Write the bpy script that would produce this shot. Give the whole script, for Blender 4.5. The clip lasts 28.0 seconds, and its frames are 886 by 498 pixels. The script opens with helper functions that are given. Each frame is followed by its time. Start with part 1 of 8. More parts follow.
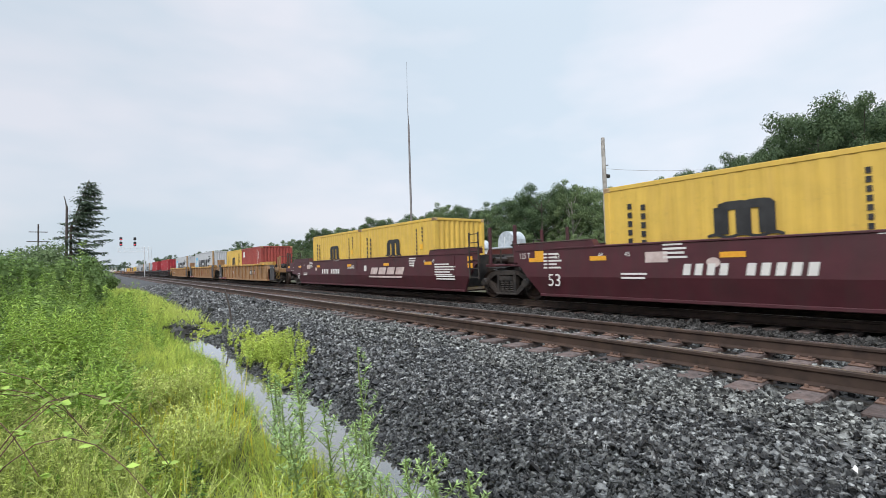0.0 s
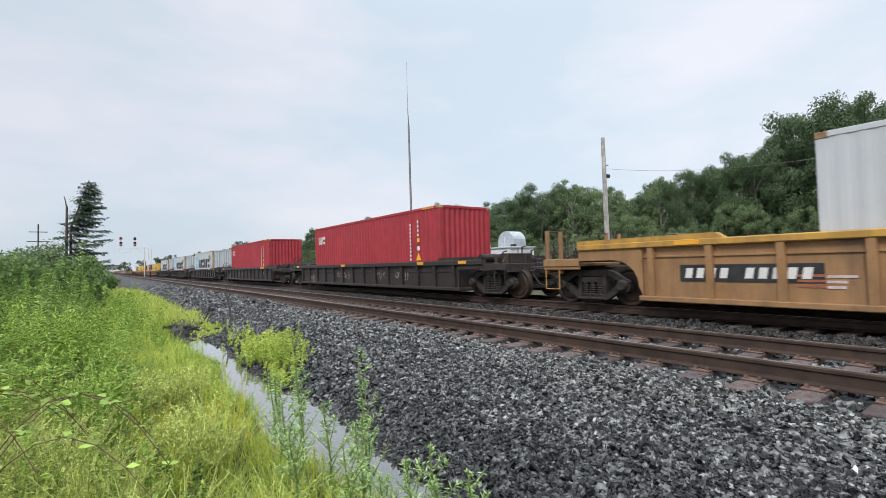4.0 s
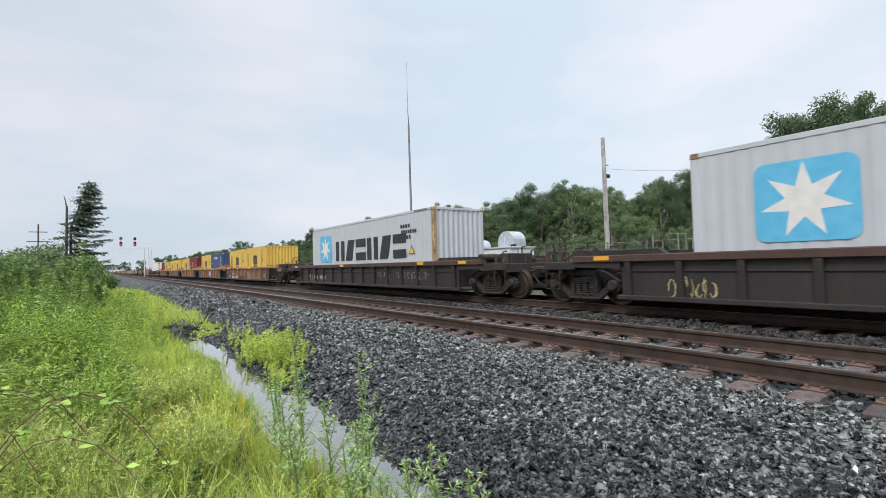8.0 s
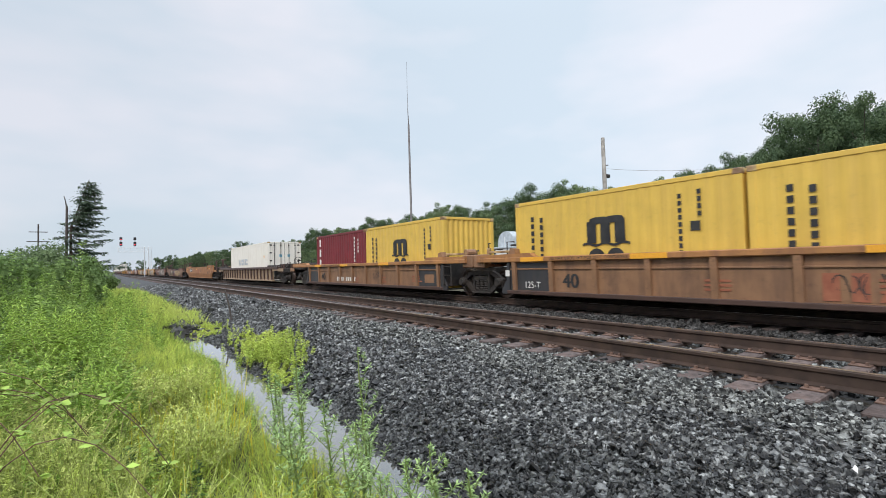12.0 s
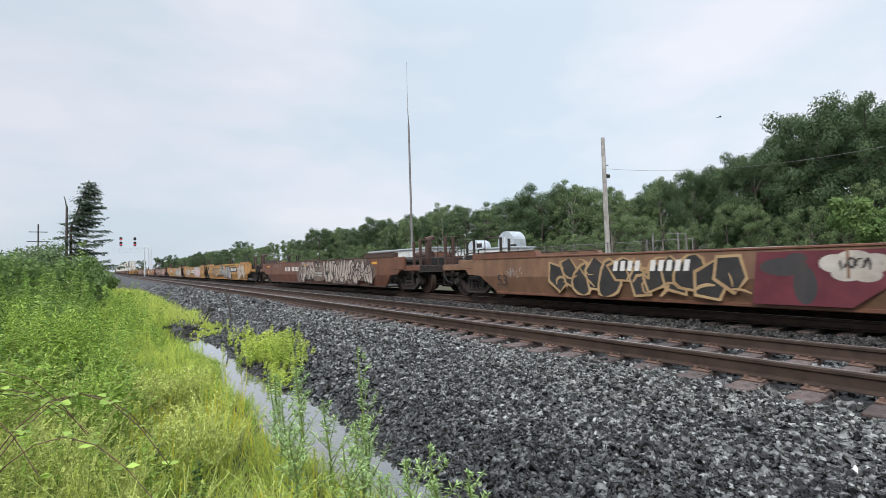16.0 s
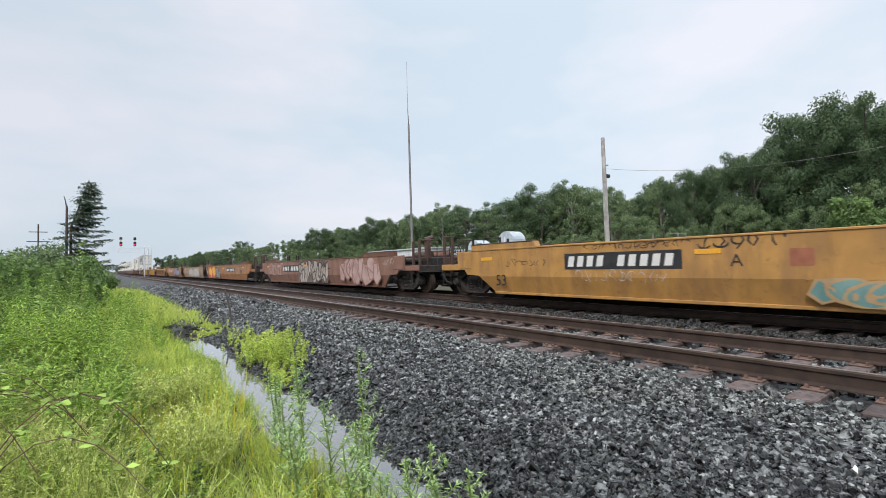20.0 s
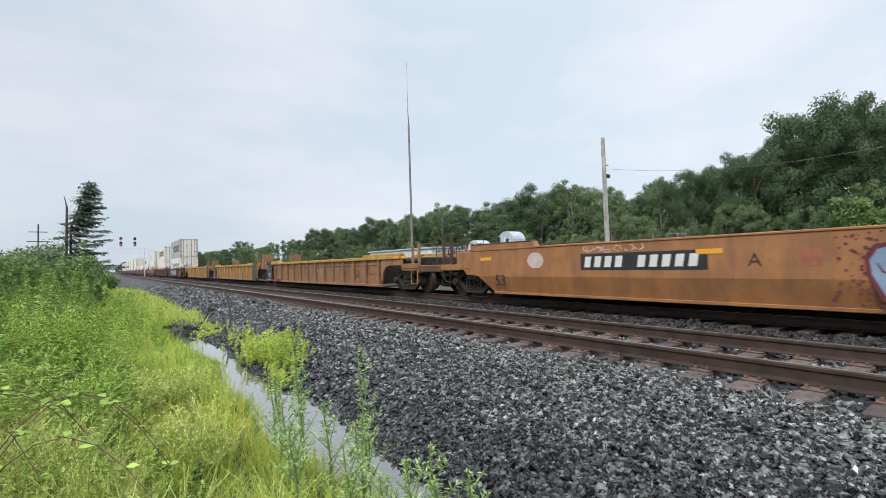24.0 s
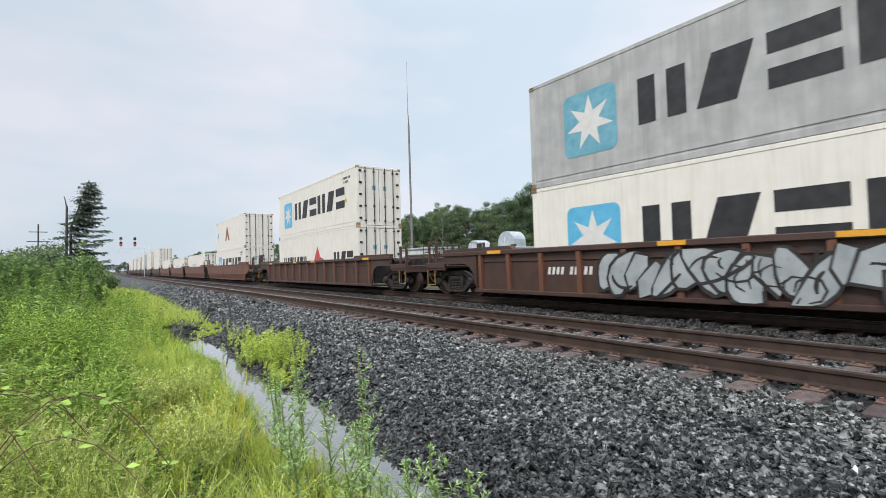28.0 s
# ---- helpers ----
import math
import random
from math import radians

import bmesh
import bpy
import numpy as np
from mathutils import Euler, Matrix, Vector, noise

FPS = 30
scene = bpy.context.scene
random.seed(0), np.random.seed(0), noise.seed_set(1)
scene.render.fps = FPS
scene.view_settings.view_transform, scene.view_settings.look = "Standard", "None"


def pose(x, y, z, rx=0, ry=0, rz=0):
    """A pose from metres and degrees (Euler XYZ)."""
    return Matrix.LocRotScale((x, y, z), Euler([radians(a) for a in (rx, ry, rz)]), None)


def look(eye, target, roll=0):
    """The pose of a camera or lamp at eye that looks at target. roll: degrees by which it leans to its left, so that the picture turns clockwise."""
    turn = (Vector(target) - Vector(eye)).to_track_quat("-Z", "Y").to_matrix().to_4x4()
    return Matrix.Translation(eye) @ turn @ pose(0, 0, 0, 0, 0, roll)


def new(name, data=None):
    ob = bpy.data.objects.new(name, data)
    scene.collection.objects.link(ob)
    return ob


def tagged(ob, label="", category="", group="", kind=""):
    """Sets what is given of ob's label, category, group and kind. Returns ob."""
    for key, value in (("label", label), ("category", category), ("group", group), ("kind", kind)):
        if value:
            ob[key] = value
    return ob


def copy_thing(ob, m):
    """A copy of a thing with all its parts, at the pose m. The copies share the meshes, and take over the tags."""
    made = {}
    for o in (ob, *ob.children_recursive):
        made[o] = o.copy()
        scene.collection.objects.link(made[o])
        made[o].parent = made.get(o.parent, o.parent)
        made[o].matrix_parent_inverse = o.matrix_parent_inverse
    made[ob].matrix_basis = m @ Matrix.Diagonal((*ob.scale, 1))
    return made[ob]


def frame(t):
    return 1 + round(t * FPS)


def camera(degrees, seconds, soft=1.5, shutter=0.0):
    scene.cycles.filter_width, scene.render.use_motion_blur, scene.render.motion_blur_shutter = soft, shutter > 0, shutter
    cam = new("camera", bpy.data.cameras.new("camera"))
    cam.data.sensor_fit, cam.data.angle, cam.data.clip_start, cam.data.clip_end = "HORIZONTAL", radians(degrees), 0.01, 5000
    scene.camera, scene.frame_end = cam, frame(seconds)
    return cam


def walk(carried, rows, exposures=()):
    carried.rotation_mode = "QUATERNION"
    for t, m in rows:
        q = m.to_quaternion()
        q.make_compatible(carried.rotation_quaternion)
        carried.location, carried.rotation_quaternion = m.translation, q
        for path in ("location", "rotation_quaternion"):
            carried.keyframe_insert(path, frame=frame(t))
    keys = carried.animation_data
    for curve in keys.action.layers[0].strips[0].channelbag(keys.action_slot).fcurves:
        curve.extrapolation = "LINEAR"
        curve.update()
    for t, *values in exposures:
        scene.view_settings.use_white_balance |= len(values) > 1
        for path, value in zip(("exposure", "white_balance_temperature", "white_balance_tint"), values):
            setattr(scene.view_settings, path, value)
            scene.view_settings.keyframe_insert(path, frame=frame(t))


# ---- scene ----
# the camera stands still beside the line
YAW, PITCH = radians(36.235), radians(1.7895)
EYE = Vector((0.0, 0.0, 1.1456))
AIM = EYE + 10 * Vector((math.sin(YAW) * math.cos(PITCH), math.cos(YAW) * math.cos(PITCH), math.sin(PITCH)))
cam = camera(87.15, 28.0, soft=0.6, shutter=0.06)
walk(cam, [(0.0, look(EYE, AIM, -1.5157)), (28.0, look(EYE, AIM, -1.5157))], exposures=[(0.0, 0.36), (28.0, 0.36)])

# ---- plan, in metres; y runs along the line away from the camera ----
NEAR = 6.247           # centre of the empty near track
NEAR_Z = 0.07          # its railhead
TC = 11.072            # centre of the train's track, railhead at 0
SPEED = 21.45          # metres per second, towards -y
WATER_Z = -0.5

# ---- world and light: a bright overcast morning ----
world = bpy.data.worlds.new("sky")
scene.world = world
world.use_nodes = True
wn, wl = world.node_tree.nodes, world.node_tree.links
wn.clear()
w_out = wn.new("ShaderNodeOutputWorld")
w_sky = wn.new("ShaderNodeTexSky")
w_sky.sky_type, w_sky.sun_disc = "NISHITA", False
w_sky.sun_elevation, w_sky.sun_rotation = radians(48), radians(200)
w_sky.dust_density = 3.0
w_bg1 = wn.new("ShaderNodeBackground")
w_bg1.inputs["Strength"].default_value = 0.08
wl.new(w_sky.outputs[0], w_bg1.inputs[0])
w_tc = wn.new("ShaderNodeTexCoord")
w_map = wn.new("ShaderNodeMapping")
w_map.inputs["Scale"].default_value = (1.0, 1.0, 2.6)
wl.new(w_tc.outputs["Generated"], w_map.inputs[0])
w_noise = wn.new("ShaderNodeTexNoise")
w_noise.inputs["Scale"].default_value = 2.1
w_noise.inputs["Detail"].default_value = 4.0
w_noise.inputs["Roughness"].default_value = 0.5
wl.new(w_map.outputs[0], w_noise.inputs["Vector"])
w_ramp = wn.new("ShaderNodeValToRGB")
w_ramp.color_ramp.elements[0].position, w_ramp.color_ramp.elements[0].color = 0.38, (0.585, 0.675, 0.765, 1)
w_ramp.color_ramp.elements[1].position, w_ramp.color_ramp.elements[1].color = 0.60, (0.735, 0.755, 0.825, 1)
wl.new(w_noise.outputs["Fac"], w_ramp.inputs[0])
w_bg2 = wn.new("ShaderNodeBackground")
# an overcast sky brightens towards the zenith
w_sep = wn.new("ShaderNodeSeparateXYZ")
wl.new(w_tc.outputs["Generated"], w_sep.inputs[0])
w_zen = wn.new("ShaderNodeMapRange")
w_zen.interpolation_type = "SMOOTHSTEP"
for key, val in (("From Min", 0.45), ("From Max", 1.0), ("To Min", 1.0), ("To Max", 2.3)):
    w_zen.inputs[key].default_value = val
wl.new(w_sep.outputs[2], w_zen.inputs[0])
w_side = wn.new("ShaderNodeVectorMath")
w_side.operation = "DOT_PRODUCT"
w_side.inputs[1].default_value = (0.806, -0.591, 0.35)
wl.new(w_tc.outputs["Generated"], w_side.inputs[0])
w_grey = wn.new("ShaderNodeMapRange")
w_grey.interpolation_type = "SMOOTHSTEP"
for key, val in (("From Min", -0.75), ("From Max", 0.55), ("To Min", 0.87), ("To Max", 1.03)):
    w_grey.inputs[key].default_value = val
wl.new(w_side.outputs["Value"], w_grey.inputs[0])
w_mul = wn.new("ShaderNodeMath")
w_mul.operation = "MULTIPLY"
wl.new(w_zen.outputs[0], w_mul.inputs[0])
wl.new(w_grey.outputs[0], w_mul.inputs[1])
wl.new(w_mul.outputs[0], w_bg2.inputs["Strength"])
wl.new(w_ramp.outputs[0], w_bg2.inputs[0])
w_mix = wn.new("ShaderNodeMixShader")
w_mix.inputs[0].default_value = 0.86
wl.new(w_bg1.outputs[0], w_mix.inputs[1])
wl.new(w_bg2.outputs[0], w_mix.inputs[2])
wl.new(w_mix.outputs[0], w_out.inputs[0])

sun = new("sun", bpy.data.lights.new("sun", "SUN"))
sun.data.energy, sun.data.angle, sun.data.color = 1.5, radians(14), (1.0, 0.97, 0.92)
sun.matrix_world = look((0, 0, 60), (Vector((0, 0, 60)) + Vector((0.75, 0.42, -0.80))))


# ---- materials ----
def surface(name, c1, c2, scale=6.0, rough=0.7, metal=0.0, bump=0.0, bscale=60.0, stain=None, stain_amount=0.4,
            stain_scale=1.2, streak=1.0, island=0.0, objvar=0.0, fac=(0.35, 0.65), spec=0.5, translucent=0.0, wear=0.0):
    """Two tones mixed by fine noise, a wide stain drawn out downwards by streak, fine relief, and a spread of tone by piece."""
    m = bpy.data.materials.new(name)
    m.use_nodes = True
    n, l = m.node_tree.nodes, m.node_tree.links
    bsdf = n["Principled BSDF"]
    bsdf.inputs["Roughness"].default_value = rough
    bsdf.inputs["Metallic"].default_value = metal
    bsdf.inputs["Specular IOR Level"].default_value = spec
    tc = n.new("ShaderNodeTexCoord")
    tex = n.new("ShaderNodeTexNoise")
    tex.inputs["Scale"].default_value, tex.inputs["Detail"].default_value = scale, 5.0
    l.new(tc.outputs["Object"], tex.inputs["Vector"])
    ramp = n.new("ShaderNodeValToRGB")
    ramp.color_ramp.elements[0].position, ramp.color_ramp.elements[0].color = fac[0], (*c1, 1)
    ramp.color_ramp.elements[1].position, ramp.color_ramp.elements[1].color = fac[1], (*c2, 1)
    l.new(tex.outputs["Fac"], ramp.inputs[0])
    col = ramp.outputs[0]
    if stain:
        mp = n.new("ShaderNodeMapping")
        mp.inputs["Scale"].default_value = (1, 1, 1 / streak)
        l.new(tc.outputs["Object"], mp.inputs[0])
        t2 = n.new("ShaderNodeTexNoise")
        t2.inputs["Scale"].default_value, t2.inputs["Detail"].default_value = stain_scale * (streak ** 0.5), 6.0
        t2.inputs["Roughness"].default_value = 0.62
        l.new(mp.outputs[0], t2.inputs["Vector"])
        mr = n.new("ShaderNodeMapRange")
        mr.inputs["From Min"].default_value, mr.inputs["From Max"].default_value = 0.45, 0.72
        mr.inputs["To Max"].default_value = stain_amount
        l.new(t2.outputs["Fac"], mr.inputs["Value"])
        mx = n.new("ShaderNodeMix")
        mx.data_type = "RGBA"
        l.new(mr.outputs[0], mx.inputs["Factor"])
        l.new(col, mx.inputs["A"])
        mx.inputs["B"].default_value = (*stain, 1)
        col = mx.outputs["Result"]
    if wear:
        t4 = n.new("ShaderNodeTexNoise")
        t4.inputs["Scale"].default_value, t4.inputs["Detail"].default_value = 7.0, 8.0
        t4.inputs["Roughness"].default_value = 0.75
        l.new(tc.outputs["Object"], t4.inputs["Vector"])
        m4 = n.new("ShaderNodeMapRange")
        m4.inputs["From Min"].default_value, m4.inputs["From Max"].default_value = 0.56, 0.68
        m4.inputs["To Max"].default_value = wear
        l.new(t4.outputs["Fac"], m4.inputs["Value"])
        x4 = n.new("ShaderNodeMix")
        x4.data_type = "RGBA"
        l.new(m4.outputs[0], x4.inputs["Factor"])
        l.new(col, x4.inputs["A"])
        x4.inputs["B"].default_value = (0.09, 0.05, 0.035, 1)
        col = x4.outputs["Result"]
    if island or objvar:
        src = n.new("ShaderNodeNewGeometry").outputs["Random Per Island"] if island else n.new("ShaderNodeObjectInfo").outputs["Random"]
        amount = island or objvar
        mr = n.new("ShaderNodeMapRange")
        mr.inputs["To Min"].default_value, mr.inputs["To Max"].default_value = 1 - amount, 1 + amount
        l.new(src, mr.inputs["Value"])
        hs = n.new("ShaderNodeHueSaturation")
        l.new(mr.outputs[0], hs.inputs["Value"])
        l.new(col, hs.inputs["Color"])
        col = hs.outputs[0]
    l.new(col, bsdf.inputs["Base Color"])
    if bump:
        t3 = n.new("ShaderNodeTexNoise")
        t3.inputs["Scale"].default_value, t3.inputs["Detail"].default_value = bscale, 4.0
        l.new(tc.outputs["Object"], t3.inputs["Vector"])
        b = n.new("ShaderNodeBump")
        b.inputs["Strength"].default_value, b.inputs["Distance"].default_value = bump, 0.02
        l.new(t3.outputs["Fac"], b.inputs["Height"])
        l.new(b.outputs[0], bsdf.inputs["Normal"])
    if translucent:
        tr = n.new("ShaderNodeBsdfTranslucent")
        l.new(col, tr.inputs[0])
        ms = n.new("ShaderNodeMixShader")
        ms.inputs[0].default_value = translucent
        l.new(bsdf.outputs[0], ms.inputs[1])
        l.new(tr.outputs[0], ms.inputs[2])
        l.new(ms.outputs[0], n["Material Output"].inputs[0])
    return m


def glow(name, colour, strength):
    m = bpy.data.materials.new(name)
    m.use_nodes = True
    b = m.node_tree.nodes["Principled BSDF"]
    b.inputs["Base Color"].default_value = (*colour, 1)
    b.inputs["Emission Color"].default_value = (*colour, 1)
    b.inputs["Emission Strength"].default_value = strength
    return m


def painted(name, c, dirt, amount=0.45, rough=0.55, scale=2.2, k=0.78, streak=5.0, ss=1.3, wear=0.0):
    """Weathered paint on steel."""
    return surface(name, tuple(v * k for v in c), c, scale, rough, bump=0.06, bscale=35, stain=dirt, stain_amount=amount, stain_scale=ss, streak=streak, wear=wear)


RUST, SOOT = (0.10, 0.045, 0.022), (0.03, 0.026, 0.024)
M = {}
M["ballast"] = surface("ballast stone", (0.012, 0.013, 0.014), (0.215, 0.223, 0.22), 16, 0.36, bump=0.4, bscale=110, island=1.35, spec=0.5, fac=(0.44, 0.66))
M["ballast_dry"] = surface("dry grey ballast stone", (0.014, 0.015, 0.0145), (0.235, 0.243, 0.232), 16, 0.5, bump=0.4, bscale=110, island=1.3, spec=0.4, fac=(0.38, 0.66))
M["ballast_wet"] = surface("wet black ballast stone", (0.008, 0.009, 0.009), (0.13, 0.137, 0.137), 16, 0.28, bump=0.4, bscale=110, island=1.35, spec=0.5, fac=(0.42, 0.68))
M["ballast_sooty"] = surface("sooty ballast stone", (0.012, 0.012, 0.012), (0.075, 0.072, 0.068), 11, 0.6, bump=0.35, bscale=110, island=0.8, spec=0.3)
M["rubble"] = surface("wet dark rubble", (0.01, 0.01, 0.01), (0.06, 0.058, 0.055), 8, 0.4, bump=0.5, bscale=60, island=0.5)
M["ballast_bed"] = surface("ballast bed", (0.006, 0.006, 0.007), (0.055, 0.058, 0.06), 26, 0.6, bump=1.0, bscale=22, fac=(0.4, 0.62))
M["ballast_far"] = surface("sooty ballast bed", (0.01, 0.01, 0.01), (0.055, 0.052, 0.05), 26, 0.7, bump=1.0, bscale=22, fac=(0.4, 0.62))
M["earth"] = surface("damp earth", (0.035, 0.03, 0.018), (0.08, 0.075, 0.035), 4, 0.9, bump=0.6, bscale=12, stain=(0.03, 0.05, 0.012), stain_amount=0.8, stain_scale=0.5)
M["field"] = surface("rough grassland", (0.05, 0.075, 0.02), (0.10, 0.13, 0.04), 1.2, 0.9, bump=0.5, bscale=6, stain=(0.16, 0.15, 0.07), stain_amount=0.6, stain_scale=0.2)
M["rail"] = surface("rusted rail", (0.042, 0.027, 0.021), (0.085, 0.053, 0.039), 5, 0.7, metal=0.2, bump=0.12, stain=(0.045, 0.028, 0.022), stain_amount=0.6, stain_scale=2.5)
M["railhead"] = surface("worn railhead", (0.30, 0.25, 0.23), (0.48, 0.43, 0.41), 12, 0.32, metal=0.85, stain=(0.2, 0.12, 0.08), stain_amount=0.6)
M["tie"] = surface("weathered tie", (0.055, 0.044, 0.041), (0.145, 0.112, 0.105), 14, 0.7, bump=0.5, bscale=30, stain=(0.085, 0.045, 0.034), stain_amount=0.6, stain_scale=2, objvar=0.35)
M["tieplate"] = surface("rusted tie plate", (0.10, 0.06, 0.045), (0.19, 0.115, 0.085), 20, 0.75, bump=0.3)
M["black_steel"] = surface("sooty black steel", (0.011, 0.0105, 0.0105), (0.03, 0.028, 0.026), 6, 0.65, bump=0.1, stain=RUST, stain_amount=0.35)
M["truck"] = surface("grimy cast truck", (0.017, 0.015, 0.014), (0.046, 0.038, 0.033), 7, 0.75, bump=0.2, stain=(0.06, 0.04, 0.03), stain_amount=0.5, stain_scale=2.5)
M["wheel"] = surface("wheel steel", (0.027, 0.022, 0.02), (0.06, 0.046, 0.039), 9, 0.6, metal=0.4, stain=RUST, stain_amount=0.5)
M["tread"] = surface("bright wheel tread", (0.35, 0.34, 0.33), (0.5, 0.49, 0.48), 9, 0.3, metal=0.9)
M["maroon"] = painted("maroon car paint", (0.088, 0.022, 0.03), (0.055, 0.032, 0.032), 0.55, 0.5, wear=0.15)
M["tan"] = painted("dusty tan car paint", (0.37, 0.205, 0.092), (0.17, 0.10, 0.06), 0.8, wear=0.3)
M["rosetan"] = painted("sooty rose-tan car paint", (0.30, 0.16, 0.085), (0.13, 0.072, 0.047), 0.85, wear=0.45)
M["chord_rust"] = painted("rusty orange top chord", (0.43, 0.20, 0.07), (0.22, 0.10, 0.055), 0.85, wear=0.6)
M["tan_bright"] = painted("yellow-tan car paint", (0.52, 0.27, 0.075), (0.25, 0.13, 0.065), 0.75, wear=0.4)
M["orange"] = painted("orange-tan car paint", (0.41, 0.185, 0.07), (0.19, 0.095, 0.055), 0.75, wear=0.4)
M["chord"] = painted("yellow top chord", (0.55, 0.31, 0.06), (0.24, 0.13, 0.055), 0.75, wear=0.5)
M["brown"] = painted("brown car paint", (0.19, 0.080, 0.048), (0.10, 0.052, 0.038), 0.75, wear=0.4)
M["dustbrown"] = painted("dusty brown car paint", (0.25, 0.14, 0.085), (0.12, 0.066, 0.046), 0.8, wear=0.4)
M["ochre"] = painted("ochre-brown car paint", (0.345, 0.178, 0.08), (0.13, 0.07, 0.045), 0.9, wear=0.5, ss=0.9)
M["pinkbrown"] = painted("faded pink-brown car paint", (0.30, 0.155, 0.11), (0.14, 0.075, 0.055), 0.8, wear=0.4)
M["greytan"] = painted("faded grey-tan car paint", (0.36, 0.25, 0.16), (0.20, 0.13, 0.085), 0.7)
M["darkbrown"] = painted("dark brown car paint", (0.085, 0.045, 0.034), (0.05, 0.033, 0.027), 0.7, wear=0.4)
M["cnblack"] = painted("black-brown car paint", (0.034, 0.027, 0.027), (0.062, 0.042, 0.037), 0.6, wear=0.35)
M["charcoal"] = painted("charcoal car paint", (0.045, 0.045, 0.05), (0.09, 0.065, 0.05), 0.5)
M["yellow"] = painted("yellow container paint", (0.74, 0.49, 0.09), (0.46, 0.28, 0.08), 0.35, streak=9, wear=0.12, k=0.9)
M["grey"] = painted("pale grey container paint", (0.52, 0.545, 0.57), (0.38, 0.38, 0.38), 0.2, streak=14, k=0.95, ss=2.5)
M["white"] = painted("white container paint", (0.86, 0.82, 0.74), (0.50, 0.40, 0.27), 0.22, streak=14, k=0.95, ss=2.5)
M["reefer_grey"] = painted("soiled grey-white container paint", (0.52, 0.52, 0.51), (0.28, 0.27, 0.25), 0.55, streak=14)
M["red"] = painted("red container paint", (0.42, 0.032, 0.045), (0.23, 0.03, 0.035), 0.35, streak=9)
M["rustred"] = painted("rust-red container paint", (0.36, 0.065, 0.052), (0.2, 0.045, 0.035), 0.4, streak=9)
M["darkred"] = painted("dark red container paint", (0.20, 0.022, 0.03), (0.11, 0.022, 0.025), 0.4, streak=9)
M["blue"] = painted("navy container paint", (0.045, 0.085, 0.19), (0.12, 0.13, 0.16), 0.4, streak=9)
M["frame_rust"] = surface("rust-worn corner post", (0.25, 0.15, 0.09), (0.55, 0.40, 0.2), 5, 0.7, bump=0.1, stain=RUST, stain_amount=0.8, stain_scale=3)
M["ink"] = surface("black lettering paint", (0.018, 0.018, 0.02), (0.035, 0.035, 0.037), 4, 0.55)
M["white_ink"] = surface("white lettering paint", (0.70, 0.68, 0.65), (0.77, 0.75, 0.72), 5, 0.6, stain=(0.5, 0.47, 0.43), stain_amount=0.15, stain_scale=2)
M["dull_ink"] = surface("dulled white lettering paint", (0.30, 0.28, 0.26), (0.46, 0.43, 0.40), 18, 0.65, stain=(0.2, 0.17, 0.15), stain_amount=0.4, stain_scale=3)
M["pale_ink"] = surface("faded pink-white paint", (0.5, 0.38, 0.36), (0.66, 0.55, 0.52), 5, 0.6)
M["sky_blue"] = surface("sky blue emblem paint", (0.10, 0.44, 0.68), (0.14, 0.50, 0.74), 4, 0.5)
M["teal_blue"] = surface("weathered blue emblem paint", (0.13, 0.36, 0.46), (0.2, 0.45, 0.55), 4, 0.55)
M["reflector"] = surface("amber reflector", (0.75, 0.34, 0.03), (0.85, 0.42, 0.04), 30, 0.4)
M["amber"] = surface("amber sign", (0.85, 0.45, 0.03), (0.9, 0.5, 0.04), 30, 0.5)
M["red_ink"] = surface("red lettering paint", (0.5, 0.06, 0.06), (0.62, 0.1, 0.1), 5, 0.55)
M["rust_ink"] = surface("faded rust-red paint", (0.28, 0.09, 0.05), (0.36, 0.13, 0.07), 5, 0.6)
M["g_white"] = surface("white spray paint", (0.42, 0.38, 0.34), (0.60, 0.56, 0.50), 2.5, 0.6, stain=(0.25, 0.19, 0.15), stain_amount=0.7, wear=0.35)
M["g_silver"] = surface("silver spray paint", (0.26, 0.255, 0.25), (0.40, 0.395, 0.39), 2.5, 0.5, stain=(0.18, 0.14, 0.12), stain_amount=0.7, wear=0.3)
M["g_teal"] = surface("teal spray paint", (0.10, 0.21, 0.20), (0.20, 0.33, 0.30), 2.0, 0.6, wear=0.25)
M["g_blue"] = surface("pale blue spray paint", (0.17, 0.25, 0.36), (0.26, 0.36, 0.47), 2.0, 0.6, wear=0.25)
M["g_wine"] = surface("wine red spray paint", (0.10, 0.018, 0.028), (0.16, 0.032, 0.045), 2.0, 0.6, wear=0.25)
M["g_pink"] = surface("pink spray paint", (0.40, 0.25, 0.23), (0.52, 0.36, 0.33), 2.0, 0.6, wear=0.35)
M["g_bone"] = surface("bone-white spray paint", (0.36, 0.30, 0.26), (0.56, 0.48, 0.42), 2.5, 0.6, stain=(0.22, 0.15, 0.12), stain_amount=0.7, wear=0.4)
M["g_black"] = surface("black spray paint", (0.02, 0.019, 0.019), (0.045, 0.04, 0.038), 2.5, 0.6)
M["g_sand"] = surface("sand spray paint", (0.36, 0.23, 0.11), (0.48, 0.33, 0.18), 2.0, 0.6, wear=0.35)
M["g_red"] = surface("red spray paint", (0.45, 0.07, 0.05), (0.55, 0.13, 0.08), 2.0, 0.6)
M["g_haze"] = surface("pale blue spray haze", (0.30, 0.36, 0.38), (0.46, 0.50, 0.48), 1.2, 0.6, wear=0.3)
M["g_rose"] = surface("pale rose spray paint", (0.55, 0.36, 0.38), (0.66, 0.50, 0.50), 1.6, 0.6, wear=0.2)
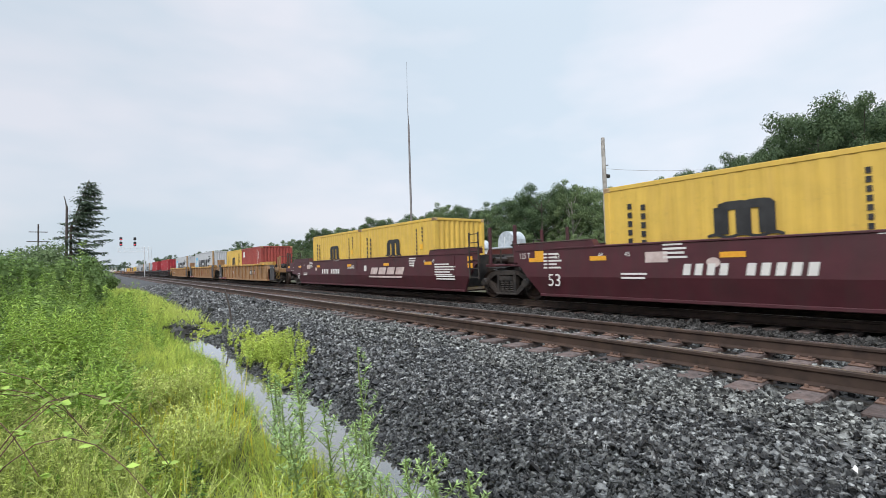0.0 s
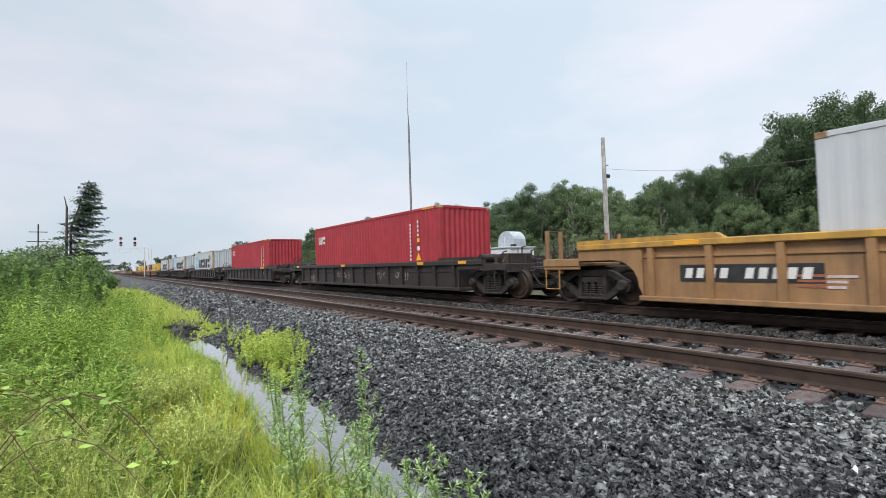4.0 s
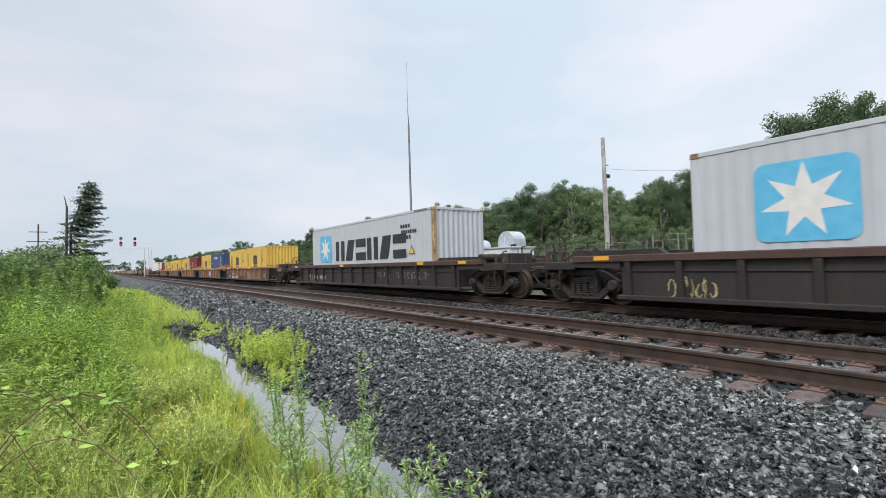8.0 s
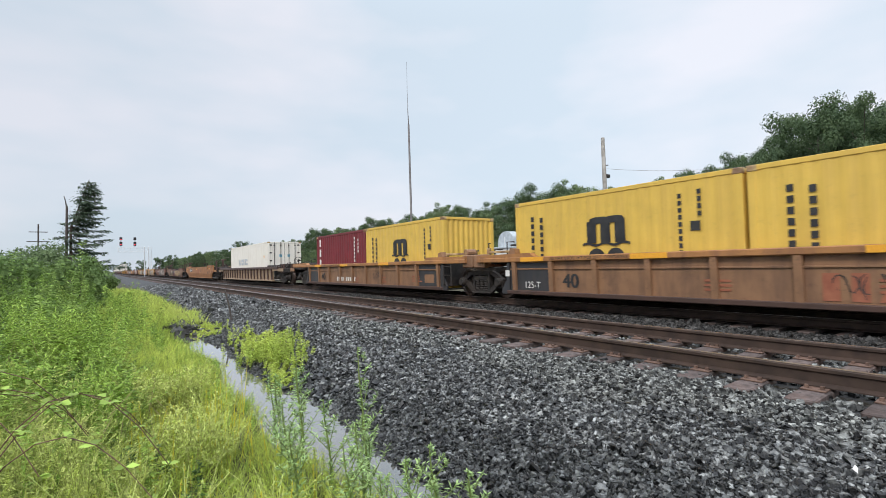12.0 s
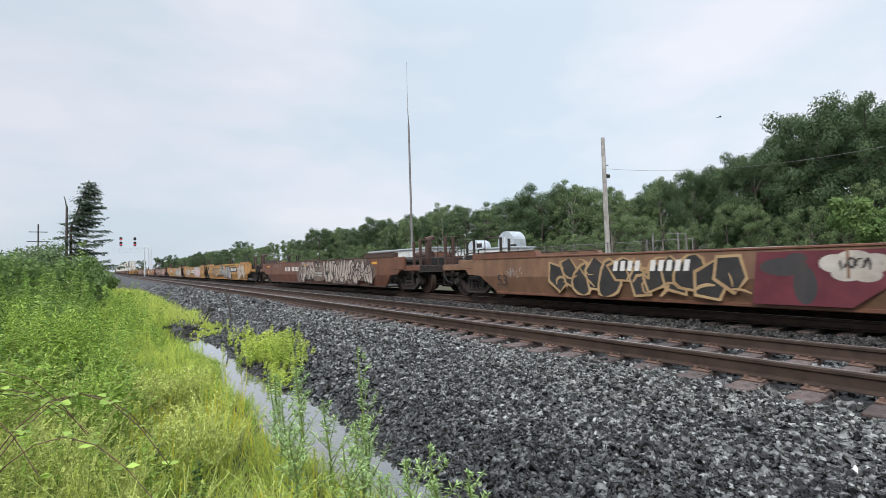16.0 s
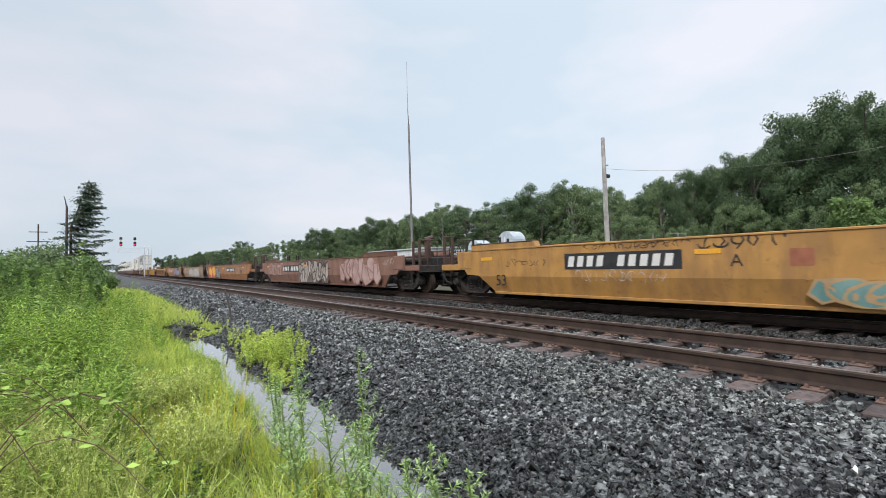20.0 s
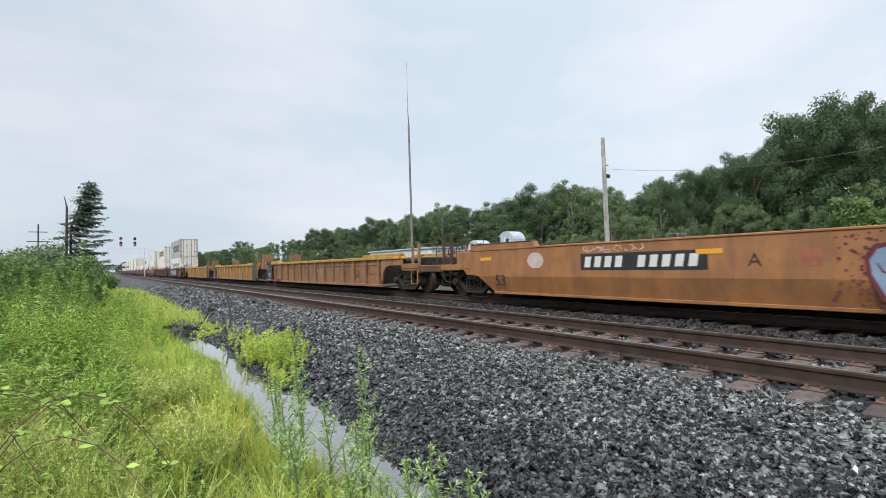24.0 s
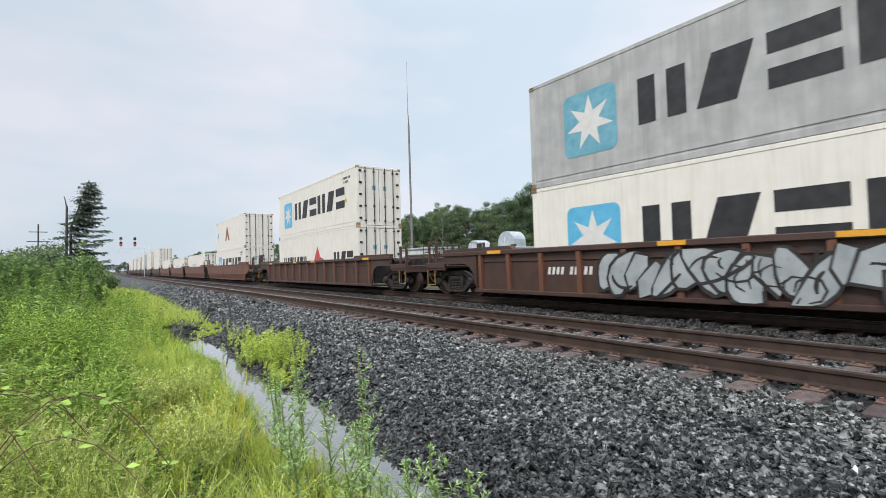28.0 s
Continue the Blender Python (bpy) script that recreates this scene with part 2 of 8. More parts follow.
M["g_umber"] = surface("umber spray paint", (0.10, 0.068, 0.058), (0.26, 0.185, 0.15), 1.4, 0.6, wear=0.3)
M["g_lilac"] = surface("lilac-grey spray paint", (0.30, 0.33, 0.34), (0.44, 0.47, 0.47), 2.0, 0.6, wear=0.2)
M["g_mint"] = surface("mint and lilac spray paint", (0.35, 0.52, 0.42), (0.52, 0.45, 0.68), 1.6, 0.6)
M["galv"] = surface("galvanised sheet", (0.45, 0.50, 0.54), (0.60, 0.65, 0.69), 3, 0.4, metal=0.35, bump=0.04)
M["white_wall"] = surface("white painted wall", (0.62, 0.64, 0.64), (0.76, 0.78, 0.78), 2, 0.6, stain=(0.4, 0.4, 0.38), stain_amount=0.4, streak=5)
M["mast"] = surface("weathered steel mast", (0.16, 0.15, 0.15), (0.28, 0.26, 0.26), 5, 0.6, metal=0.3)
M["pole_wood"] = surface("grey wooden pole", (0.32, 0.30, 0.28), (0.52, 0.50, 0.47), 3, 0.8, bump=0.3, stain=(0.2, 0.18, 0.16), stain_amount=0.6, streak=12)
M["dark_wood"] = surface("dark wooden pole", (0.06, 0.05, 0.045), (0.12, 0.10, 0.09), 6, 0.85, bump=0.3)
M["bark"] = surface("tree bark", (0.06, 0.05, 0.04), (0.16, 0.14, 0.115), 5, 0.9, bump=0.6, bscale=20)
M["pale_bark"] = surface("pale bark", (0.22, 0.21, 0.18), (0.38, 0.36, 0.32), 5, 0.9, bump=0.4, bscale=20)
M["leaf_a"] = surface("oak foliage", (0.066, 0.108, 0.056), (0.118, 0.172, 0.082), 0.5, 0.6, island=0.22, translucent=0.2, objvar=0.25, spec=0.15)
M["leaf_b"] = surface("ash foliage", (0.115, 0.172, 0.082), (0.195, 0.262, 0.122), 0.5, 0.6, island=0.22, translucent=0.22, objvar=0.3, spec=0.15)
M["leaf_c"] = surface("young foliage", (0.13, 0.21, 0.07), (0.21, 0.30, 0.105), 0.6, 0.6, island=0.25, translucent=0.25, objvar=0.25, spec=0.15)
M["needle"] = surface("spruce needles", (0.075, 0.115, 0.08), (0.16, 0.21, 0.145), 2, 0.7, island=0.4, translucent=0.35, spec=0.15)
M["weed"] = surface("bright weed foliage", (0.21, 0.345, 0.065), (0.42, 0.565, 0.125), 0.9, 0.55, island=0.5, translucent=0.22, spec=0.2)
M["weed_yellow"] = surface("yellow-green weed foliage", (0.40, 0.51, 0.10), (0.69, 0.77, 0.20), 1.1, 0.6, island=0.5, translucent=0.22, spec=0.2)
M["weed_dark"] = surface("deep green weed foliage", (0.16, 0.27, 0.065), (0.31, 0.43, 0.115), 0.9, 0.55, island=0.5, translucent=0.22, spec=0.2)
# darker green that paints in the shade of the hollows among the weeds
M["weed_shade"] = surface("dark weed foliage, hollow shade painted in", (0.06, 0.12, 0.03), (0.15, 0.24, 0.06), 1.2, 0.55, island=0.45, translucent=0.15, spec=0.2)
M["weed_olive"] = surface("olive feathery foliage", (0.35, 0.42, 0.115), (0.62, 0.67, 0.22), 1.3, 0.65, island=0.45, translucent=0.22, spec=0.15)
M["weed_blue"] = surface("blue-green thistle foliage", (0.26, 0.41, 0.15), (0.48, 0.62, 0.26), 2, 0.5, island=0.5, translucent=0.25)
M["petal"] = surface("yellow petals", (0.62, 0.55, 0.05), (0.75, 0.68, 0.08), 9, 0.6, translucent=0.3)
M["straw"] = surface("dry stalk", (0.30, 0.25, 0.12), (0.46, 0.40, 0.2), 8, 0.8, island=0.3)
M["stem"] = surface("green stem", (0.12, 0.18, 0.04), (0.22, 0.27, 0.08), 9, 0.6)
M["bramble"] = surface("red-brown bramble cane", (0.10, 0.05, 0.035), (0.18, 0.10, 0.06), 9, 0.6)
M["signal"] = surface("black signal housing", (0.012, 0.012, 0.012), (0.03, 0.03, 0.03), 6, 0.6)
M["signal_red"] = glow("red signal lens", (1.0, 0.05, 0.08), 1.4)
# pale grey steel, lightened further in its colour for the haze of distance
M["gantry"] = surface("grey gantry steel, haze-pale", (0.60, 0.62, 0.64), (0.72, 0.74, 0.76), 3, 0.5, metal=0.2)
M["glass"] = surface("dark car glass", (0.02, 0.025, 0.03), (0.03, 0.035, 0.04), 3, 0.08)
M["car_white"] = surface("white car paint", (0.72, 0.73, 0.74), (0.78, 0.79, 0.80), 3, 0.25)
M["rubber"] = surface("tyre rubber", (0.015, 0.015, 0.015), (0.03, 0.03, 0.03), 20, 0.85)
wm = bpy.data.materials.new("ditch water")
wm.use_nodes = True
wb = wm.node_tree.nodes["Principled BSDF"]
wb.inputs["Base Color"].default_value = (0.13, 0.128, 0.115, 1)
wb.inputs["Roughness"].default_value = 0.03
wb.inputs["Specular IOR Level"].default_value = 1.0
wb.inputs["IOR"].default_value = 1.7
wt = wm.node_tree.nodes.new("ShaderNodeTexNoise")
wt.inputs["Scale"].default_value = 9.0
wbp = wm.node_tree.nodes.new("ShaderNodeBump")
wbp.inputs["Strength"].default_value, wbp.inputs["Distance"].default_value = 0.08, 0.006
wb.inputs["Coat Weight"].default_value = 1.0
wb.inputs["Coat Roughness"].default_value = 0.02
wm.node_tree.links.new(wt.outputs["Fac"], wbp.inputs["Height"])
wm.node_tree.links.new(wbp.outputs[0], wb.inputs["Normal"])
M["water"] = wm


# ---- mesh helpers ----
class Geo:
    """Collects simple solids into one mesh."""

    def __init__(self):
        self.v, self.f = [], []

    def add(self, verts, faces):
        k = len(self.v)
        self.v += [tuple(p) for p in verts]
        self.f += [tuple(i + k for i in f) for f in faces]
        return self

    def box(self, x0, x1, y0, y1, z0, z1, c=0.0):
        """A box; with c its twelve edges are chamfered."""
        x0, x1, y0, y1, z0, z1 = min(x0, x1), max(x0, x1), min(y0, y1), max(y0, y1), min(z0, z1), max(z0, z1)
        c = min(c, 0.45 * min(x1 - x0, y1 - y0, z1 - z0))
        if c <= 0:
            vs = [(x, y, z) for x in (x0, x1) for y in (y0, y1) for z in (z0, z1)]
            return self.add(vs, [(0, 1, 3, 2), (4, 6, 7, 5), (0, 4, 5, 1), (2, 3, 7, 6), (0, 2, 6, 4), (1, 5, 7, 3)])
        vs, idx = [], {}
        lim = ((x0, x1), (y0, y1), (z0, z1))
        for i in (0, 1):
            for j in (0, 1):
                for k in (0, 1):
                    for ax in range(3):
                        p = []
                        for a, s in zip(range(3), (i, j, k)):
                            edge = lim[a][s]
                            p.append(edge if a == ax else edge + (c if s == 0 else -c))
                        idx[(i, j, k, ax)] = len(vs)
                        vs.append(p)
        fs = []
        for ax in range(3):
            o = [a for a in range(3) if a != ax]
            for s in (0, 1):
                q = []
                for a, b in ((0, 0), (1, 0), (1, 1), (0, 1)):
                    key = [0, 0, 0]
                    key[ax], key[o[0]], key[o[1]] = s, a, b
                    q.append(idx[(*key, ax)])
                fs.append(tuple(q if (s == 1) == (ax != 1) else q[::-1]))
        for ax in range(3):
            o = [a for a in range(3) if a != ax]
            for a in (0, 1):
                for b in (0, 1):
                    k0, k1 = [0, 0, 0], [0, 0, 0]
                    k0[ax], k1[ax] = 0, 1
                    k0[o[0]] = k1[o[0]] = a
                    k0[o[1]] = k1[o[1]] = b
                    q = (idx[(*k0, o[0])], idx[(*k1, o[0])], idx[(*k1, o[1])], idx[(*k0, o[1])])
                    fs.append(q if ((a == b) == (ax != 1)) else q[::-1])
        for i in (0, 1):
            for j in (0, 1):
                for k in (0, 1):
                    t = (idx[(i, j, k, 0)], idx[(i, j, k, 1)], idx[(i, j, k, 2)])
                    fs.append(t if (i + j + k) % 2 == 1 else t[::-1])
        return self.add(vs, fs)

    def prism(self, outline, x0, x1):
        """A closed outline of (y, z) points pushed through from x0 to x1."""
        n = len(outline)
        vs = [(x0, y, z) for y, z in outline] + [(x1, y, z) for y, z in outline]
        fs = [tuple(range(n)), tuple(range(2 * n - 1, n - 1, -1))]
        fs += [(i, i + n, (i + 1) % n + n, (i + 1) % n) for i in range(n)]
        return self.add(vs, fs)

    def tube(self, a, b, r0, r1=None, n=8):
        a, b = Vector(a), Vector(b)
        r1 = r0 if r1 is None else r1
        d = (b - a).normalized()
        s = d.orthogonal().normalized()
        t = d.cross(s)
        ring = [(math.cos(2 * math.pi * i / n), math.sin(2 * math.pi * i / n)) for i in range(n)]
        vs = [a + (s * c + t * q) * r0 for c, q in ring] + [b + (s * c + t * q) * r1 for c, q in ring]
        fs = [(i, (i + 1) % n, (i + 1) % n + n, i + n) for i in range(n)] + [tuple(range(n - 1, -1, -1)), tuple(range(n, 2 * n))]
        return self.add(vs, fs)

    def path(self, pts, r0, r1=None, n=6):
        """One unbroken round tube along the points, tapering from r0 to r1."""
        r1 = r0 if r1 is None else r1
        pts = [Vector(p) for p in pts]
        k = len(pts) - 1
        vs, s = [], None
        for i, p in enumerate(pts):
            d = (pts[min(k, i + 1)] - pts[max(0, i - 1)]).normalized()
            s = d.orthogonal().normalized() if s is None else (s - d * s.dot(d)).normalized()
            t = d.cross(s)
            r = r0 + (r1 - r0) * i / k
            vs += [p + (s * math.cos(2 * math.pi * j / n) + t * math.sin(2 * math.pi * j / n)) * r for j in range(n)]
        fs = [(i * n + j, i * n + (j + 1) % n, (i + 1) * n + (j + 1) % n, (i + 1) * n + j) for i in range(k) for j in range(n)]
        return self.add(vs, fs + [tuple(range(n - 1, -1, -1)), tuple(range(k * n, k * n + n))])

    def lathe_x(self, y, z, profile, n=20):
        """A ring of (x, radius) points turned about an axle along x."""
        m = len(profile)
        vs = [(x, y + r * math.cos(2 * math.pi * i / n), z + r * math.sin(2 * math.pi * i / n)) for i in range(n) for x, r in profile]
        fs = [(i * m + j, i * m + j + 1, ((i + 1) % n) * m + j + 1, ((i + 1) % n) * m + j) for i in range(n) for j in range(m - 1)]
        fs += [tuple(i * m for i in range(n - 1, -1, -1)), tuple(i * m + m - 1 for i in range(n))]
        return self.add(vs, fs)

    def flat(self, pts, x):
        """A flat painted shape of (y, z) points at a fixed x, seen from -x."""
        return self.add([(x, y, z) for y, z in pts], [tuple(range(len(pts)))])

    def mesh(self, name):
        me = bpy.data.meshes.new(name)
        me.from_pydata(self.v, [], self.f)
        me.update()
        return me


def part(name, geo, mat, parent, label="", at=None):
    """Links a Geo, or a mesh made before, as one object under a thing or a part."""
    me = geo.mesh(name) if isinstance(geo, Geo) else geo
    if not me.materials:
        me.materials.append(mat)
    ob = new(name, me)
    ob.parent = parent
    if at is not None:
        ob.matrix_basis = at
    return tagged(ob, label)


def thing(name, label, category, at=None, group="", kind=""):
    ob = new(name)
    ob.empty_display_size = 0.2
    if at is not None:
        ob.matrix_basis = at
    return tagged(ob, label, category, group, kind)


def solid(name, geo, mat, label, category, at=None, group="", kind="", smooth=False):
    me = geo.mesh(name) if isinstance(geo, Geo) else geo
    if mat is not None:
        me.materials.append(mat)
    if smooth:
        me.polygons.foreach_set("use_smooth", [True] * len(me.polygons))
    ob = new(name, me)
    if at is not None:
        ob.matrix_basis = at
    return tagged(ob, label, category, group, kind)


def bulk_mesh(name, verts, faces):
    """A mesh from numpy arrays of places and of equal-sided faces."""
    me = bpy.data.meshes.new(name)
    n, k = faces.shape
    me.vertices.add(len(verts))
    me.vertices.foreach_set("co", np.ascontiguousarray(verts, dtype=np.float32).ravel())
    me.loops.add(n * k)
    me.loops.foreach_set("vertex_index", np.ascontiguousarray(faces, dtype=np.int32).ravel())
    me.polygons.add(n)
    me.polygons.foreach_set("loop_start", np.arange(0, n * k, k, dtype=np.int32))
    me.polygons.foreach_set("loop_total", np.full(n, k, dtype=np.int32))
    me.update(calc_edges=True)
    return me


def lettering(text, size, y, z, x, mat, parent, name="lettering", label="", stretch=1.0):
    """Words on the side that faces -x; y is where they begin, and they run towards -y."""
    cu = bpy.data.curves.new(name, "FONT")
    cu.body, cu.size = text, size
    tmp = bpy.data.objects.new(name, cu)
    scene.collection.objects.link(tmp)
    bpy.context.view_layer.update()
    me = bpy.data.meshes.new_from_object(tmp.evaluated_get(bpy.context.evaluated_depsgraph_get()))
    bpy.data.objects.remove(tmp)
    turn = Matrix(((0, 0, -1, x), (-stretch, 0, 0, y), (0, 1, 0, z), (0, 0, 0, 1)))
    me.transform(turn)
    me.materials.clear()
    return part(name, me, mat, parent, label)


def bars(y, z, x, w, h, n, gap, mat, parent, upright=False, name="marking", label=""):
    """Plain bars in place of writing, from y towards -y (or downwards)."""
    g = Geo()
    for i in range(n):
        if upright:
            z1 = z - i * (h + gap)
            g.flat([(y, z1), (y - w, z1), (y - w, z1 - h), (y, z1 - h)], x)
        else:
            y1 = y - i * (w + gap)
            g.flat([(y1, z), (y1 - w, z), (y1 - w, z + h), (y1, z + h)], x)
    return part(name, g, mat, parent, label)


# ---- the train: things in the cars' own space, y towards the tail, z from the railhead ----
KEYED = []             # (thing, place along the train at 0 s)
CACHE = {}


def cached(key, make):
    if key not in CACHE:
        CACHE[key] = make()
    return CACHE[key]


def truck_meshes():
    r = 0.46
    wheel = Geo().lathe_x(0, 0, [(-0.07, 0.10), (-0.07, r * 0.72), (-0.045, r * 0.80), (-0.07, r * 0.88), (-0.07, r - 0.012), (0.055, r), (0.06, r + 0.028), (0.085, r + 0.028), (0.085, r * 0.86), (0.05, r * 0.8), (0.05, 0.1)], 28)
    side = Geo().prism([(-1.04, 0.60), (-0.62, 0.83), (-0.45, 0.88), (0.45, 0.88), (0.62, 0.83), (1.04, 0.60), (1.02, 0.50), (0.80, 0.58), (0.50, 0.74), (-0.50, 0.74), (-0.80, 0.58), (-1.02, 0.50)], -0.07, 0.07)
    side.prism([(-1.0, 0.56), (-0.80, 0.40), (-0.44, 0.15), (0.44, 0.15), (0.80, 0.40), (1.0, 0.56), (0.76, 0.57), (0.38, 0.27), (-0.38, 0.27), (-0.76, 0.57)], -0.075, 0.065)
    for c in (-1, 1):
        side.prism([(c * 0.31, 0.22), (c * 0.42, 0.22), (c * 0.40, 0.80), (c * 0.31, 0.80)], -0.085, 0.055)
        side.prism([(c * 0.89 + 0.17 * math.cos(radians(q)), 0.49 + 0.17 * math.sin(radians(q))) for q in range(0, 360, 36)], -0.10, 0.08)
    side.box(-0.12, -0.07, -0.45, 0.45, 0.14, 0.20, 0.015).box(-0.10, -0.06, -0.30, 0.30, 0.57, 0.70, 0.02)
    spring = Geo()
    n, rings = 9, []
    for i in range(13):
        rings.append((0.24 + i * 0.028, 0.098 if i % 2 else 0.072))
    spring.add([(q * math.cos(2 * math.pi * k / n), q * math.sin(2 * math.pi * k / n), z) for z, q in rings for k in range(n)],
               [(i * n + k, i * n + (k + 1) % n, (i + 1) * n + (k + 1) % n, (i + 1) * n + k) for i in range(12) for k in range(n)])
    cap = Geo().lathe_x(0, 0, [(-0.17, 0.03), (-0.17, 0.10), (-0.12, 0.135), (0.0, 0.135)], 12)
    bolster = Geo().box(-0.98, 0.98, -0.2, 0.2, 0.45, 0.76, 0.04)
    for y in (-0.89, 0.89):
        bolster.tube((-0.72, y, 0.47), (0.72, y, 0.47), 0.085, 0.085, 10)
    bolster.box(-0.55, 0.55, -1.05, -0.95, 0.3, 0.42, 0.02).box(-0.55, 0.55, 0.95, 1.05, 0.3, 0.42, 0.02)
    shoe = Geo().prism([(-0.40, 0.30), (-0.34, 0.30), (-0.32, 0.62), (-0.38, 0.62)], -0.80, -0.68)
    return [g.mesh(n) for g, n in ((wheel, "wheel"), (side, "side_frame"), (spring, "spring"), (cap, "bearing_cap"), (bolster, "truck"), (shoe, "brake_shoe"))]


def truck(car, y):
    wheel, side, spring, cap, bolster, shoe = cached("truck", truck_meshes)
    t = part("truck", bolster, M["truck"], car, "grimy cast-steel two-axle truck", pose(0, y, 0))
    flip = Matrix.Rotation(math.pi, 4, "Z")
    for s in (1, -1):
        m = Matrix.Identity(4) if s == 1 else flip
        part("side_frame", side, M["truck"], t, at=m @ pose(-1.0, 0, 0))
        for k in (-0.21, 0.0, 0.21):
            part("spring", spring, M["truck"], t, at=m @ pose(-1.02, k, 0))
        for k in (1, -1):
            part("brake_shoe", shoe, M["truck"], t, at=m if k > 0 else m @ Matrix.Translation((-1.48, 0, 0)) @ flip)
        for a in (-0.89, 0.89):
            part("wheel", wheel, M["wheel"], t, at=m @ pose(-0.755, a, 0.465))
            part("bearing_cap", cap, M["truck"], t, at=m @ pose(-1.06, a, 0.51))
    return t


def coupler_mesh():
    g = Geo().box(-0.1, 0.1, -0.9, -0.2, 0.76, 0.92, 0.02)
    g.prism([(-0.22, 0.72), (-0.1, 0.68), (0.02, 0.70), (0.02, 0.98), (-0.1, 1.0), (-0.22, 0.96)], -0.2, 0.12)
    g.path([(-0.5, -0.6, 0.75), (-0.48, -0.3, 0.48), (-0.35, 0.0, 0.42)], 0.03, 0.03, 6)
    return g.mesh("coupler")


def ladder_mesh(h):
    g = Geo()
    for y in (-0.22, 0.22):
        g.box(-0.02, 0.02, y - 0.025, y + 0.025, 0, h, 0.005)
    for i in range(int(h / 0.3) + 1):
        z = 0.06 + i * (h - 0.12) / max(1, int(h / 0.3))
        g.tube((0, -0.22, z), (0, 0.22, z), 0.014, n=6)
    return g.mesh("ladder")


def well_end(car, style, paint, yj, sgn, joint, ye, yu, top, lean):
    """Everything between the side walls and a joint. sgn: +1 at the tail, -1 at the front."""
    back = TRUCK_BACK[style]
    inner, outer = ye, (yj - sgn * 0.62 if joint == "c" else yj - sgn * 0.12)
    sill = Geo().box(-0.34, 0.34, inner - sgn * 0.3, outer, 0.62, 0.98, 0.03)
    part("centre_sill", sill, M["black_steel"], car)
    part("bulkhead", Geo().box(-1.3, 1.3, inner - sgn * 0.08, inner, 0.34, top - 0.06, 0.01), M["black_steel"], car)
    if joint == "c":
        truck(car, yj - sgn * back)
        part("end_platform", Geo().box(-1.38, 1.38, yu, yj - sgn * 0.75, 0.98, 1.07, 0.015).box(-1.4, 1.4, yj - sgn * 0.85, yj - sgn * 0.75, 0.82, 1.1, 0.02), paint if style == "ribbed" else M["truck"], car)
        if style == "ribbed":
            for x in (-1, 1):
                part("end_sill", Geo().box(x * 1.36, x * 1.47, min(yu, yj - sgn * 0.75), max(yu, yj - sgn * 0.75), 0.98, 1.18, 0.015), paint, car)
        part("coupler", cached("coupler", coupler_mesh), M["black_steel"], car, "sooty knuckle coupler", at=Matrix.Translation((0, yj, 0)) @ (Matrix.Identity(4) if sgn > 0 else Matrix.Rotation(math.pi, 4, "Z")))
        for x in (-1.33, 1.33):
            for d in (0.80, 1.25):
                part("stanchion", Geo().box(x - 0.045, x + 0.045, yj - sgn * d - 0.04, yj - sgn * d + 0.04, 0.8, 1.0 + lean * (1.0 if d < 1 else 0.93), 0.008), paint if style == "ribbed" else M["truck"] if x > 0 else M["darkbrown"], car)
        for x in (-1, 1):
            rail = Geo().path([(x * 1.33, yj - sgn * 0.82, 0.98 + lean), (x * 0.5, yj - sgn * 0.82, 0.98 + lean), (x * 0.5, yj - sgn * 0.82, 1.05)], 0.018)
            part("handrail", rail, M["darkbrown"], car)
        hoop = Geo().path([(-1.42, yj - sgn * 0.80, 0.95), (-1.42, yj - sgn * 0.80, 0.40), (-1.42, yj - sgn * 1.25, 0.40), (-1.42, yj - sgn * 1.25, 0.95)], 0.016, 0.016, 6)
        part("step_hoop", hoop, M["chord"] if style == "ribbed" else M["truck"], car, "bent rod step below the end deck")
        part("uncoupling_lever", Geo().path([(-1.4, yj - sgn * 0.7, 0.86), (-0.5, yj - sgn * 0.66, 0.84), (-0.1, yj - sgn * 0.5, 0.95)], 0.014, 0.014, 5), M["truck"], car)
        part("air_hose", Geo().path([(-0.4, yj - sgn * 0.6, 0.74), (-0.42, yj - sgn * 0.35, 0.46), (-0.36, yj - sgn * 0.12, 0.40), (-0.3, yj, 0.52)], 0.026, 0.024, 6), M["rubber"], car, "black rubber air hose")
        gear = Geo().box(-0.75, 0.2, yj - sgn * 1.75, yj - sgn * 1.15, 1.07, 1.42, 0.04)
        gear.tube((0.3, yj - sgn * 1.9, 1.2), (0.95, yj - sgn * 1.9, 1.2), 0.17, n=12).tube((-1.15, yj - sgn * 2.2, 1.28), (-0.3, yj - sgn * 2.2, 1.28), 0.14, n=12)
        gear.path([(-1.2, yj - sgn * 1.1, 1.12), (-0.9, yj - sgn * 1.3, 1.3), (-0.6, yj - sgn * 1.9, 1.2)], 0.03)
        for k, (dx, dy, hh) in enumerate(((-0.9, 1.4, 1.45), (-0.2, 1.25, 1.6), (0.5, 1.5, 1.5), (0.95, 1.2, 1.4))):
            part("pipe", Geo().path([(dx, yj - sgn * dy, 1.0), (dx, yj - sgn * dy, hh), (dx + 0.25, yj - sgn * (dy + 0.1), hh + 0.04)], 0.028), M["truck"], car)
        part("deck_edge", Geo().box(-1.44, -1.38, min(yu, yj - sgn * 0.75), max(yu, yj - sgn * 0.75), 0.90, 1.10, 0.012), paint, car)
        if style != "low":
            part("deck_box", Geo().box(0.35, 1.15, yj - sgn * 2.15, yj - sgn * 1.45, 1.07, 1.42, 0.03), M["darkbrown"], car)
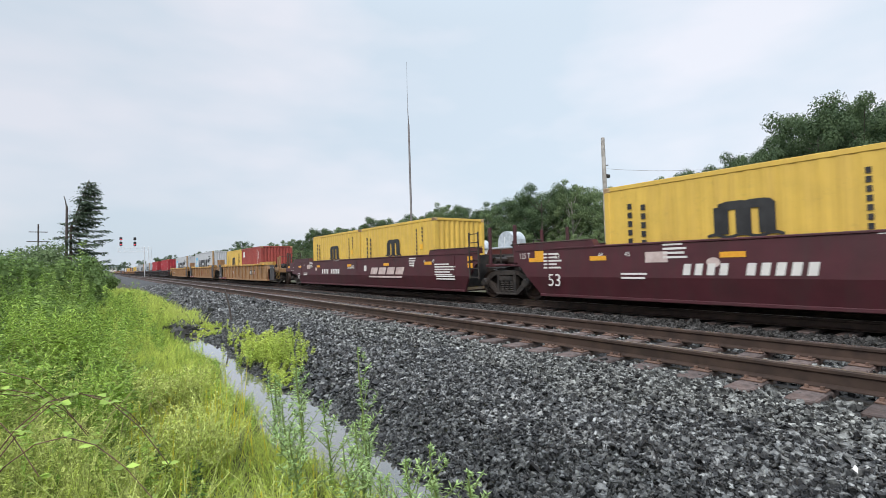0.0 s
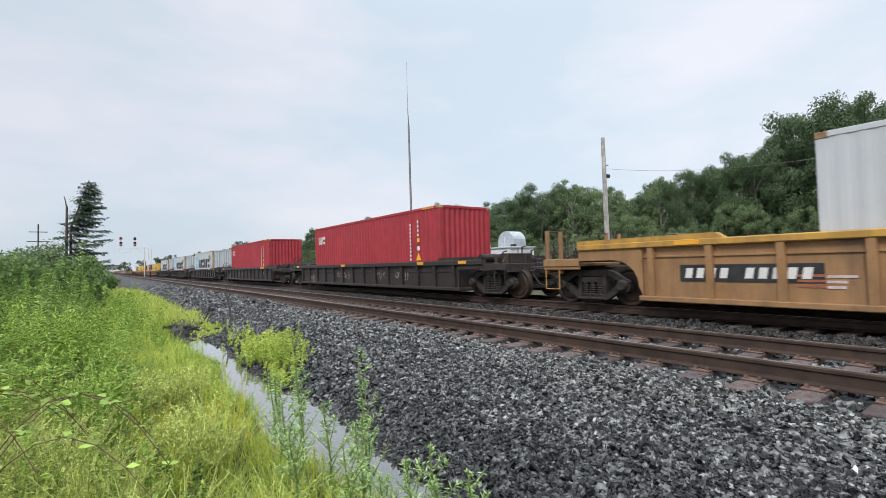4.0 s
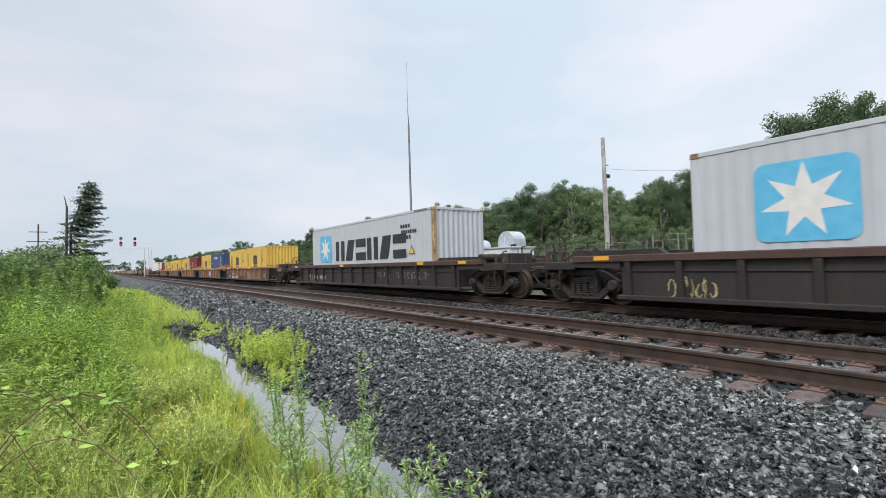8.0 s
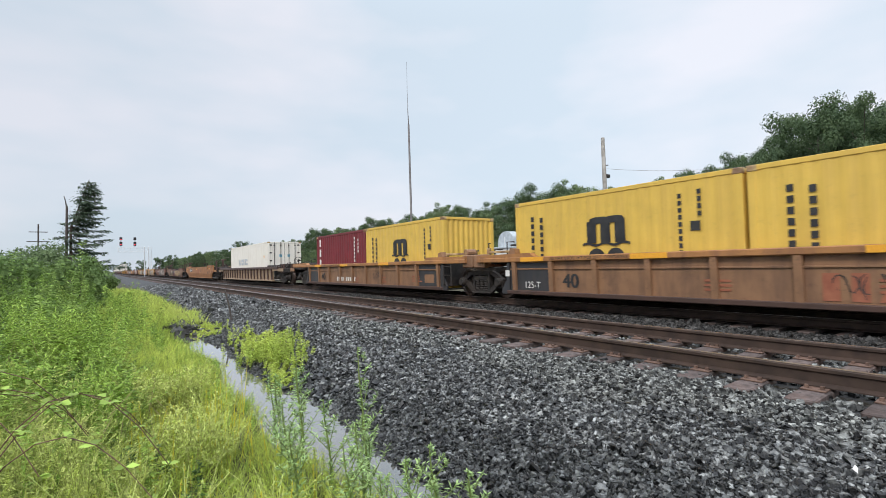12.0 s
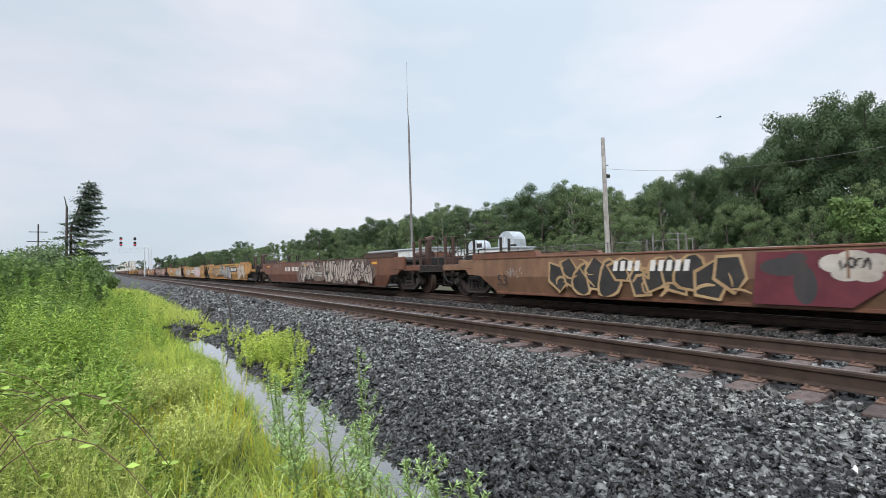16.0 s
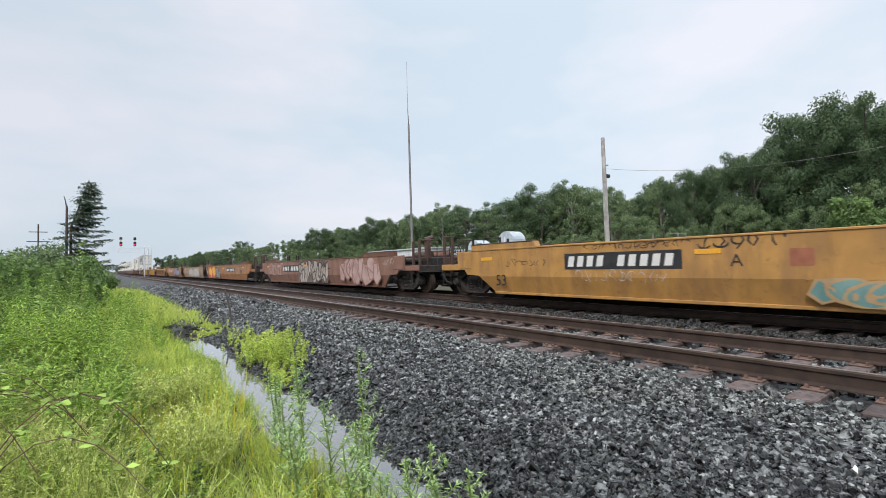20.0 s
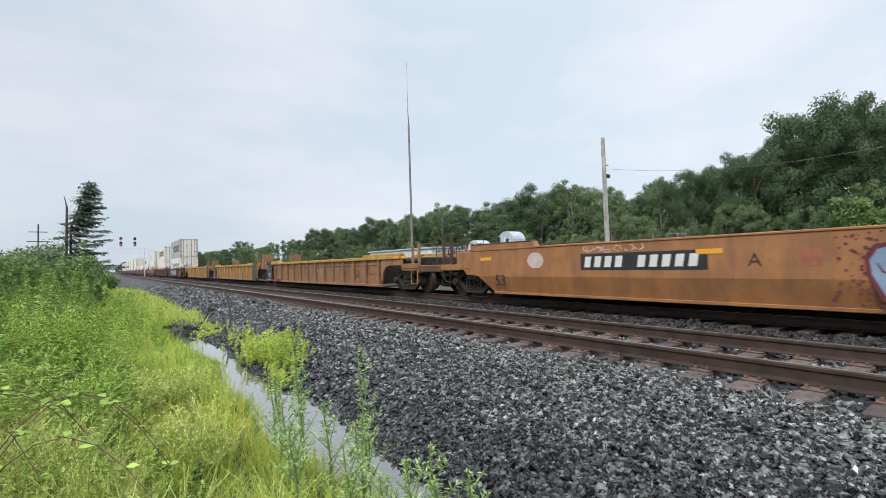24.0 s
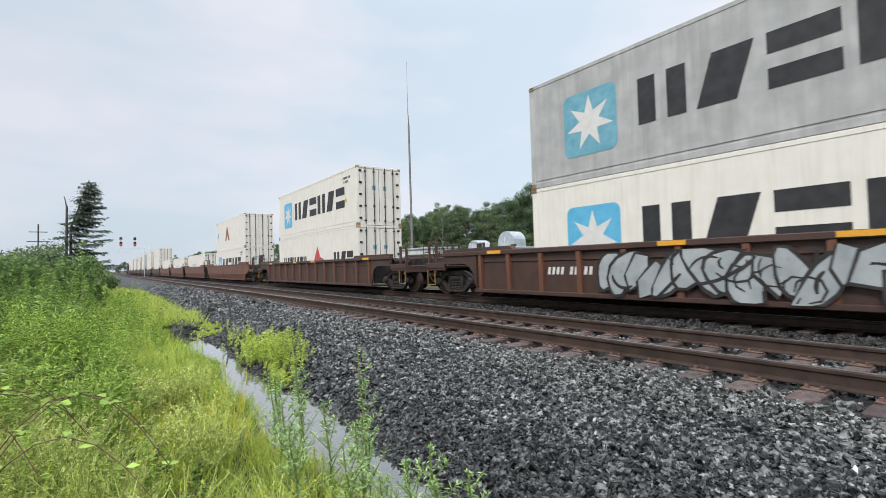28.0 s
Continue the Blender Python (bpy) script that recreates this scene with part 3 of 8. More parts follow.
        if style == "smooth" and sgn < 0:
            part("air_reservoir", Geo().tube((-0.35, yj - sgn * 2.45, 1.5), (-0.35, yj - sgn * 1.5, 1.5), 0.18, n=14), M["darkbrown"], car, "rusty brown air reservoir")
            part("winch_post", Geo().box(-0.75, -0.55, yj - sgn * 1.35, yj - sgn * 1.15, 1.0, 2.15, 0.02).tube((-0.8, yj - sgn * 1.25, 2.1), (-0.4, yj - sgn * 1.25, 2.2), 0.09, n=8), M["darkbrown"], car)
        part("brake_gear", gear, M["black_steel"], car, "sooty brake cylinder and valves")
        if sgn > 0:
            wheel = Geo()
            for i in range(14):
                a, b = 2 * math.pi * i / 14, 2 * math.pi * (i + 1) / 14
                wheel.tube((-0.95 + 0.26 * math.cos(a), yj - 0.9, 1.55 + 0.26 * math.sin(a)), (-0.95 + 0.26 * math.cos(b), yj - 0.9, 1.55 + 0.26 * math.sin(b)), 0.018, n=5)
            for i in range(4):
                a = math.pi * i / 4
                wheel.tube((-0.95 - 0.26 * math.cos(a), yj - 0.9, 1.55 - 0.26 * math.sin(a)), (-0.95 + 0.26 * math.cos(a), yj - 0.9, 1.55 + 0.26 * math.sin(a)), 0.01, n=5)
            part("brake_wheel", wheel, M["black_steel"], car)
    else:
        if sgn > 0:
            truck(car, yj)
        part("end_platform", Geo().box(-1.2, 1.2, yu, yj - sgn * 0.3, 1.0, 1.08, 0.015), paint, car)
        if style == "ribbed":
            tower = [(-0.20, 0), (-0.20, 0.78), (0.20, 0.78), (0.20, 0), (0.08, 0), (0.08, 0.62), (-0.08, 0.62), (-0.08, 0)]
            for x in (-1.28, 0.82):
                part("guide_tower", Geo().prism([(yj - sgn * 0.40 + a, 1.36 + b) for a, b in tower], x, x + 0.46), paint, car, "boxy container guide")
                part("tower_base", Geo().box(x - 0.06, x + 0.52, yj - sgn * 0.85, yj - sgn * 0.14, 1.08, 1.38, 0.02), paint, car)
        if sgn < 0:
            tall = 2.0 if style == "ribbed" else 1.5 if style == "smooth" else 0.72
            part("ladder", cached(("ladder", tall), lambda: ladder_mesh(tall)), paint if style == "ribbed" else M["truck"], car, at=pose(-1.52, yj + (0.98 if style == "smooth" else 1.25), 0.38 if style != "smooth" else 0.62))
        if style == "short":
            for x in (-1.42, 1.18):
                part("hinge_casting", Geo().box(x, x + 0.24, yj - sgn * 0.55, yj - sgn * 0.02, 0.98, 1.40, 0.03), paint, car, "rust-orange cast hinge block")
            if sgn < 0:
                part("deck_roller", Geo().tube((-1.25, yj + 0.55, 1.48), (-0.85, yj + 0.55, 1.48), 0.12, n=12), paint, car)
            part("deck_frame", Geo().box(-1.25, -1.15, yj - sgn * 1.75, yj - sgn * 0.5, 1.42, 1.49, 0.01).box(-1.25, -1.15, yj - sgn * 1.75, yj - sgn * 1.62, 1.27, 1.5, 0.01).box(-1.25, -1.15, yj - sgn * 0.62, yj - sgn * 0.5, 1.27, 1.6, 0.01), M["frame_rust"], car)
            part("container_lug", Geo().prism([(yj - sgn * 1.95, 1.27), (yj - sgn * 1.9, 1.52), (yj - sgn * 1.72, 1.55), (yj - sgn * 1.6, 1.27)], -1.42, -1.22), paint, car)
        for x in () if style == "ribbed" else (-1.2, 1.2):
            wide = 0.045
            hgt = (-0.05 if style == "short" else 0.75) * (1.0 if abs(x) > 1 else 0.8)
            base = 1.08
            y0 = yj - sgn * 0.55
            part("guide_post", Geo().box(x - wide, x + wide, y0 - wide, y0 + wide, base, base + 0.4 + hgt, 0.012), paint if paint.name.startswith("maroon") or style == "short" else M["darkbrown"], car)
        joint_gear = Geo().box(-0.5, 0.5, yj - sgn * 0.75, yj - sgn * 0.1, 1.08, 1.35, 0.05)
        for k, (dx, hh) in enumerate(((-0.85, 1.55), (-0.3, 1.8), (0.8, 1.6))):
            part("pipe", Geo().path([(dx, yj - sgn * 0.45, 1.05), (dx, yj - sgn * 0.45, hh), (dx + 0.2, yj - sgn * 0.6, hh)], 0.026), M["truck"], car)
        joint_gear.tube((-1.0, yj - sgn * 0.6, 1.2), (-0.5, yj - sgn * 0.6, 1.2), 0.1, n=10)
        part("joint_casting", joint_gear, M["black_steel"], car)


def post_mesh(z0, z1, x0, x1):
    g = Geo()
    w = 0.07
    vs = [(-x0, -w, z0), (-x0, w, z0), (-x0, w, z1), (-x0, -w, z1), (-x1 + 0.04, -w, z0), (-x1 + 0.04, w, z0), (-x1, w * 0.9, z1), (-x1, -w * 0.9, z1)]
    g.add(vs, [(0, 3, 2, 1), (4, 5, 6, 7), (0, 1, 5, 4), (1, 2, 6, 5), (2, 3, 7, 6), (3, 0, 4, 7)])
    return g.mesh("side_post")


TRUCK_BACK = {"smooth": 2.1, "ribbed": 2.0, "low": 1.75, "short": 2.5}   # truck centre behind a coupled joint


def well_car(style, p0, p1, fj, tj, paint, chord, label, fine=True, post_paint=None, pitch=1.27, group="train cars", height=None):
    """One unit of the train between the joints p0 (front) and p1 (tail). c: coupled, a: hinged over a shared truck."""
    L = p1 - p0
    h = L / 2
    car = thing("well_car", label, "rail car", pose(TC, (p0 + p1) / 2, 0), group)
    KEYED.append((car, (p0 + p1) / 2, 0.0))
    foot = {"smooth": (3.45, 1.65), "ribbed": (3.6, 1.95), "low": (3.05, 1.9), "short": (4.05, 1.7)}[style]
    head = {"smooth": (1.75, 0.8), "ribbed": (1.9, 0.95), "low": (1.75, 0.9), "short": (1.5, 0.3)}[style]
    yf, yt = -h + foot[fj == "a"], h - foot[tj == "a"]
    uf, ut = -h + head[fj == "a"], h - head[tj == "a"]
    top = height or {"smooth": 1.54, "ribbed": 1.51, "low": 1.24, "short": 1.27}[style]
    lean = {"smooth": 1.1, "ribbed": 0.95, "low": 0.4, "short": 0.4}[style]
    for s in (-1, 1):
        near = s < 0
        X = lambda a: s * a
        if style == "smooth":
            ends = []
            for ye, yu, d, jt in ((yt, ut, 1, tj), (yf, uf, -1, fj)):
                e = [(yu, top - 0.03), (yu, 0.93), (yu - d * 0.35, 0.92), (yu - d * 0.5, 0.76), (ye + d * 0.7, 0.74), (ye + d * 0.62, 0.72)] if jt == "c" else [(yu, top - 0.03), (yu, 1.14), (yu - d * 0.12, 1.10), (ye + d * 0.38, 0.72)]
                ends.append(e if d > 0 else e[::-1])
            out = ends[0] + ends[1]
            lower = [-0.62 if fj == "c" else -0.38, 0.62 if tj == "c" else 0.38]
            part("side_wall", Geo().prism(out, X(1.42), X(1.5)), paint, car)
            g = Geo()
            a = [(X(1.5), yf + lower[0], 0.72), (X(1.5), yt + lower[1], 0.72), (X(1.37), yt, 0.24), (X(1.37), yf, 0.24)]
            b = [(x - s * 0.07, y, z) for x, y, z in a]
            g.add(a + b, [(0, 1, 2, 3), (7, 6, 5, 4), (0, 4, 5, 1), (1, 5, 6, 2), (2, 6, 7, 3), (3, 7, 4, 0)])
            part("lower_wall", g, paint, car)
            part("side_sill", Geo().box(X(1.28), X(1.41), yf, yt, 0.19, 0.26, 0.01), chord, car)
            part("top_rail", Geo().box(X(1.40), X(1.525), uf + 1.5, ut - 1.5, top - 0.03, top + 0.02, 0.012), chord, car)
            for ye, d, jt in ((uf, 1, fj), (ut, -1, tj)):
                q = 0.75 if jt == "c" else 0.0
                out = [(ye + d * q, top - 0.03), (ye + d * q, top + 0.14), (ye + d * (q + 2.65), top + 0.17), (ye + d * (q + 2.75), top - 0.03)]
                part("top_cover", Geo().prism(out, X(1.30), X(1.52)), chord if near else paint, car)
                part("cover_edge", Geo().box(X(1.29), X(1.535), ye + d * q, ye + d * (q + 2.6), top + 0.155, top + 0.185, 0.008), M["darkbrown"], car)
                if jt == "c":
                    part("end_box", Geo().box(X(1.47), X(1.515), ye + d * 0.02, ye + d * 0.72, 0.95, top - 0.05, 0.012), paint, car)
            if near and fine:
                for k, y in enumerate((yf + 0.4, yt - 0.4, 0.5 * (yf + yt))):
                    part("wall_seam", Geo().box(-1.512, -1.5, y - 0.02, y + 0.02, 0.74, top - 0.05), paint, car)
        else:
            ch = 0.14 if style != "low" else 0.17
            zs = top - ch
            part("side_wall", Geo().box(X(1.34), X(1.395), yf, yt, 0.26, zs, 0.005), paint, car)
            for ye, yu, d in ((yf, uf, -1), (yt, ut, 1)):
                out = [(ye, 0.26), (ye, zs), (yu, zs), (yu, 0.98), (ye + d * 0.9, 0.9), (ye + d * 0.35, 0.7)]
                if style == "ribbed":
                    jt = fj if d < 0 else tj
                    far = 0.89 if jt == "a" else 2.89
                    arc = [(d * (h - far - 0.62 * math.cos(radians(q))), 0.5 + 0.62 * math.sin(radians(q))) for q in (90, 72, 54, 36, 18, 0)]
                    out = [(ye, 0.26), (ye, zs), (yu, zs), (yu, 1.12)] + arc + [(d * (h - far - 0.75), 0.26)]
                if style == "low":
                    out = [(ye, 0.92), (ye, zs), (yu, zs), (yu, 0.96)]
                if style == "short":
                    out = [(ye, 0.21), (ye, zs), (ye + d * 0.10, zs), (ye + d * 0.12, 0.62), (ye + d * 0.30, 0.36), (ye + d * 0.32, 0.21)]
                part("end_panel", Geo().prism(out, X(1.38), X(1.46)), M["charcoal"] if style == "short" else paint, car)
            part("top_chord", Geo().box(X(1.28), X(1.52), uf, ut, zs, top, 0.02), chord, car)
            part("bottom_sill", Geo().box(X(1.28), X(1.48), yf - 0.1, yt + 0.1, 0.21, 0.32, 0.015), M["darkbrown"] if style == "short" else paint, car)
            part("rub_rail", Geo().box(X(1.39), X(1.43), yf, yt, zs - 0.22, zs - 0.18, 0.006), paint, car)
            for ye, d in ((uf, 1), (ut, -1)):
                ln = 3.4 if style == "ribbed" else 2.4
                out = [(ye, top + 0.004), (ye, top + 0.09), (ye + d * (ln - 0.15), top + 0.11), (ye + d * ln, top + 0.004)]
                part("top_cover", Geo().prism(out, X(1.3), X(1.5)), M["black_steel"] if style == "low" else chord, car)
                if style == "ribbed" and near and (fj if d > 0 else tj) == "a":
                    part("cover_patch", Geo().box(-1.53, -1.28, ye + d * 0.35, ye + d * 1.5, zs + 0.02, top + 0.115, 0.01), M["charcoal"], car, "dark grey painted end of the top chord")
            n = max(3, round((yt - yf) / pitch))
            posts = [yf + 0.2 + (yt - yf - 0.4) * i / n for i in range(n + 1)]
            pm = cached(("post", style), lambda: post_mesh(0.32, zs, 1.39, 1.50))
            if near and fine:
                for y in posts:
                    key = ("postm", style, (post_paint or paint).name)
                    me = cached(key, lambda: pm.copy())
                    part("side_post", me, post_paint or paint, car, at=pose(0, y, 0))
            else:
                g = Geo()
                for y in posts:
                    g.box(X(1.39), X(1.48), y - 0.06, y + 0.06, 0.32, zs)
                part("side_posts", g, post_paint or paint, car)
    part("well_floor", Geo().box(-1.3, 1.3, yf, yt, 0.2, 0.25), M["black_steel"], car)
    well_end(car, style, paint, -h, -1, fj, yf, uf, top, lean)
    well_end(car, style, paint, h, 1, tj, yt, ut, top, lean)
    car["face"] = 1.5 if style == "smooth" else 1.395
    return car, yf, yt, uf, ut


def corrugated(y0, y1, z0, z1, x, s, pitch=0.278, depth=0.036):
    """A pressed steel side, waves upright, outer face at x."""
    n = max(1, round((y1 - y0) / pitch))
    w = (y1 - y0) / n
    pts = []
    for i in range(n):
        a = y0 + i * w
        pts += [(a, 0), (a + 0.25 * w, 0), (a + 0.49 * w, 1), (a + 0.75 * w, 1)]
    pts.append((y1, 0))
    vs, fs = [], []
    for y, d in pts:
        xx = x - s * depth * d
        vs += [(xx, y, z0), (xx, y, z1)]
    for i in range(len(pts) - 1):
        fs.append((2 * i, 2 * i + 2, 2 * i + 3, 2 * i + 1))
    return vs, fs


def star(y, z, r, x, n=7, inner=0.42):
    pts = []
    for i in range(2 * n):
        a = math.pi / 2 + math.pi * i / n
        q = r if i % 2 == 0 else r * inner
        pts.append((y - q * math.cos(a), z + q * math.sin(a)))
    return pts


def rounded(y0, y1, z0, z1, r, n=4):
    pts = []
    for cy, cz, a0 in ((y1 - r, z1 - r, 0), (y0 + r, z1 - r, 90), (y0 + r, z0 + r, 180), (y1 - r, z0 + r, 270)):
        for i in range(n + 1):
            a = radians(a0 + 90 * i / n)
            pts.append((cy + r * math.cos(a), cz + r * math.sin(a)))
    return pts


def emblem_star(box, y_left, w, z0, x, mat, tall=1.04):
    g = Geo().flat(rounded(y_left - w, y_left, z0, z0 + w * tall, 0.12 * w), x)
    e = part("emblem", g, mat, box, "square sky-blue emblem with a white star")
    part("star", Geo().flat(star(y_left - w / 2, z0 + w * tall / 2, w * 0.45, x), x - 0.003), M["white_ink"], e)


def word_blocks(box, y, z, w, h, x, mat, gap=0.14, count=6):
    """A row of heavy plain blocks, as wide and dark as the word that they stand for."""
    for i in range(count):
        a = y - i * (w + gap)
        b = a - w
        k = i % 3
        g = Geo()
        if k == 0:
            g.flat([(a, z), (a, z + h), (a - 0.38 * w, z + h), (a - 0.38 * w, z)], x)
            g.flat([(b + 0.38 * w, z), (b + 0.38 * w, z + h), (b, z + h), (b, z)], x)
        elif k == 1:
            g.flat([(a, z), (a - 0.3 * w, z + h), (b, z + h), (b + 0.3 * w, z)], x)
        else:
            g.flat([(a, z), (b, z), (b, z + 0.36 * h), (a, z + 0.36 * h)], x)
            g.flat([(a, z + 0.62 * h), (b, z + 0.62 * h), (b, z + h), (a, z + h)], x)
        part("word_block", g, mat, box)


def arch_emblem(box, y, z, w, h, x, mat, lower=True):
    """A heavy dark emblem with two slots and a wave under it."""
    t = w * 0.255
    g = Geo()
    for i in range(3):
        a = y - i * (w - t) / 2
        g.flat([(a, z), (a - t, z), (a - t, z + h * 0.84), (a, z + h * 0.84)], x)
    for i in range(2):
        a = y - i * (w - t) / 2 - t * 0.3
        b = a - (w + t) / 2 + t * 0.3
        g.flat([(a, z + h * 0.6), (a - 0.1 * w, z + h * 0.74), (b + 0.1 * w, z + h * 0.74), (b, z + h * 0.6), (b, z + h * 0.86), (b + 0.07 * w, z + h * 0.97), (b + 0.16 * w, z + h), (a - 0.16 * w, z + h), (a, z + h * 0.94)], x - 0.001)
    up, low = [], []
    for i in range(15):
        q = -0.12 + 1.24 * i / 14
        zz = z - 0.02 * h + 0.05 * h * math.cos(q * 13)
        up.append((y - q * w, zz + 0.02 * h))
        low.append((y - q * w, zz - 0.07 * h))
    g.flat(up + low[::-1], x - 0.002)
    if lower:
        for i in range(2):
            c = y - w * (0.25 + 0.5 * i)
            r, q = w * 0.24, w * 0.12
            o = [(c - r * math.cos(math.pi * k / 8), z - 0.62 * h + 0.42 * h * math.sin(math.pi * k / 8)) for k in range(9)]
            n = [(c - q * math.cos(math.pi * k / 8), z - 0.62 * h + 0.2 * h * math.sin(math.pi * k / 8)) for k in range(9)]
            g.flat(o + n[::-1], x)
    part("emblem", g, mat, box)


def container(y_front, length, height, z_top, p, paint, look_as, label, category="shipping container", front="panel", fine=True):
    """A container whose front end (towards -y) is y_front on the train; its place is given by p, the train coordinate of its middle."""
    L2, W, z0 = length / 2, 1.219, z_top - height
    box = thing("shipping_container", label, category, pose(TC, p, z0), "containers on the train")
    KEYED.append((box, p, z0))
    H = height
    smooth = look_as in ("reefer", "reefer_top", "reefer_sign", "reefer_mark", "plain_white")
    key = (length, height, smooth, paint.name)

    def sides(s):
        g = Geo()
        if smooth:
            g.box(s * (W - 0.05), s * (W - 0.012), -L2 + 0.1, L2 - 0.1, 0.14, H - 0.1)
        else:
            g.add(*corrugated(-L2 + 0.1, L2 - 0.1, 0.14, H - 0.1, s * (W - 0.012), s, 0.278, 0.011 if look_as in ("grey_star", "arch_dark", "arch_dark2") else 0.03))
        return g.mesh("side_panel")

    for s in (-1, 1):
        part("side_panel", cached((*key, "side", s), lambda: sides(s)), paint, box)
        part("top_rail", cached((*key, "tr", s), lambda: Geo().box(s * (W - 0.06), s * W, -L2 + 0.16, L2 - 0.16, H - 0.1, H, 0.008).mesh("top_rail")), paint, box)
        part("bottom_rail", cached((*key, "br", s), lambda: Geo().box(s * (W - 0.05), s * W, -L2 + 0.16, L2 - 0.16, 0.0, 0.15, 0.008).mesh("bottom_rail")), paint, box)
        for e in (-1, 1):
            worn = M["frame_rust"] if look_as in ("grey_star",) else paint
            part("corner_post", cached((*key, "cp", s, e), lambda: Geo().box(s * (W - 0.16), s * (W - 0.002), e * (L2 - 0.14), e * L2, 0.118, H - 0.118, 0.012).mesh("corner_post")), worn if s < 0 and e < 0 else paint, box)
            if fine:
                for zz in (0, H - 0.118):
                    part("corner_casting", cached(("cast", length, s, e, zz), lambda: Geo().box(s * (W - 0.162), s * (W + 0.004), e * (L2 - 0.178), e * (L2 + 0.004), zz, zz + 0.118, 0.012).box(s * (W - 0.1), s * (W + 0.006), e * (L2 - 0.11), e * (L2 - 0.06), zz + 0.03, zz + 0.085).mesh("corner_casting")), M["frame_rust"], box)

    def roof():
        g = Geo().box(-W + 0.02, W - 0.02, -L2 + 0.1, L2 - 0.1, H - 0.06, H - 0.025)
        return g.mesh("roof")

    part("roof", cached((*key, "roof"), roof), paint, box)
    part("floor", cached((*key, "floor"), lambda: Geo().box(-W + 0.05, W - 0.05, -L2 + 0.1, L2 - 0.1, 0.06, 0.15).mesh("floor")), M["black_steel"], box)

    def endw(e):
        g = Geo()
        v, f = corrugated(-W + 0.14, W - 0.14, 0.14, H - 0.1, L2 - 0.012, 1, 0.25, 0.045)
        g.add([(y, e * x, z) for x, y, z in v], f)
        g.box(-W + 0.16, W - 0.16, e * (L2 - 0.1), e * L2, H - 0.1, H - 0.005, 0.008).box(-W + 0.16, W - 0.16, e * (L2 - 0.1), e * L2, 0.0, 0.14, 0.008)
        return g.mesh("end_wall")

    part("end_wall", cached((*key, "end", 1), lambda: endw(1)), paint, box)
    if front == "panel":
        part("end_wall", cached((*key, "end", -1), lambda: endw(-1)), paint, box)
    else:
        y = -L2
        part("door_frame", Geo().box(-W + 0.16, W - 0.16, y, y + 0.1, H - 0.12, H - 0.004, 0.01).box(-W + 0.16, W - 0.16, y, y + 0.1, 0, 0.15, 0.01), paint, box)
        for s in (-1, 1):
            d = part("door", Geo().box(s * 0.012, s * (W - 0.17), y + 0.02, y + 0.09, 0.155, H - 0.125, 0.012), M["white"], box, "white container door with lock rods")
            for k in (0.28, 0.72):
                x = s * k * (W - 0.15)
                part("lock_rod", Geo().tube((x, y - 0.02, 0.06), (x, y - 0.02, H - 0.05), 0.02, n=8).box(x - 0.05, x + 0.05, y - 0.03, y + 0.02, 0.9, 0.98).box(x - 0.05, x + 0.05, y - 0.03, y + 0.02, 0.2, 0.26).box(x - 0.05, x + 0.05, y - 0.03, y + 0.02, H - 0.3, H - 0.24), M["black_steel"], d)
            for k in range(5):
                zz = 0.3 + k * (H - 0.6) / 4
                part("hinge", Geo().box(s * (W - 0.26), s * (W - 0.11), y - 0.012, y + 0.03, zz, zz + 0.1, 0.006), M["black_steel"], d)
            if look_as != "reefer_mark":
                part("marking", Geo().add([(s * 0.3 - 0.1, y + 0.016, 1.75), (s * 0.3 + 0.1, y + 0.016, 1.75), (s * 0.3 + 0.1, y + 0.016, 1.95), (s * 0.3 - 0.1, y + 0.016, 1.95)], [(0, 1, 2, 3)]), M["teal_blue"], d)
        part("door_gasket", Geo().box(-0.012, 0.012, y + 0.03, y + 0.085, 0.155, H - 0.125), M["black_steel"], box)
    xs = -W - 0.004
    zoff = lambda z: z - z0
    if look_as == "grey_star":
        emblem_star(box, L2 - 1.15, 1.52, 1.0, xs, M["sky_blue"], 0.94)
        word_blocks(box, L2 - 3.3, 1.04, 1.04, 1.0, xs, M["ink"])
        g = Geo()
        for i in range(6):
            a = -L2 + 0.35 + i * 0.16
            g.flat([(a, H - 0.09), (a + 0.09, H - 0.09), (a + 0.17, H - 0.012), (a + 0.08, H - 0.012)], xs)
        part("hazard_stripe", g, M["ink"], box)
        bars(-L2 + 2.35, 2.25, xs, 0.14, 0.14, 4, 0.05, M["ink"], box)
        bars(-L2 + 2.3, 2.02, xs, 0.12, 0.14, 7, 0.05, M["ink"], box)
        bars(-L2 + 2.3, 1.8, xs, 0.14, 0.14, 4, 0.05, M["ink"], box)
        part("warning_sign", Geo().flat([(-L2 + 1.75, 1.18), (-L2 + 1.3, 1.18), (-L2 + 1.525, 1.55)], xs - 0.002), M["ink"], box)
        part("warning_sign", Geo().flat([(-L2 + 1.70, 1.205), (-L2 + 1.35, 1.205), (-L2 + 1.525, 1.495)], xs - 0.004), M["amber"], box, "amber triangular warning sign")
    elif look_as in ("reefer", "reefer_top"):
        emblem_star(box, L2 - 1.2, 1.55, 0.62, xs + 0.008, M["teal_blue"] if look_as == "reefer_top" else M["sky_blue"])
        word_blocks(box, L2 - 3.3, 1.0, 1.08, 1.05, xs + 0.008, M["ink"], 0.2)
        bars(-L2 + 1.6, 2.4, xs + 0.008, 0.1, 0.12, 6, 0.05, M["ink"], box)
        bars(-L2 + 1.5, 2.2, xs + 0.008, 0.1, 0.12, 4, 0.05, M["ink"], box)
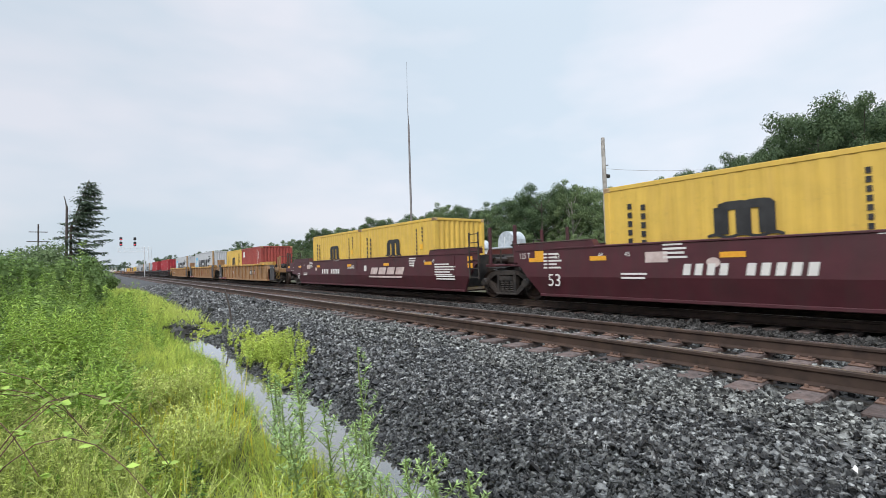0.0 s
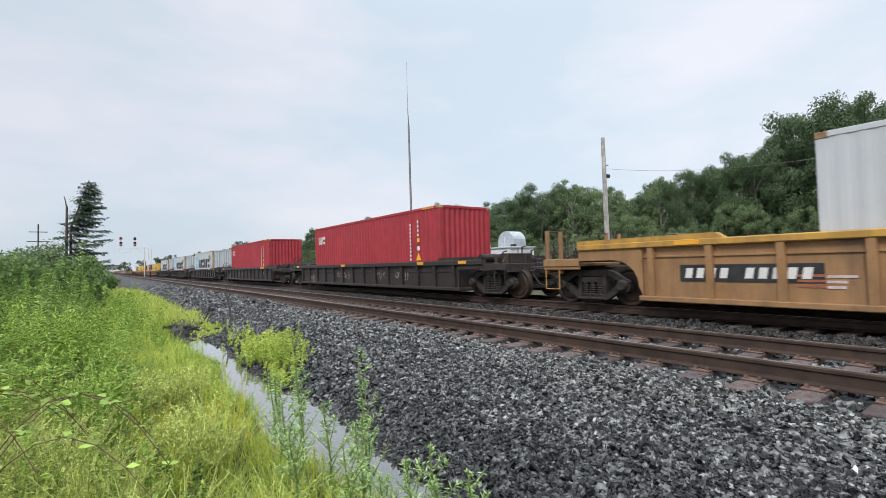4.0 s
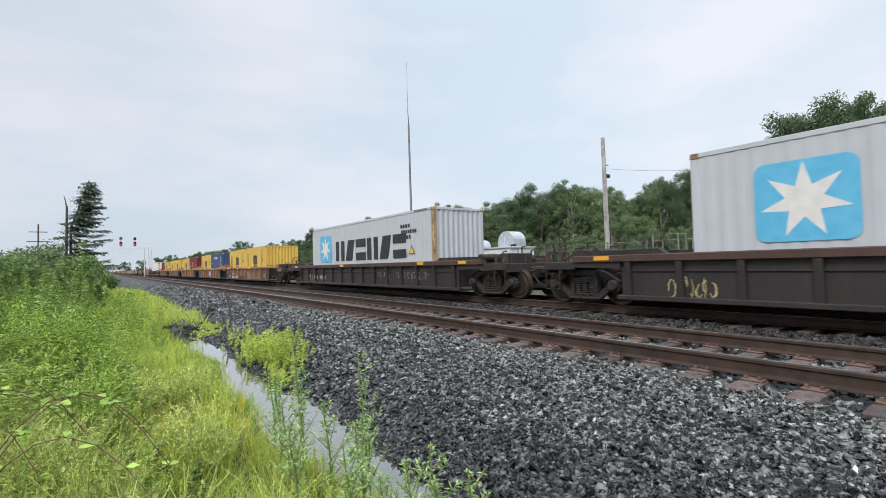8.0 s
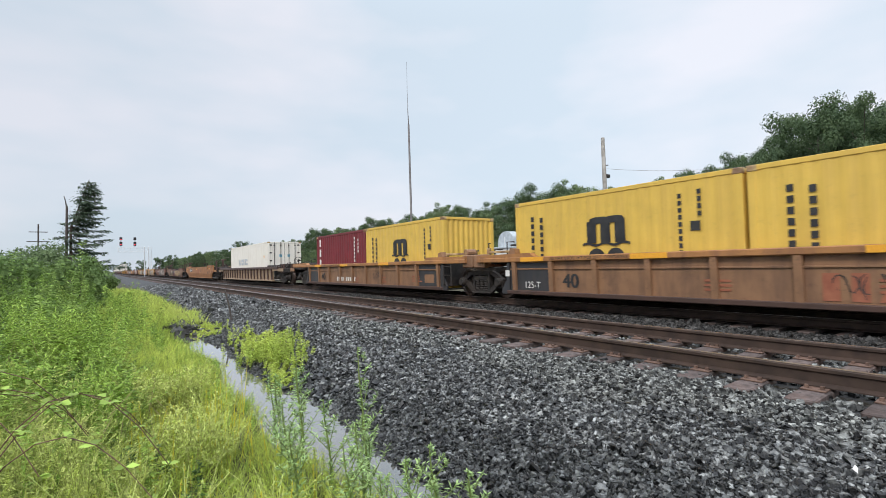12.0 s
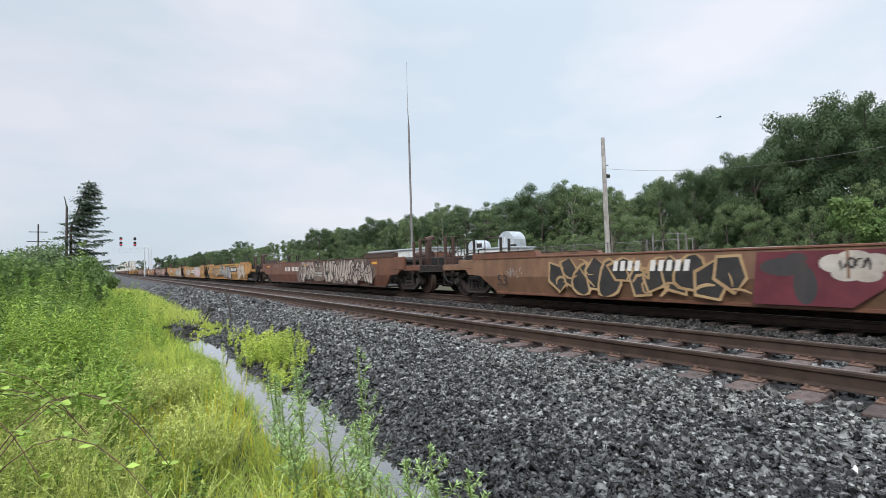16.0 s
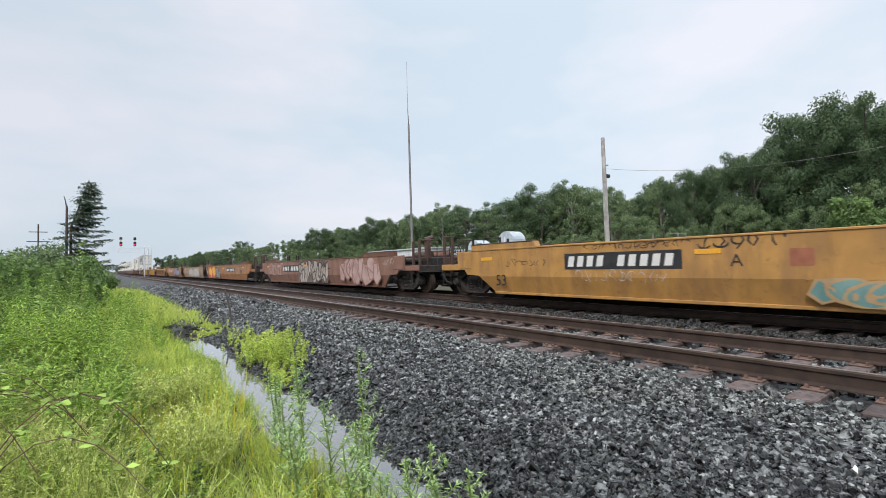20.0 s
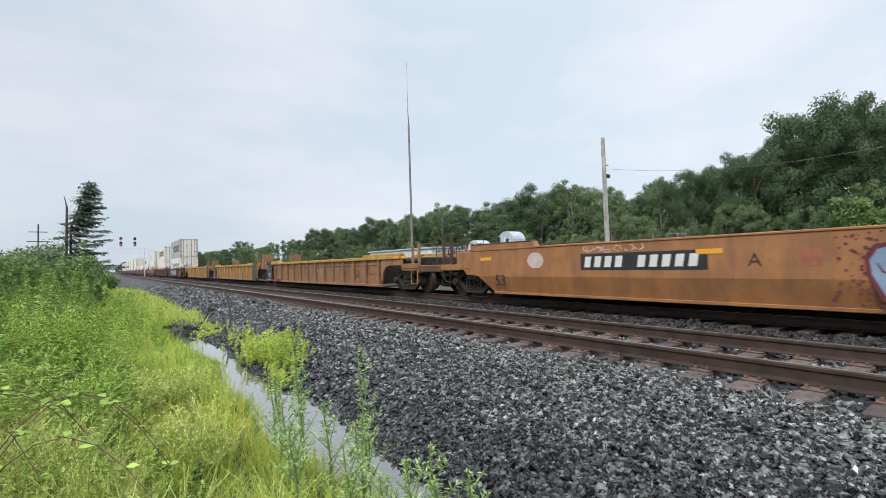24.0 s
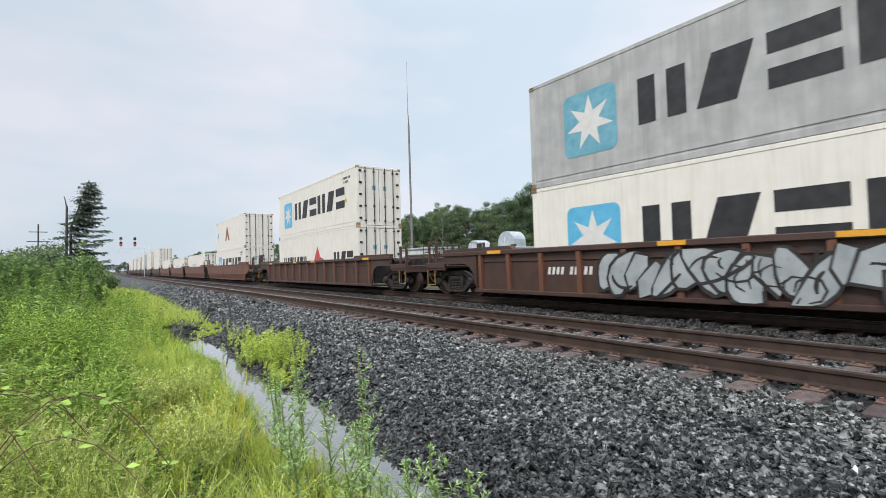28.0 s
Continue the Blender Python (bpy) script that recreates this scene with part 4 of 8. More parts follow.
        part("warning_sign", Geo().flat([(-L2 + 1.45, 1.25), (-L2 + 1.1, 1.25), (-L2 + 1.275, 1.55)], xs + 0.006), M["amber"], box, "amber triangular warning sign")
        part("lower_band", Geo().box(-W - 0.006, -W, -L2 + 0.2, L2 - 0.2, 0.2, 0.24), paint, box)
    elif look_as == "reefer_sign":
        word_blocks(box, L2 - 1.0, 0.85, 0.5, 0.75, xs + 0.008, M["ink"], 0.12, 7)
        part("emblem", Geo().flat([(-0.0, 0.8), (-2.9, 0.8), (-1.7, 1.4), (-1.3, 1.5), (-0.9, 2.1)], xs + 0.008), M["red_ink"], box, "red sail-shaped emblem")
        word_blocks(box, -L2 + 2.9, 0.85, 0.7, 0.85, xs + 0.008, M["ink"], 0.12, 3)
    elif look_as == "reefer_mark":
        part("emblem", Geo().flat([(1.6, 0.9), (0.9, 2.2), (0.6, 2.2), (-0.3, 0.9), (0.3, 0.9), (0.7, 1.5), (1.1, 0.9)], xs + 0.008), M["rust_ink"], box)
        bars(L2 - 0.9, 1.3, xs + 0.008, 0.5, 0.5, 1, 0.1, M["sky_blue"], box)
    elif look_as in ("arch_dark", "arch_dark2", "arch_pale"):
        ink = M["ink"] if look_as != "arch_pale" else M["g_sand"]
        top2 = H - 0.35
        arch_emblem(box, 0.53, 1.30, 1.06, 0.64, xs, ink, lower=True)
        sm = ink if look_as != "arch_pale" else M["white_ink"]
        bars(L2 - 0.62, H - 0.45, xs, 0.11, 0.13, 8, 0.07, sm, box, True)
        bars(L2 - 0.95, H - 0.5, xs, 0.11, 0.13, 8, 0.07, sm, box, True)
        bars(-L2 + 1.25, H - 0.35, xs, 0.08, 0.1, 11, 0.05, sm, box, True)
        bars(-L2 + 0.85, H - 0.3, xs, 0.08, 0.1, 4, 0.05, sm, box, True)
        part("plate", Geo().flat([(-L2 + 1.0, H - 0.95), (-L2 + 0.8, H - 0.95), (-L2 + 0.8, H - 1.15), (-L2 + 1.0, H - 1.15)], xs), M["amber"] if look_as == "arch_dark" else sm, box)
    elif look_as == "red40":
        word_blocks(box, L2 - 0.55, 1.98, 0.26, 0.4, xs, M["white_ink"], 0.07, 3)
        bars(-L2 + 2.05, H - 0.55, xs, 0.1, 0.1, 11, 0.05, M["white_ink"], box, True)
        bars(-L2 + 1.5, H - 0.45, xs, 0.1, 0.11, 4, 0.06, M["white_ink"], box, True)
        bars(-L2 + 1.52, 1.6, xs, 0.18, 0.16, 1, 0.06, M["amber"], box)
        bars(-L2 + 1.52, 1.28, xs, 0.18, 0.16, 1, 0.06, M["white_ink"], box)
        part("warning_sign", Geo().flat([(-L2 + 1.62, 0.9), (-L2 + 1.24, 0.9), (-L2 + 1.43, 1.2)], xs - 0.003), M["amber"], box, "amber triangular warning sign")
        g = Geo()
        for i in range(5):
            a = -L2 + 0.35 + i * 0.16
            g.flat([(a, H - 0.09), (a + 0.09, H - 0.09), (a + 0.17, H - 0.012), (a + 0.08, H - 0.012)], xs)
        part("hazard_stripe", g, M["amber"], box)
    elif look_as == "rust20":
        g = Geo().flat([(L2 - 0.55, 1.85), (L2 - 1.15, 1.85), (L2 - 1.15, 2.3), (L2 - 0.55, 2.3)], xs)
        part("emblem", g, M["white_ink"], box)
        bars(-L2 + 1.1, H - 0.2, xs, 0.1, 0.1, 12, 0.05, M["white_ink"], box, True)
        bars(-L2 + 0.7, H - 0.4, xs, 0.1, 0.1, 4, 0.05, M["white_ink"], box, True)
    elif look_as == "dark_tall":
        word = [(0.35, 0.12), (0.12, 0.4)]
        for i in range(3):
            bars(L2 - 0.45, 2.0 - i * 0.55, xs, 0.22, 0.4, 1, 0.1, M["white_ink"], box)
        bars(-L2 + 1.2, H - 0.3, xs, 0.12, 0.12, 11, 0.06, M["white_ink"], box, True)
        bars(-L2 + 0.8, H - 0.4, xs, 0.1, 0.12, 4, 0.06, M["white_ink"], box, True)
    elif look_as == "navy20":
        bars(L2 - 1.65, 2.06, xs, 0.26, 0.1, 1, 0.1, M["red_ink"], box)
        word_blocks(box, L2 - 2.0, 2.0, 0.26, 0.26, xs, M["white_ink"], 0.06, 5)
        bars(L2 - 0.8, 1.55, xs, 0.3, 0.07, 1, 0.1, M["white_ink"], box)
        bars(-L2 + 0.9, H - 0.4, xs, 0.1, 0.1, 9, 0.05, M["white_ink"], box, True)
    elif look_as == "plain_white":
        word_blocks(box, L2 - 3.1, 1.25, 0.42, 0.5, xs + 0.008, M["galv"], 0.1, 6)
        bars(-L2 + 1.2, 1.7, xs + 0.008, 0.2, 0.2, 1, 0.1, M["amber"], box)
    return box


def stroke(g, pts, th, x, z0, z1):
    """One sprayed stroke along a line of points, thinner at its ends."""
    n = len(pts)
    left, right = [], []
    for i in range(n):
        a, b = pts[max(0, i - 1)], pts[min(n - 1, i + 1)]
        dy, dz = b[0] - a[0], b[1] - a[1]
        k = th * (0.55 if i in (0, n - 1) else 1.0) / max(1e-4, math.hypot(dy, dz))
        left.append((pts[i][0] - dz * k, min(z1, max(z0, pts[i][1] + dy * k))))
        right.append((pts[i][0] + dz * k, min(z1, max(z0, pts[i][1] - dy * k))))
    for i in range(n - 1):
        g.flat([left[i], left[i + 1], right[i + 1], right[i]], x)


def sprayed_ground(car, y_left, y_right, z0, z1, x, mat, seed):
    """A sprayed cloud of colour with a speckled, uneven edge."""
    rnd = random.Random(seed + 900)
    g = Geo()
    w, h = y_left - y_right, z1 - z0

    def blob(cy, cz, ru, rv, n, d):
        g.flat([(cy + ru * math.cos(6.2832 * k / n), min(z1 + 0.04, max(z0 - 0.03, cz + rv * math.sin(6.2832 * k / n)))) for k in range(n)], d)

    for i in range(30):
        blob(y_right + w * rnd.uniform(0.04, 0.96), z0 + h * rnd.uniform(0.2, 0.8), rnd.uniform(0.14, 0.24) * h + 0.05 * w, rnd.uniform(0.25, 0.42) * h, 14, x - 0.0030 - 0.00003 * i)
    for i in range(260):
        s_ = rnd.choice((-1, 1))
        u = 0.5 + s_ * (0.5 + abs(rnd.gauss(0, 0.05))) if i % 2 else rnd.random()
        v = rnd.random() if i % 2 else 0.5 + s_ * (0.46 + abs(rnd.gauss(0, 0.06)))
        q = rnd.uniform(0.008, 0.035)
        blob(y_right + w * u, min(z1, max(z0, z0 + h * v)), q, q, 6, x - 0.0030)
    tagged(part("graffiti_ground", g, mat, car), kind="stuff")


def graffiti(car, y_left, y_right, z0, z1, x, fill, line, n, seed, cloud=None, tilt=0.25, accent=None):
    """A sprayed piece of no known letters: jostling fat shapes with outlines, cut by curves, on a coloured ground or bare paint."""
    rnd = random.Random(seed)
    w, hgt = (y_left - y_right) / n, z1 - z0
    if cloud is not None:
        sprayed_ground(car, y_left, y_right, z0, z1, x, cloud, seed)
    back, front, cut = Geo(), Geo(), Geo()
    for i in range(2 * n):
        cy = y_left - (i + 0.5) * w / 2
        sharp = rnd.random() < 0.5
        m = 5 if sharp else 14
        a0, sl = rnd.uniform(0, 6.28), rnd.uniform(-1, 1) * tilt
        cz = (z0 + z1) / 2 + rnd.uniform(-0.18, 0.18) * hgt
        ru, rv = w * rnd.uniform(0.34, 0.52), hgt * rnd.uniform(0.34, 0.52)
        ring = []
        for k in range(m):
            a = a0 + 2 * math.pi * k / m
            q = rnd.uniform(0.72, 1.15) if sharp else 1 + 0.12 * math.sin(3 * a + i)
            ring.append((ru * q * math.cos(a), rv * q * math.sin(a)))
        clip = lambda v: min(z1 + 0.03, max(z0 - 0.03, v))
        back.flat([(cy + u * 1.1 + math.copysign(0.03, u) + sl * v, clip(cz + v * 1.08 + math.copysign(0.03, v))) for u, v in ring], x - 0.006 - 0.0004 * i)
        front.flat([(cy + u + sl * v, clip(cz + v)) for u, v in ring], x - 0.0062 - 0.0004 * i)
    top = x - 0.0075 - 0.0008 * n
    for i in range(3 * n):
        cy = y_left - rnd.uniform(0.2, n - 0.2) * w
        cz = z0 + rnd.uniform(0.15, 0.85) * hgt
        a, da = rnd.uniform(0, 6.28), rnd.uniform(-0.9, 0.9)
        step = rnd.uniform(0.09, 0.2) * hgt
        pts = [(cy, cz)]
        for k in range(rnd.choice((3, 4, 6))):
            pts.append((pts[-1][0] + step * math.cos(a), pts[-1][1] + step * math.sin(a)))
            a += da
        stroke(cut, pts, rnd.choice((0.015, 0.022, 0.035)), top - 0.0003 * (i % 5), z0, z1)
    tagged(part("graffiti_outline", back, line, car), kind="stuff")
    tagged(part("graffiti_fill", front, fill, car), kind="stuff")
    tagged(part("graffiti_line", cut, accent or line, car), kind="stuff")


def scrawl(car, y, z, w, h, x, ink, seed, n=9, th=0.022):
    """A thin sprayed or chalked tag: loops and strokes side by side that spell nothing."""
    rnd = random.Random(seed)
    g = Geo()
    n = max(3, round(n * 0.6))
    cw = w / n
    for i in range(n):
        c = y - (i + 0.5) * cw
        for k in range(2):
            a = rnd.uniform(0, 6.28)
            da = rnd.choice((-1, 1)) * rnd.uniform(0.25, 0.9)
            ru, rv = cw * rnd.uniform(0.3, 0.6), h * rnd.uniform(0.25, 0.5)
            cz = z + h * (0.5 + rnd.uniform(-0.15, 0.15))
            if k and rnd.random() < 0.5:
                pts = [(c + rnd.uniform(-0.3, 0.3) * cw, z + h * rnd.uniform(0.75, 1.1)), (c + rnd.uniform(-0.4, 0.4) * cw, cz), (c - rnd.uniform(-0.2, 0.5) * cw, z - h * rnd.uniform(-0.1, 0.15))]
            else:
                pts = [(c + ru * math.cos(a + q * da), cz + rv * math.sin(a + q * da)) for q in range(rnd.choice((4, 5, 7)))]
            stroke(g, pts, th * 0.55, x - 0.0002 * (2 * i + k), z - 0.3, z + h + 0.3)
    tagged(part("scrawl", g, ink, car), kind="stuff")



def bubbles(car, y_left, y_right, z0, z1, x, fill, line, n, seed, tilt=0.15, inner=None):
    """Fat rounded sprayed shapes side by side, each overlapping the last, with thin outlines and slits; they spell nothing."""
    rnd = random.Random(seed)
    w, hgt = (y_left - y_right) / n, z1 - z0
    back, front, cut = Geo(), Geo(), Geo()
    for i in range(n):
        cy = y_left - (i + 0.5) * w
        for k in range(2):
            u0 = cy + (0.22 - 0.44 * k) * w
            h = hgt * rnd.uniform(0.32, 0.52)
            cz, ru, sl = (z0 + z1) / 2 + rnd.uniform(-0.12, 0.1) * hgt, w * rnd.uniform(0.24, 0.42), rnd.uniform(-1.6, 1.6) * tilt
            ring = []
            for q in range(20):
                a = 2 * math.pi * q / 20
                e = 0.62 + 0.1 * math.sin(2 * a + seed + i)
                ring.append((math.copysign(abs(math.cos(a)) ** e, math.cos(a)) * ru * (1 + 0.22 * math.sin(a + i + k) + 0.16 * math.sin(3 * a + seed + 2 * i)), math.copysign(abs(math.sin(a)) ** e, math.sin(a)) * h))
            d = 0.0006 * (2 * i + k)
            clip = lambda v: min(z1 + 0.03, max(z0 - 0.03, v))
            back.flat([(u0 + a + math.copysign(0.035, a) + sl * b, clip(cz + b + math.copysign(0.03, b))) for a, b in ring], x - 0.006 - d)
            front.flat([(u0 + a + sl * b, clip(cz + b)) for a, b in ring], x - 0.0063 - d)
            top = x - 0.0075 - 0.0012 * n
            b0 = cz + rnd.uniform(-0.2, 0.25) * hgt
            pts = [(u0 + rnd.uniform(-0.3, 0.3) * ru + 0.04 * math.sin(j * 1.1 + i), b0 - j * 0.09 * hgt) for j in range(rnd.choice((2, 3, 4)))]
            stroke(cut, pts, 0.022, top, z0, z1)
    tagged(part("graffiti_outline", back, line, car), kind="stuff")
    tagged(part("graffiti_fill", front, fill, car), kind="stuff")
    tagged(part("graffiti_line", cut, inner or line, car), kind="stuff")


def oval(g, cy, cz, ru, rv, x, n=18):
    g.flat([(cy + ru * math.cos(2 * math.pi * i / n), cz + rv * math.sin(2 * math.pi * i / n)) for i in range(n)], x)


def sprayed_rings_and_blocks(car, pc, a, b, x):
    """Two dark ovals over a row of pale rounded blocks on a dark band, sprayed between a and b."""
    w = a - b
    ring, dark, pale = Geo(), Geo(), Geo()
    for q in (0.28, 0.72):
        oval(ring, a - q * w - pc, 1.27, 0.20 * w, 0.235, x - 0.006)
        oval(dark, a - q * w - pc, 1.27, 0.175 * w, 0.205, x - 0.0075)
        for k in range(3):
            pale.flat(rounded(a - q * w - 0.09 * w - pc, a - q * w + 0.09 * w - pc, 1.14 + 0.07 * k, 1.185 + 0.07 * k, 0.015), x - 0.009)
    dark.flat([(a - 0.5 * w - pc, 1.18), (a - 0.42 * w - pc, 0.98), (a - 0.58 * w - pc, 0.98)], x - 0.0075)
    dark.flat(rounded(b + 0.02 * w - pc, a - 0.02 * w - pc, 0.58, 0.90, 0.08), x - 0.0065)
    for k in range(7):
        y = a - (0.06 + 0.128 * k) * w - pc
        for z0, z1 in ((0.74, 0.88), (0.61, 0.725)):
            pale.flat(rounded(y - 0.105 * w, y, z0, z1, 0.03), x - 0.009)
    tagged(part("graffiti_ring", ring, M["g_umber"], car), kind="stuff")
    tagged(part("graffiti_shade", dark, M["g_black"], car), kind="stuff")
    tagged(part("graffiti_block", pale, M["g_white"], car), kind="stuff")


# ---- the train's make-up: joints are places along the train, 0 where the camera stands abreast at 0 s ----
def plate_marks(car, pc, a, b, z, h, x, ground=None, mat=None):
    """A car number, as plain bars, with or without a dark plate."""
    mat = mat or M["white_ink"]
    if ground is not None:
        part("number_plate", Geo().flat([(a - pc + 0.1, z - 0.07), (b - pc - 0.1, z - 0.07), (b - pc - 0.1, z + h + 0.07), (a - pc + 0.1, z + h + 0.07)], x - 0.003), ground, car)
    n = 10
    w = (a - b) / n
    for i in range(n):
        if i == 4:
            continue
        y = a - pc - i * w
        part("number_bar", Geo().flat([(y, z), (y - w * 0.62, z), (y - w * 0.62 - 0.18 * h, z + h), (y - 0.18 * h, z + h)], x - 0.006), mat, car)


def reflectors(car, pc, places, z, x, w=0.45, h=0.11):
    for p in places:
        part("reflector", Geo().box(x - 0.008, x, p - pc - w / 2, p - pc + w / 2, z, z + h), M["reflector"], car, "amber reflector strip")


def small_print(car, pc, p, z, x, w, rows, mat, gap=0.09, seed=0):
    rnd = random.Random(seed)
    g = Geo()
    for i in range(rows):
        ww = w * rnd.uniform(0.6, 1)
        g.flat([(p - pc, z - i * gap), (p - pc - ww, z - i * gap), (p - pc - ww, z - i * gap + 0.045), (p - pc, z - i * gap + 0.045)], x)
    part("small_print", g, mat, car)


def tag_panel(car, pc, a, b, z0, z1, x):
    part("dark_panel", Geo().box(x - 0.006, x, b - pc, a - pc, z0, z1), M["charcoal"], car, "dark grey painted panel")


RIB, SM = -1.405, -1.502
# maroon smooth-sided pair
for p0, p1, fj, tj in ((-10.5, 10.4, "c", "a"), (10.4, 31.2, "a", "c")):
    car, yf, yt, uf, ut = well_car("smooth", p0, p1, fj, tj, M["maroon"], M["maroon"], "maroon smooth-sided well car with white lettering", height=1.47)
    pc = (p0 + p1) / 2
    d = p1 - 31.2
    lettering("53", 0.46, (28.05 if d == 0 else 8.38) - pc, 0.48, SM - 0.004, M["white_ink"], car)
    plate_marks(car, pc, 24.14 if d == 0 else 4.8, 21.79 if d == 0 else 2.48, 0.78, 0.23, SM, mat=M["white_ink"])
    lettering("A", 0.30, 22.2 + d - pc, 0.78, SM - 0.004, M["white_ink"], car)
    part("marking", Geo().flat(rounded(18.9 + d - pc, 19.15 + d - pc, 0.9, 1.15, 0.02), SM - 0.004), M["white_ink"], car)
    g = Geo()
    for i in range(4):
        y = 18.55 + d - pc - i * 0.72
        g.flat([(y, 0.76), (y - 0.6, 0.76), (y - 0.75, 1.05), (y - 0.15, 1.05)], SM - 0.004)
    g.flat([(18.7 + d - pc, 0.62), (15.9 + d - pc, 0.62), (15.8 + d - pc, 0.69), (18.65 + d - pc, 0.69)], SM - 0.004)
    part("emblem", g, M["pale_ink"], car, "slanted white emblem with an underline")
    reflectors(car, pc, (27.6 + d, 24.65 + d, 20.7 + d, 17.1 + d, 14.0 + d, 29.6 + d), 1.12, SM)
    for txt, p in (("40", 14.5), ("45", 13.7), ("48", 13.15), ("45", 26.3), ("48", 27.0), ("53", 28.3)):
        lettering(txt, 0.15, p + 0.6 + d - pc, 1.2, SM - 0.004, M["white_ink"], car)
    lettering("20", 0.15, 15.1 + d - pc, 1.04, SM - 0.004, M["white_ink"], car)
    for k, (p, z, w, r) in enumerate(((15.3, 1.35, 0.5, 4), (13.6, 1.1, 1.3, 5), (13.5, 0.68, 1.1, 2), (26.0, 1.4, 0.6, 4), (27.0, 0.78, 0.9, 2), (22.6, 1.42, 0.8, 1), (20.9, 1.12, 0.8, 2), (29.3, 1.3, 0.7, 5))):
        small_print(car, pc, p + d, z, SM - 0.004, w, r, M["white_ink"], seed=k)
    part("notice", Geo().flat([(26.4 + d - pc, 1.05), (25.9 + d - pc, 1.05), (25.9 + d - pc, 1.28), (26.4 + d - pc, 1.28)], SM - 0.004), M["pale_ink"], car)
    part("marking", Geo().flat([(0.13 * math.cos(i * 0.524) + 25.0 + d - pc, 1.03 + 0.1 * math.sin(i * 0.524)) for i in range(12)], SM - 0.004), M["pale_ink"], car)
    if tj == "a":
        lettering("125 T", 0.22, p1 - 1.0 - pc, 1.22, SM - 0.004, M["white_ink"], car, stretch=0.8)
        reflectors(car, pc, (p1 - 1.75,), 1.12, SM, 0.3, 0.3)
    else:
        for z in (0.98, 1.2):
            reflectors(car, pc, (p0 + 1.2,), z, SM, 0.25, 0.16)
    scrawl(car, 17.6 + d - pc, 1.05, 1.6, 0.35, SM - 0.005, M["g_black"], int(p0) + 50)
C20, C20H, C40, C40H = 6.058, 2.591, 12.192, 2.896
YEL = "yellow corrugated container with a black emblem, rust-streaked"


def pair20(mid, zt, front, rear):
    for off, (paint, look_as, label) in ((-3.067, front), (3.067, rear)):
        container(0, C20, C20H, zt, mid + off, M[paint], look_as, label)


pair20(0.68, 2.86, ("yellow", "arch_dark", YEL), ("yellow", "arch_dark", YEL))
pair20(20.05, 2.86, ("yellow", "arch_dark", YEL), ("yellow", "arch_dark", YEL))


def ribbed_marks(car, pc, p0, p1, front_panel, tail_panel, seed):
    rnd = random.Random(seed)
    h = (p1 - p0) / 2
    if tail_panel:
        tag_panel(car, pc, p1 - 1.6, p1 - 2.7, 0.3, 1.34, -1.507)
        lettering("125T", 0.40, p1 - 1.68 - pc, 0.52, -1.519, M["white_ink"], car, stretch=0.85)
        lettering("53", 0.16, p1 - 1.68 - pc, 1.02, -1.519, M["white_ink"], car)
        lettering("48", 0.16, p1 - 2.35 - pc, 1.02, -1.519, M["white_ink"], car)
    if front_panel:
        tag_panel(car, pc, p0 + 2.6, p0 + 1.55, 0.3, 1.34, -1.507)
        lettering("48", 0.14, p0 + 2.4 - pc, 1.1, -1.519, M["white_ink"], car)
        lettering("53", 0.14, p0 + 1.7 - pc, 1.1, -1.519, M["white_ink"], car)
        small_print(car, pc, p0 + 2.4, 0.55, -1.512, 0.8, 3, M["white_ink"], seed=seed)
        lettering("53", 0.5, p0 + 4.0 - pc, 0.6, RIB - 0.004, M["ink"], car)
    for txt, z in (("40", 1.05), ("20", 0.83)):
        lettering(txt, 0.2, p0 + 4.9 - pc, z, -1.506, M["ink"], car)
    for k in range(4):
        small_print(car, pc, pc + rnd.uniform(-5, 5), rnd.uniform(0.7, 1.0), RIB - 0.004, rnd.uniform(0.4, 0.8), 3, M["pale_ink"] if k == 0 else M["rust_ink"], seed=seed + k)
    if tail_panel:
        lettering("45", 0.17, p1 - 2.75 - pc, 1.0, RIB - 0.004, M["ink"], car)
        lettering("40", 0.2, p1 - 3.55 - pc, 1.0, -1.506, M["ink"], car)
        lettering("20", 0.2, p1 - 3.55 - pc, 0.78, -1.506, M["ink"], car)
        lettering("LD LMT", 0.15, p1 - 6.2 - pc, 0.72, RIB - 0.004, M["ink"], car)
        part("kick_strip", Geo().box(-1.512, -1.5, p1 - 4.6 - pc, p1 - 1.25 - pc, 0.24, 0.4), M["darkred"], car, "faded dark red strip along the sill")
        for q in (1.7, 3.2):
            part("white_dash", Geo().box(-1.516, -1.51, p1 - q - 0.6 - pc, p1 - q - pc, 0.3, 0.34), M["pale_ink"], car)


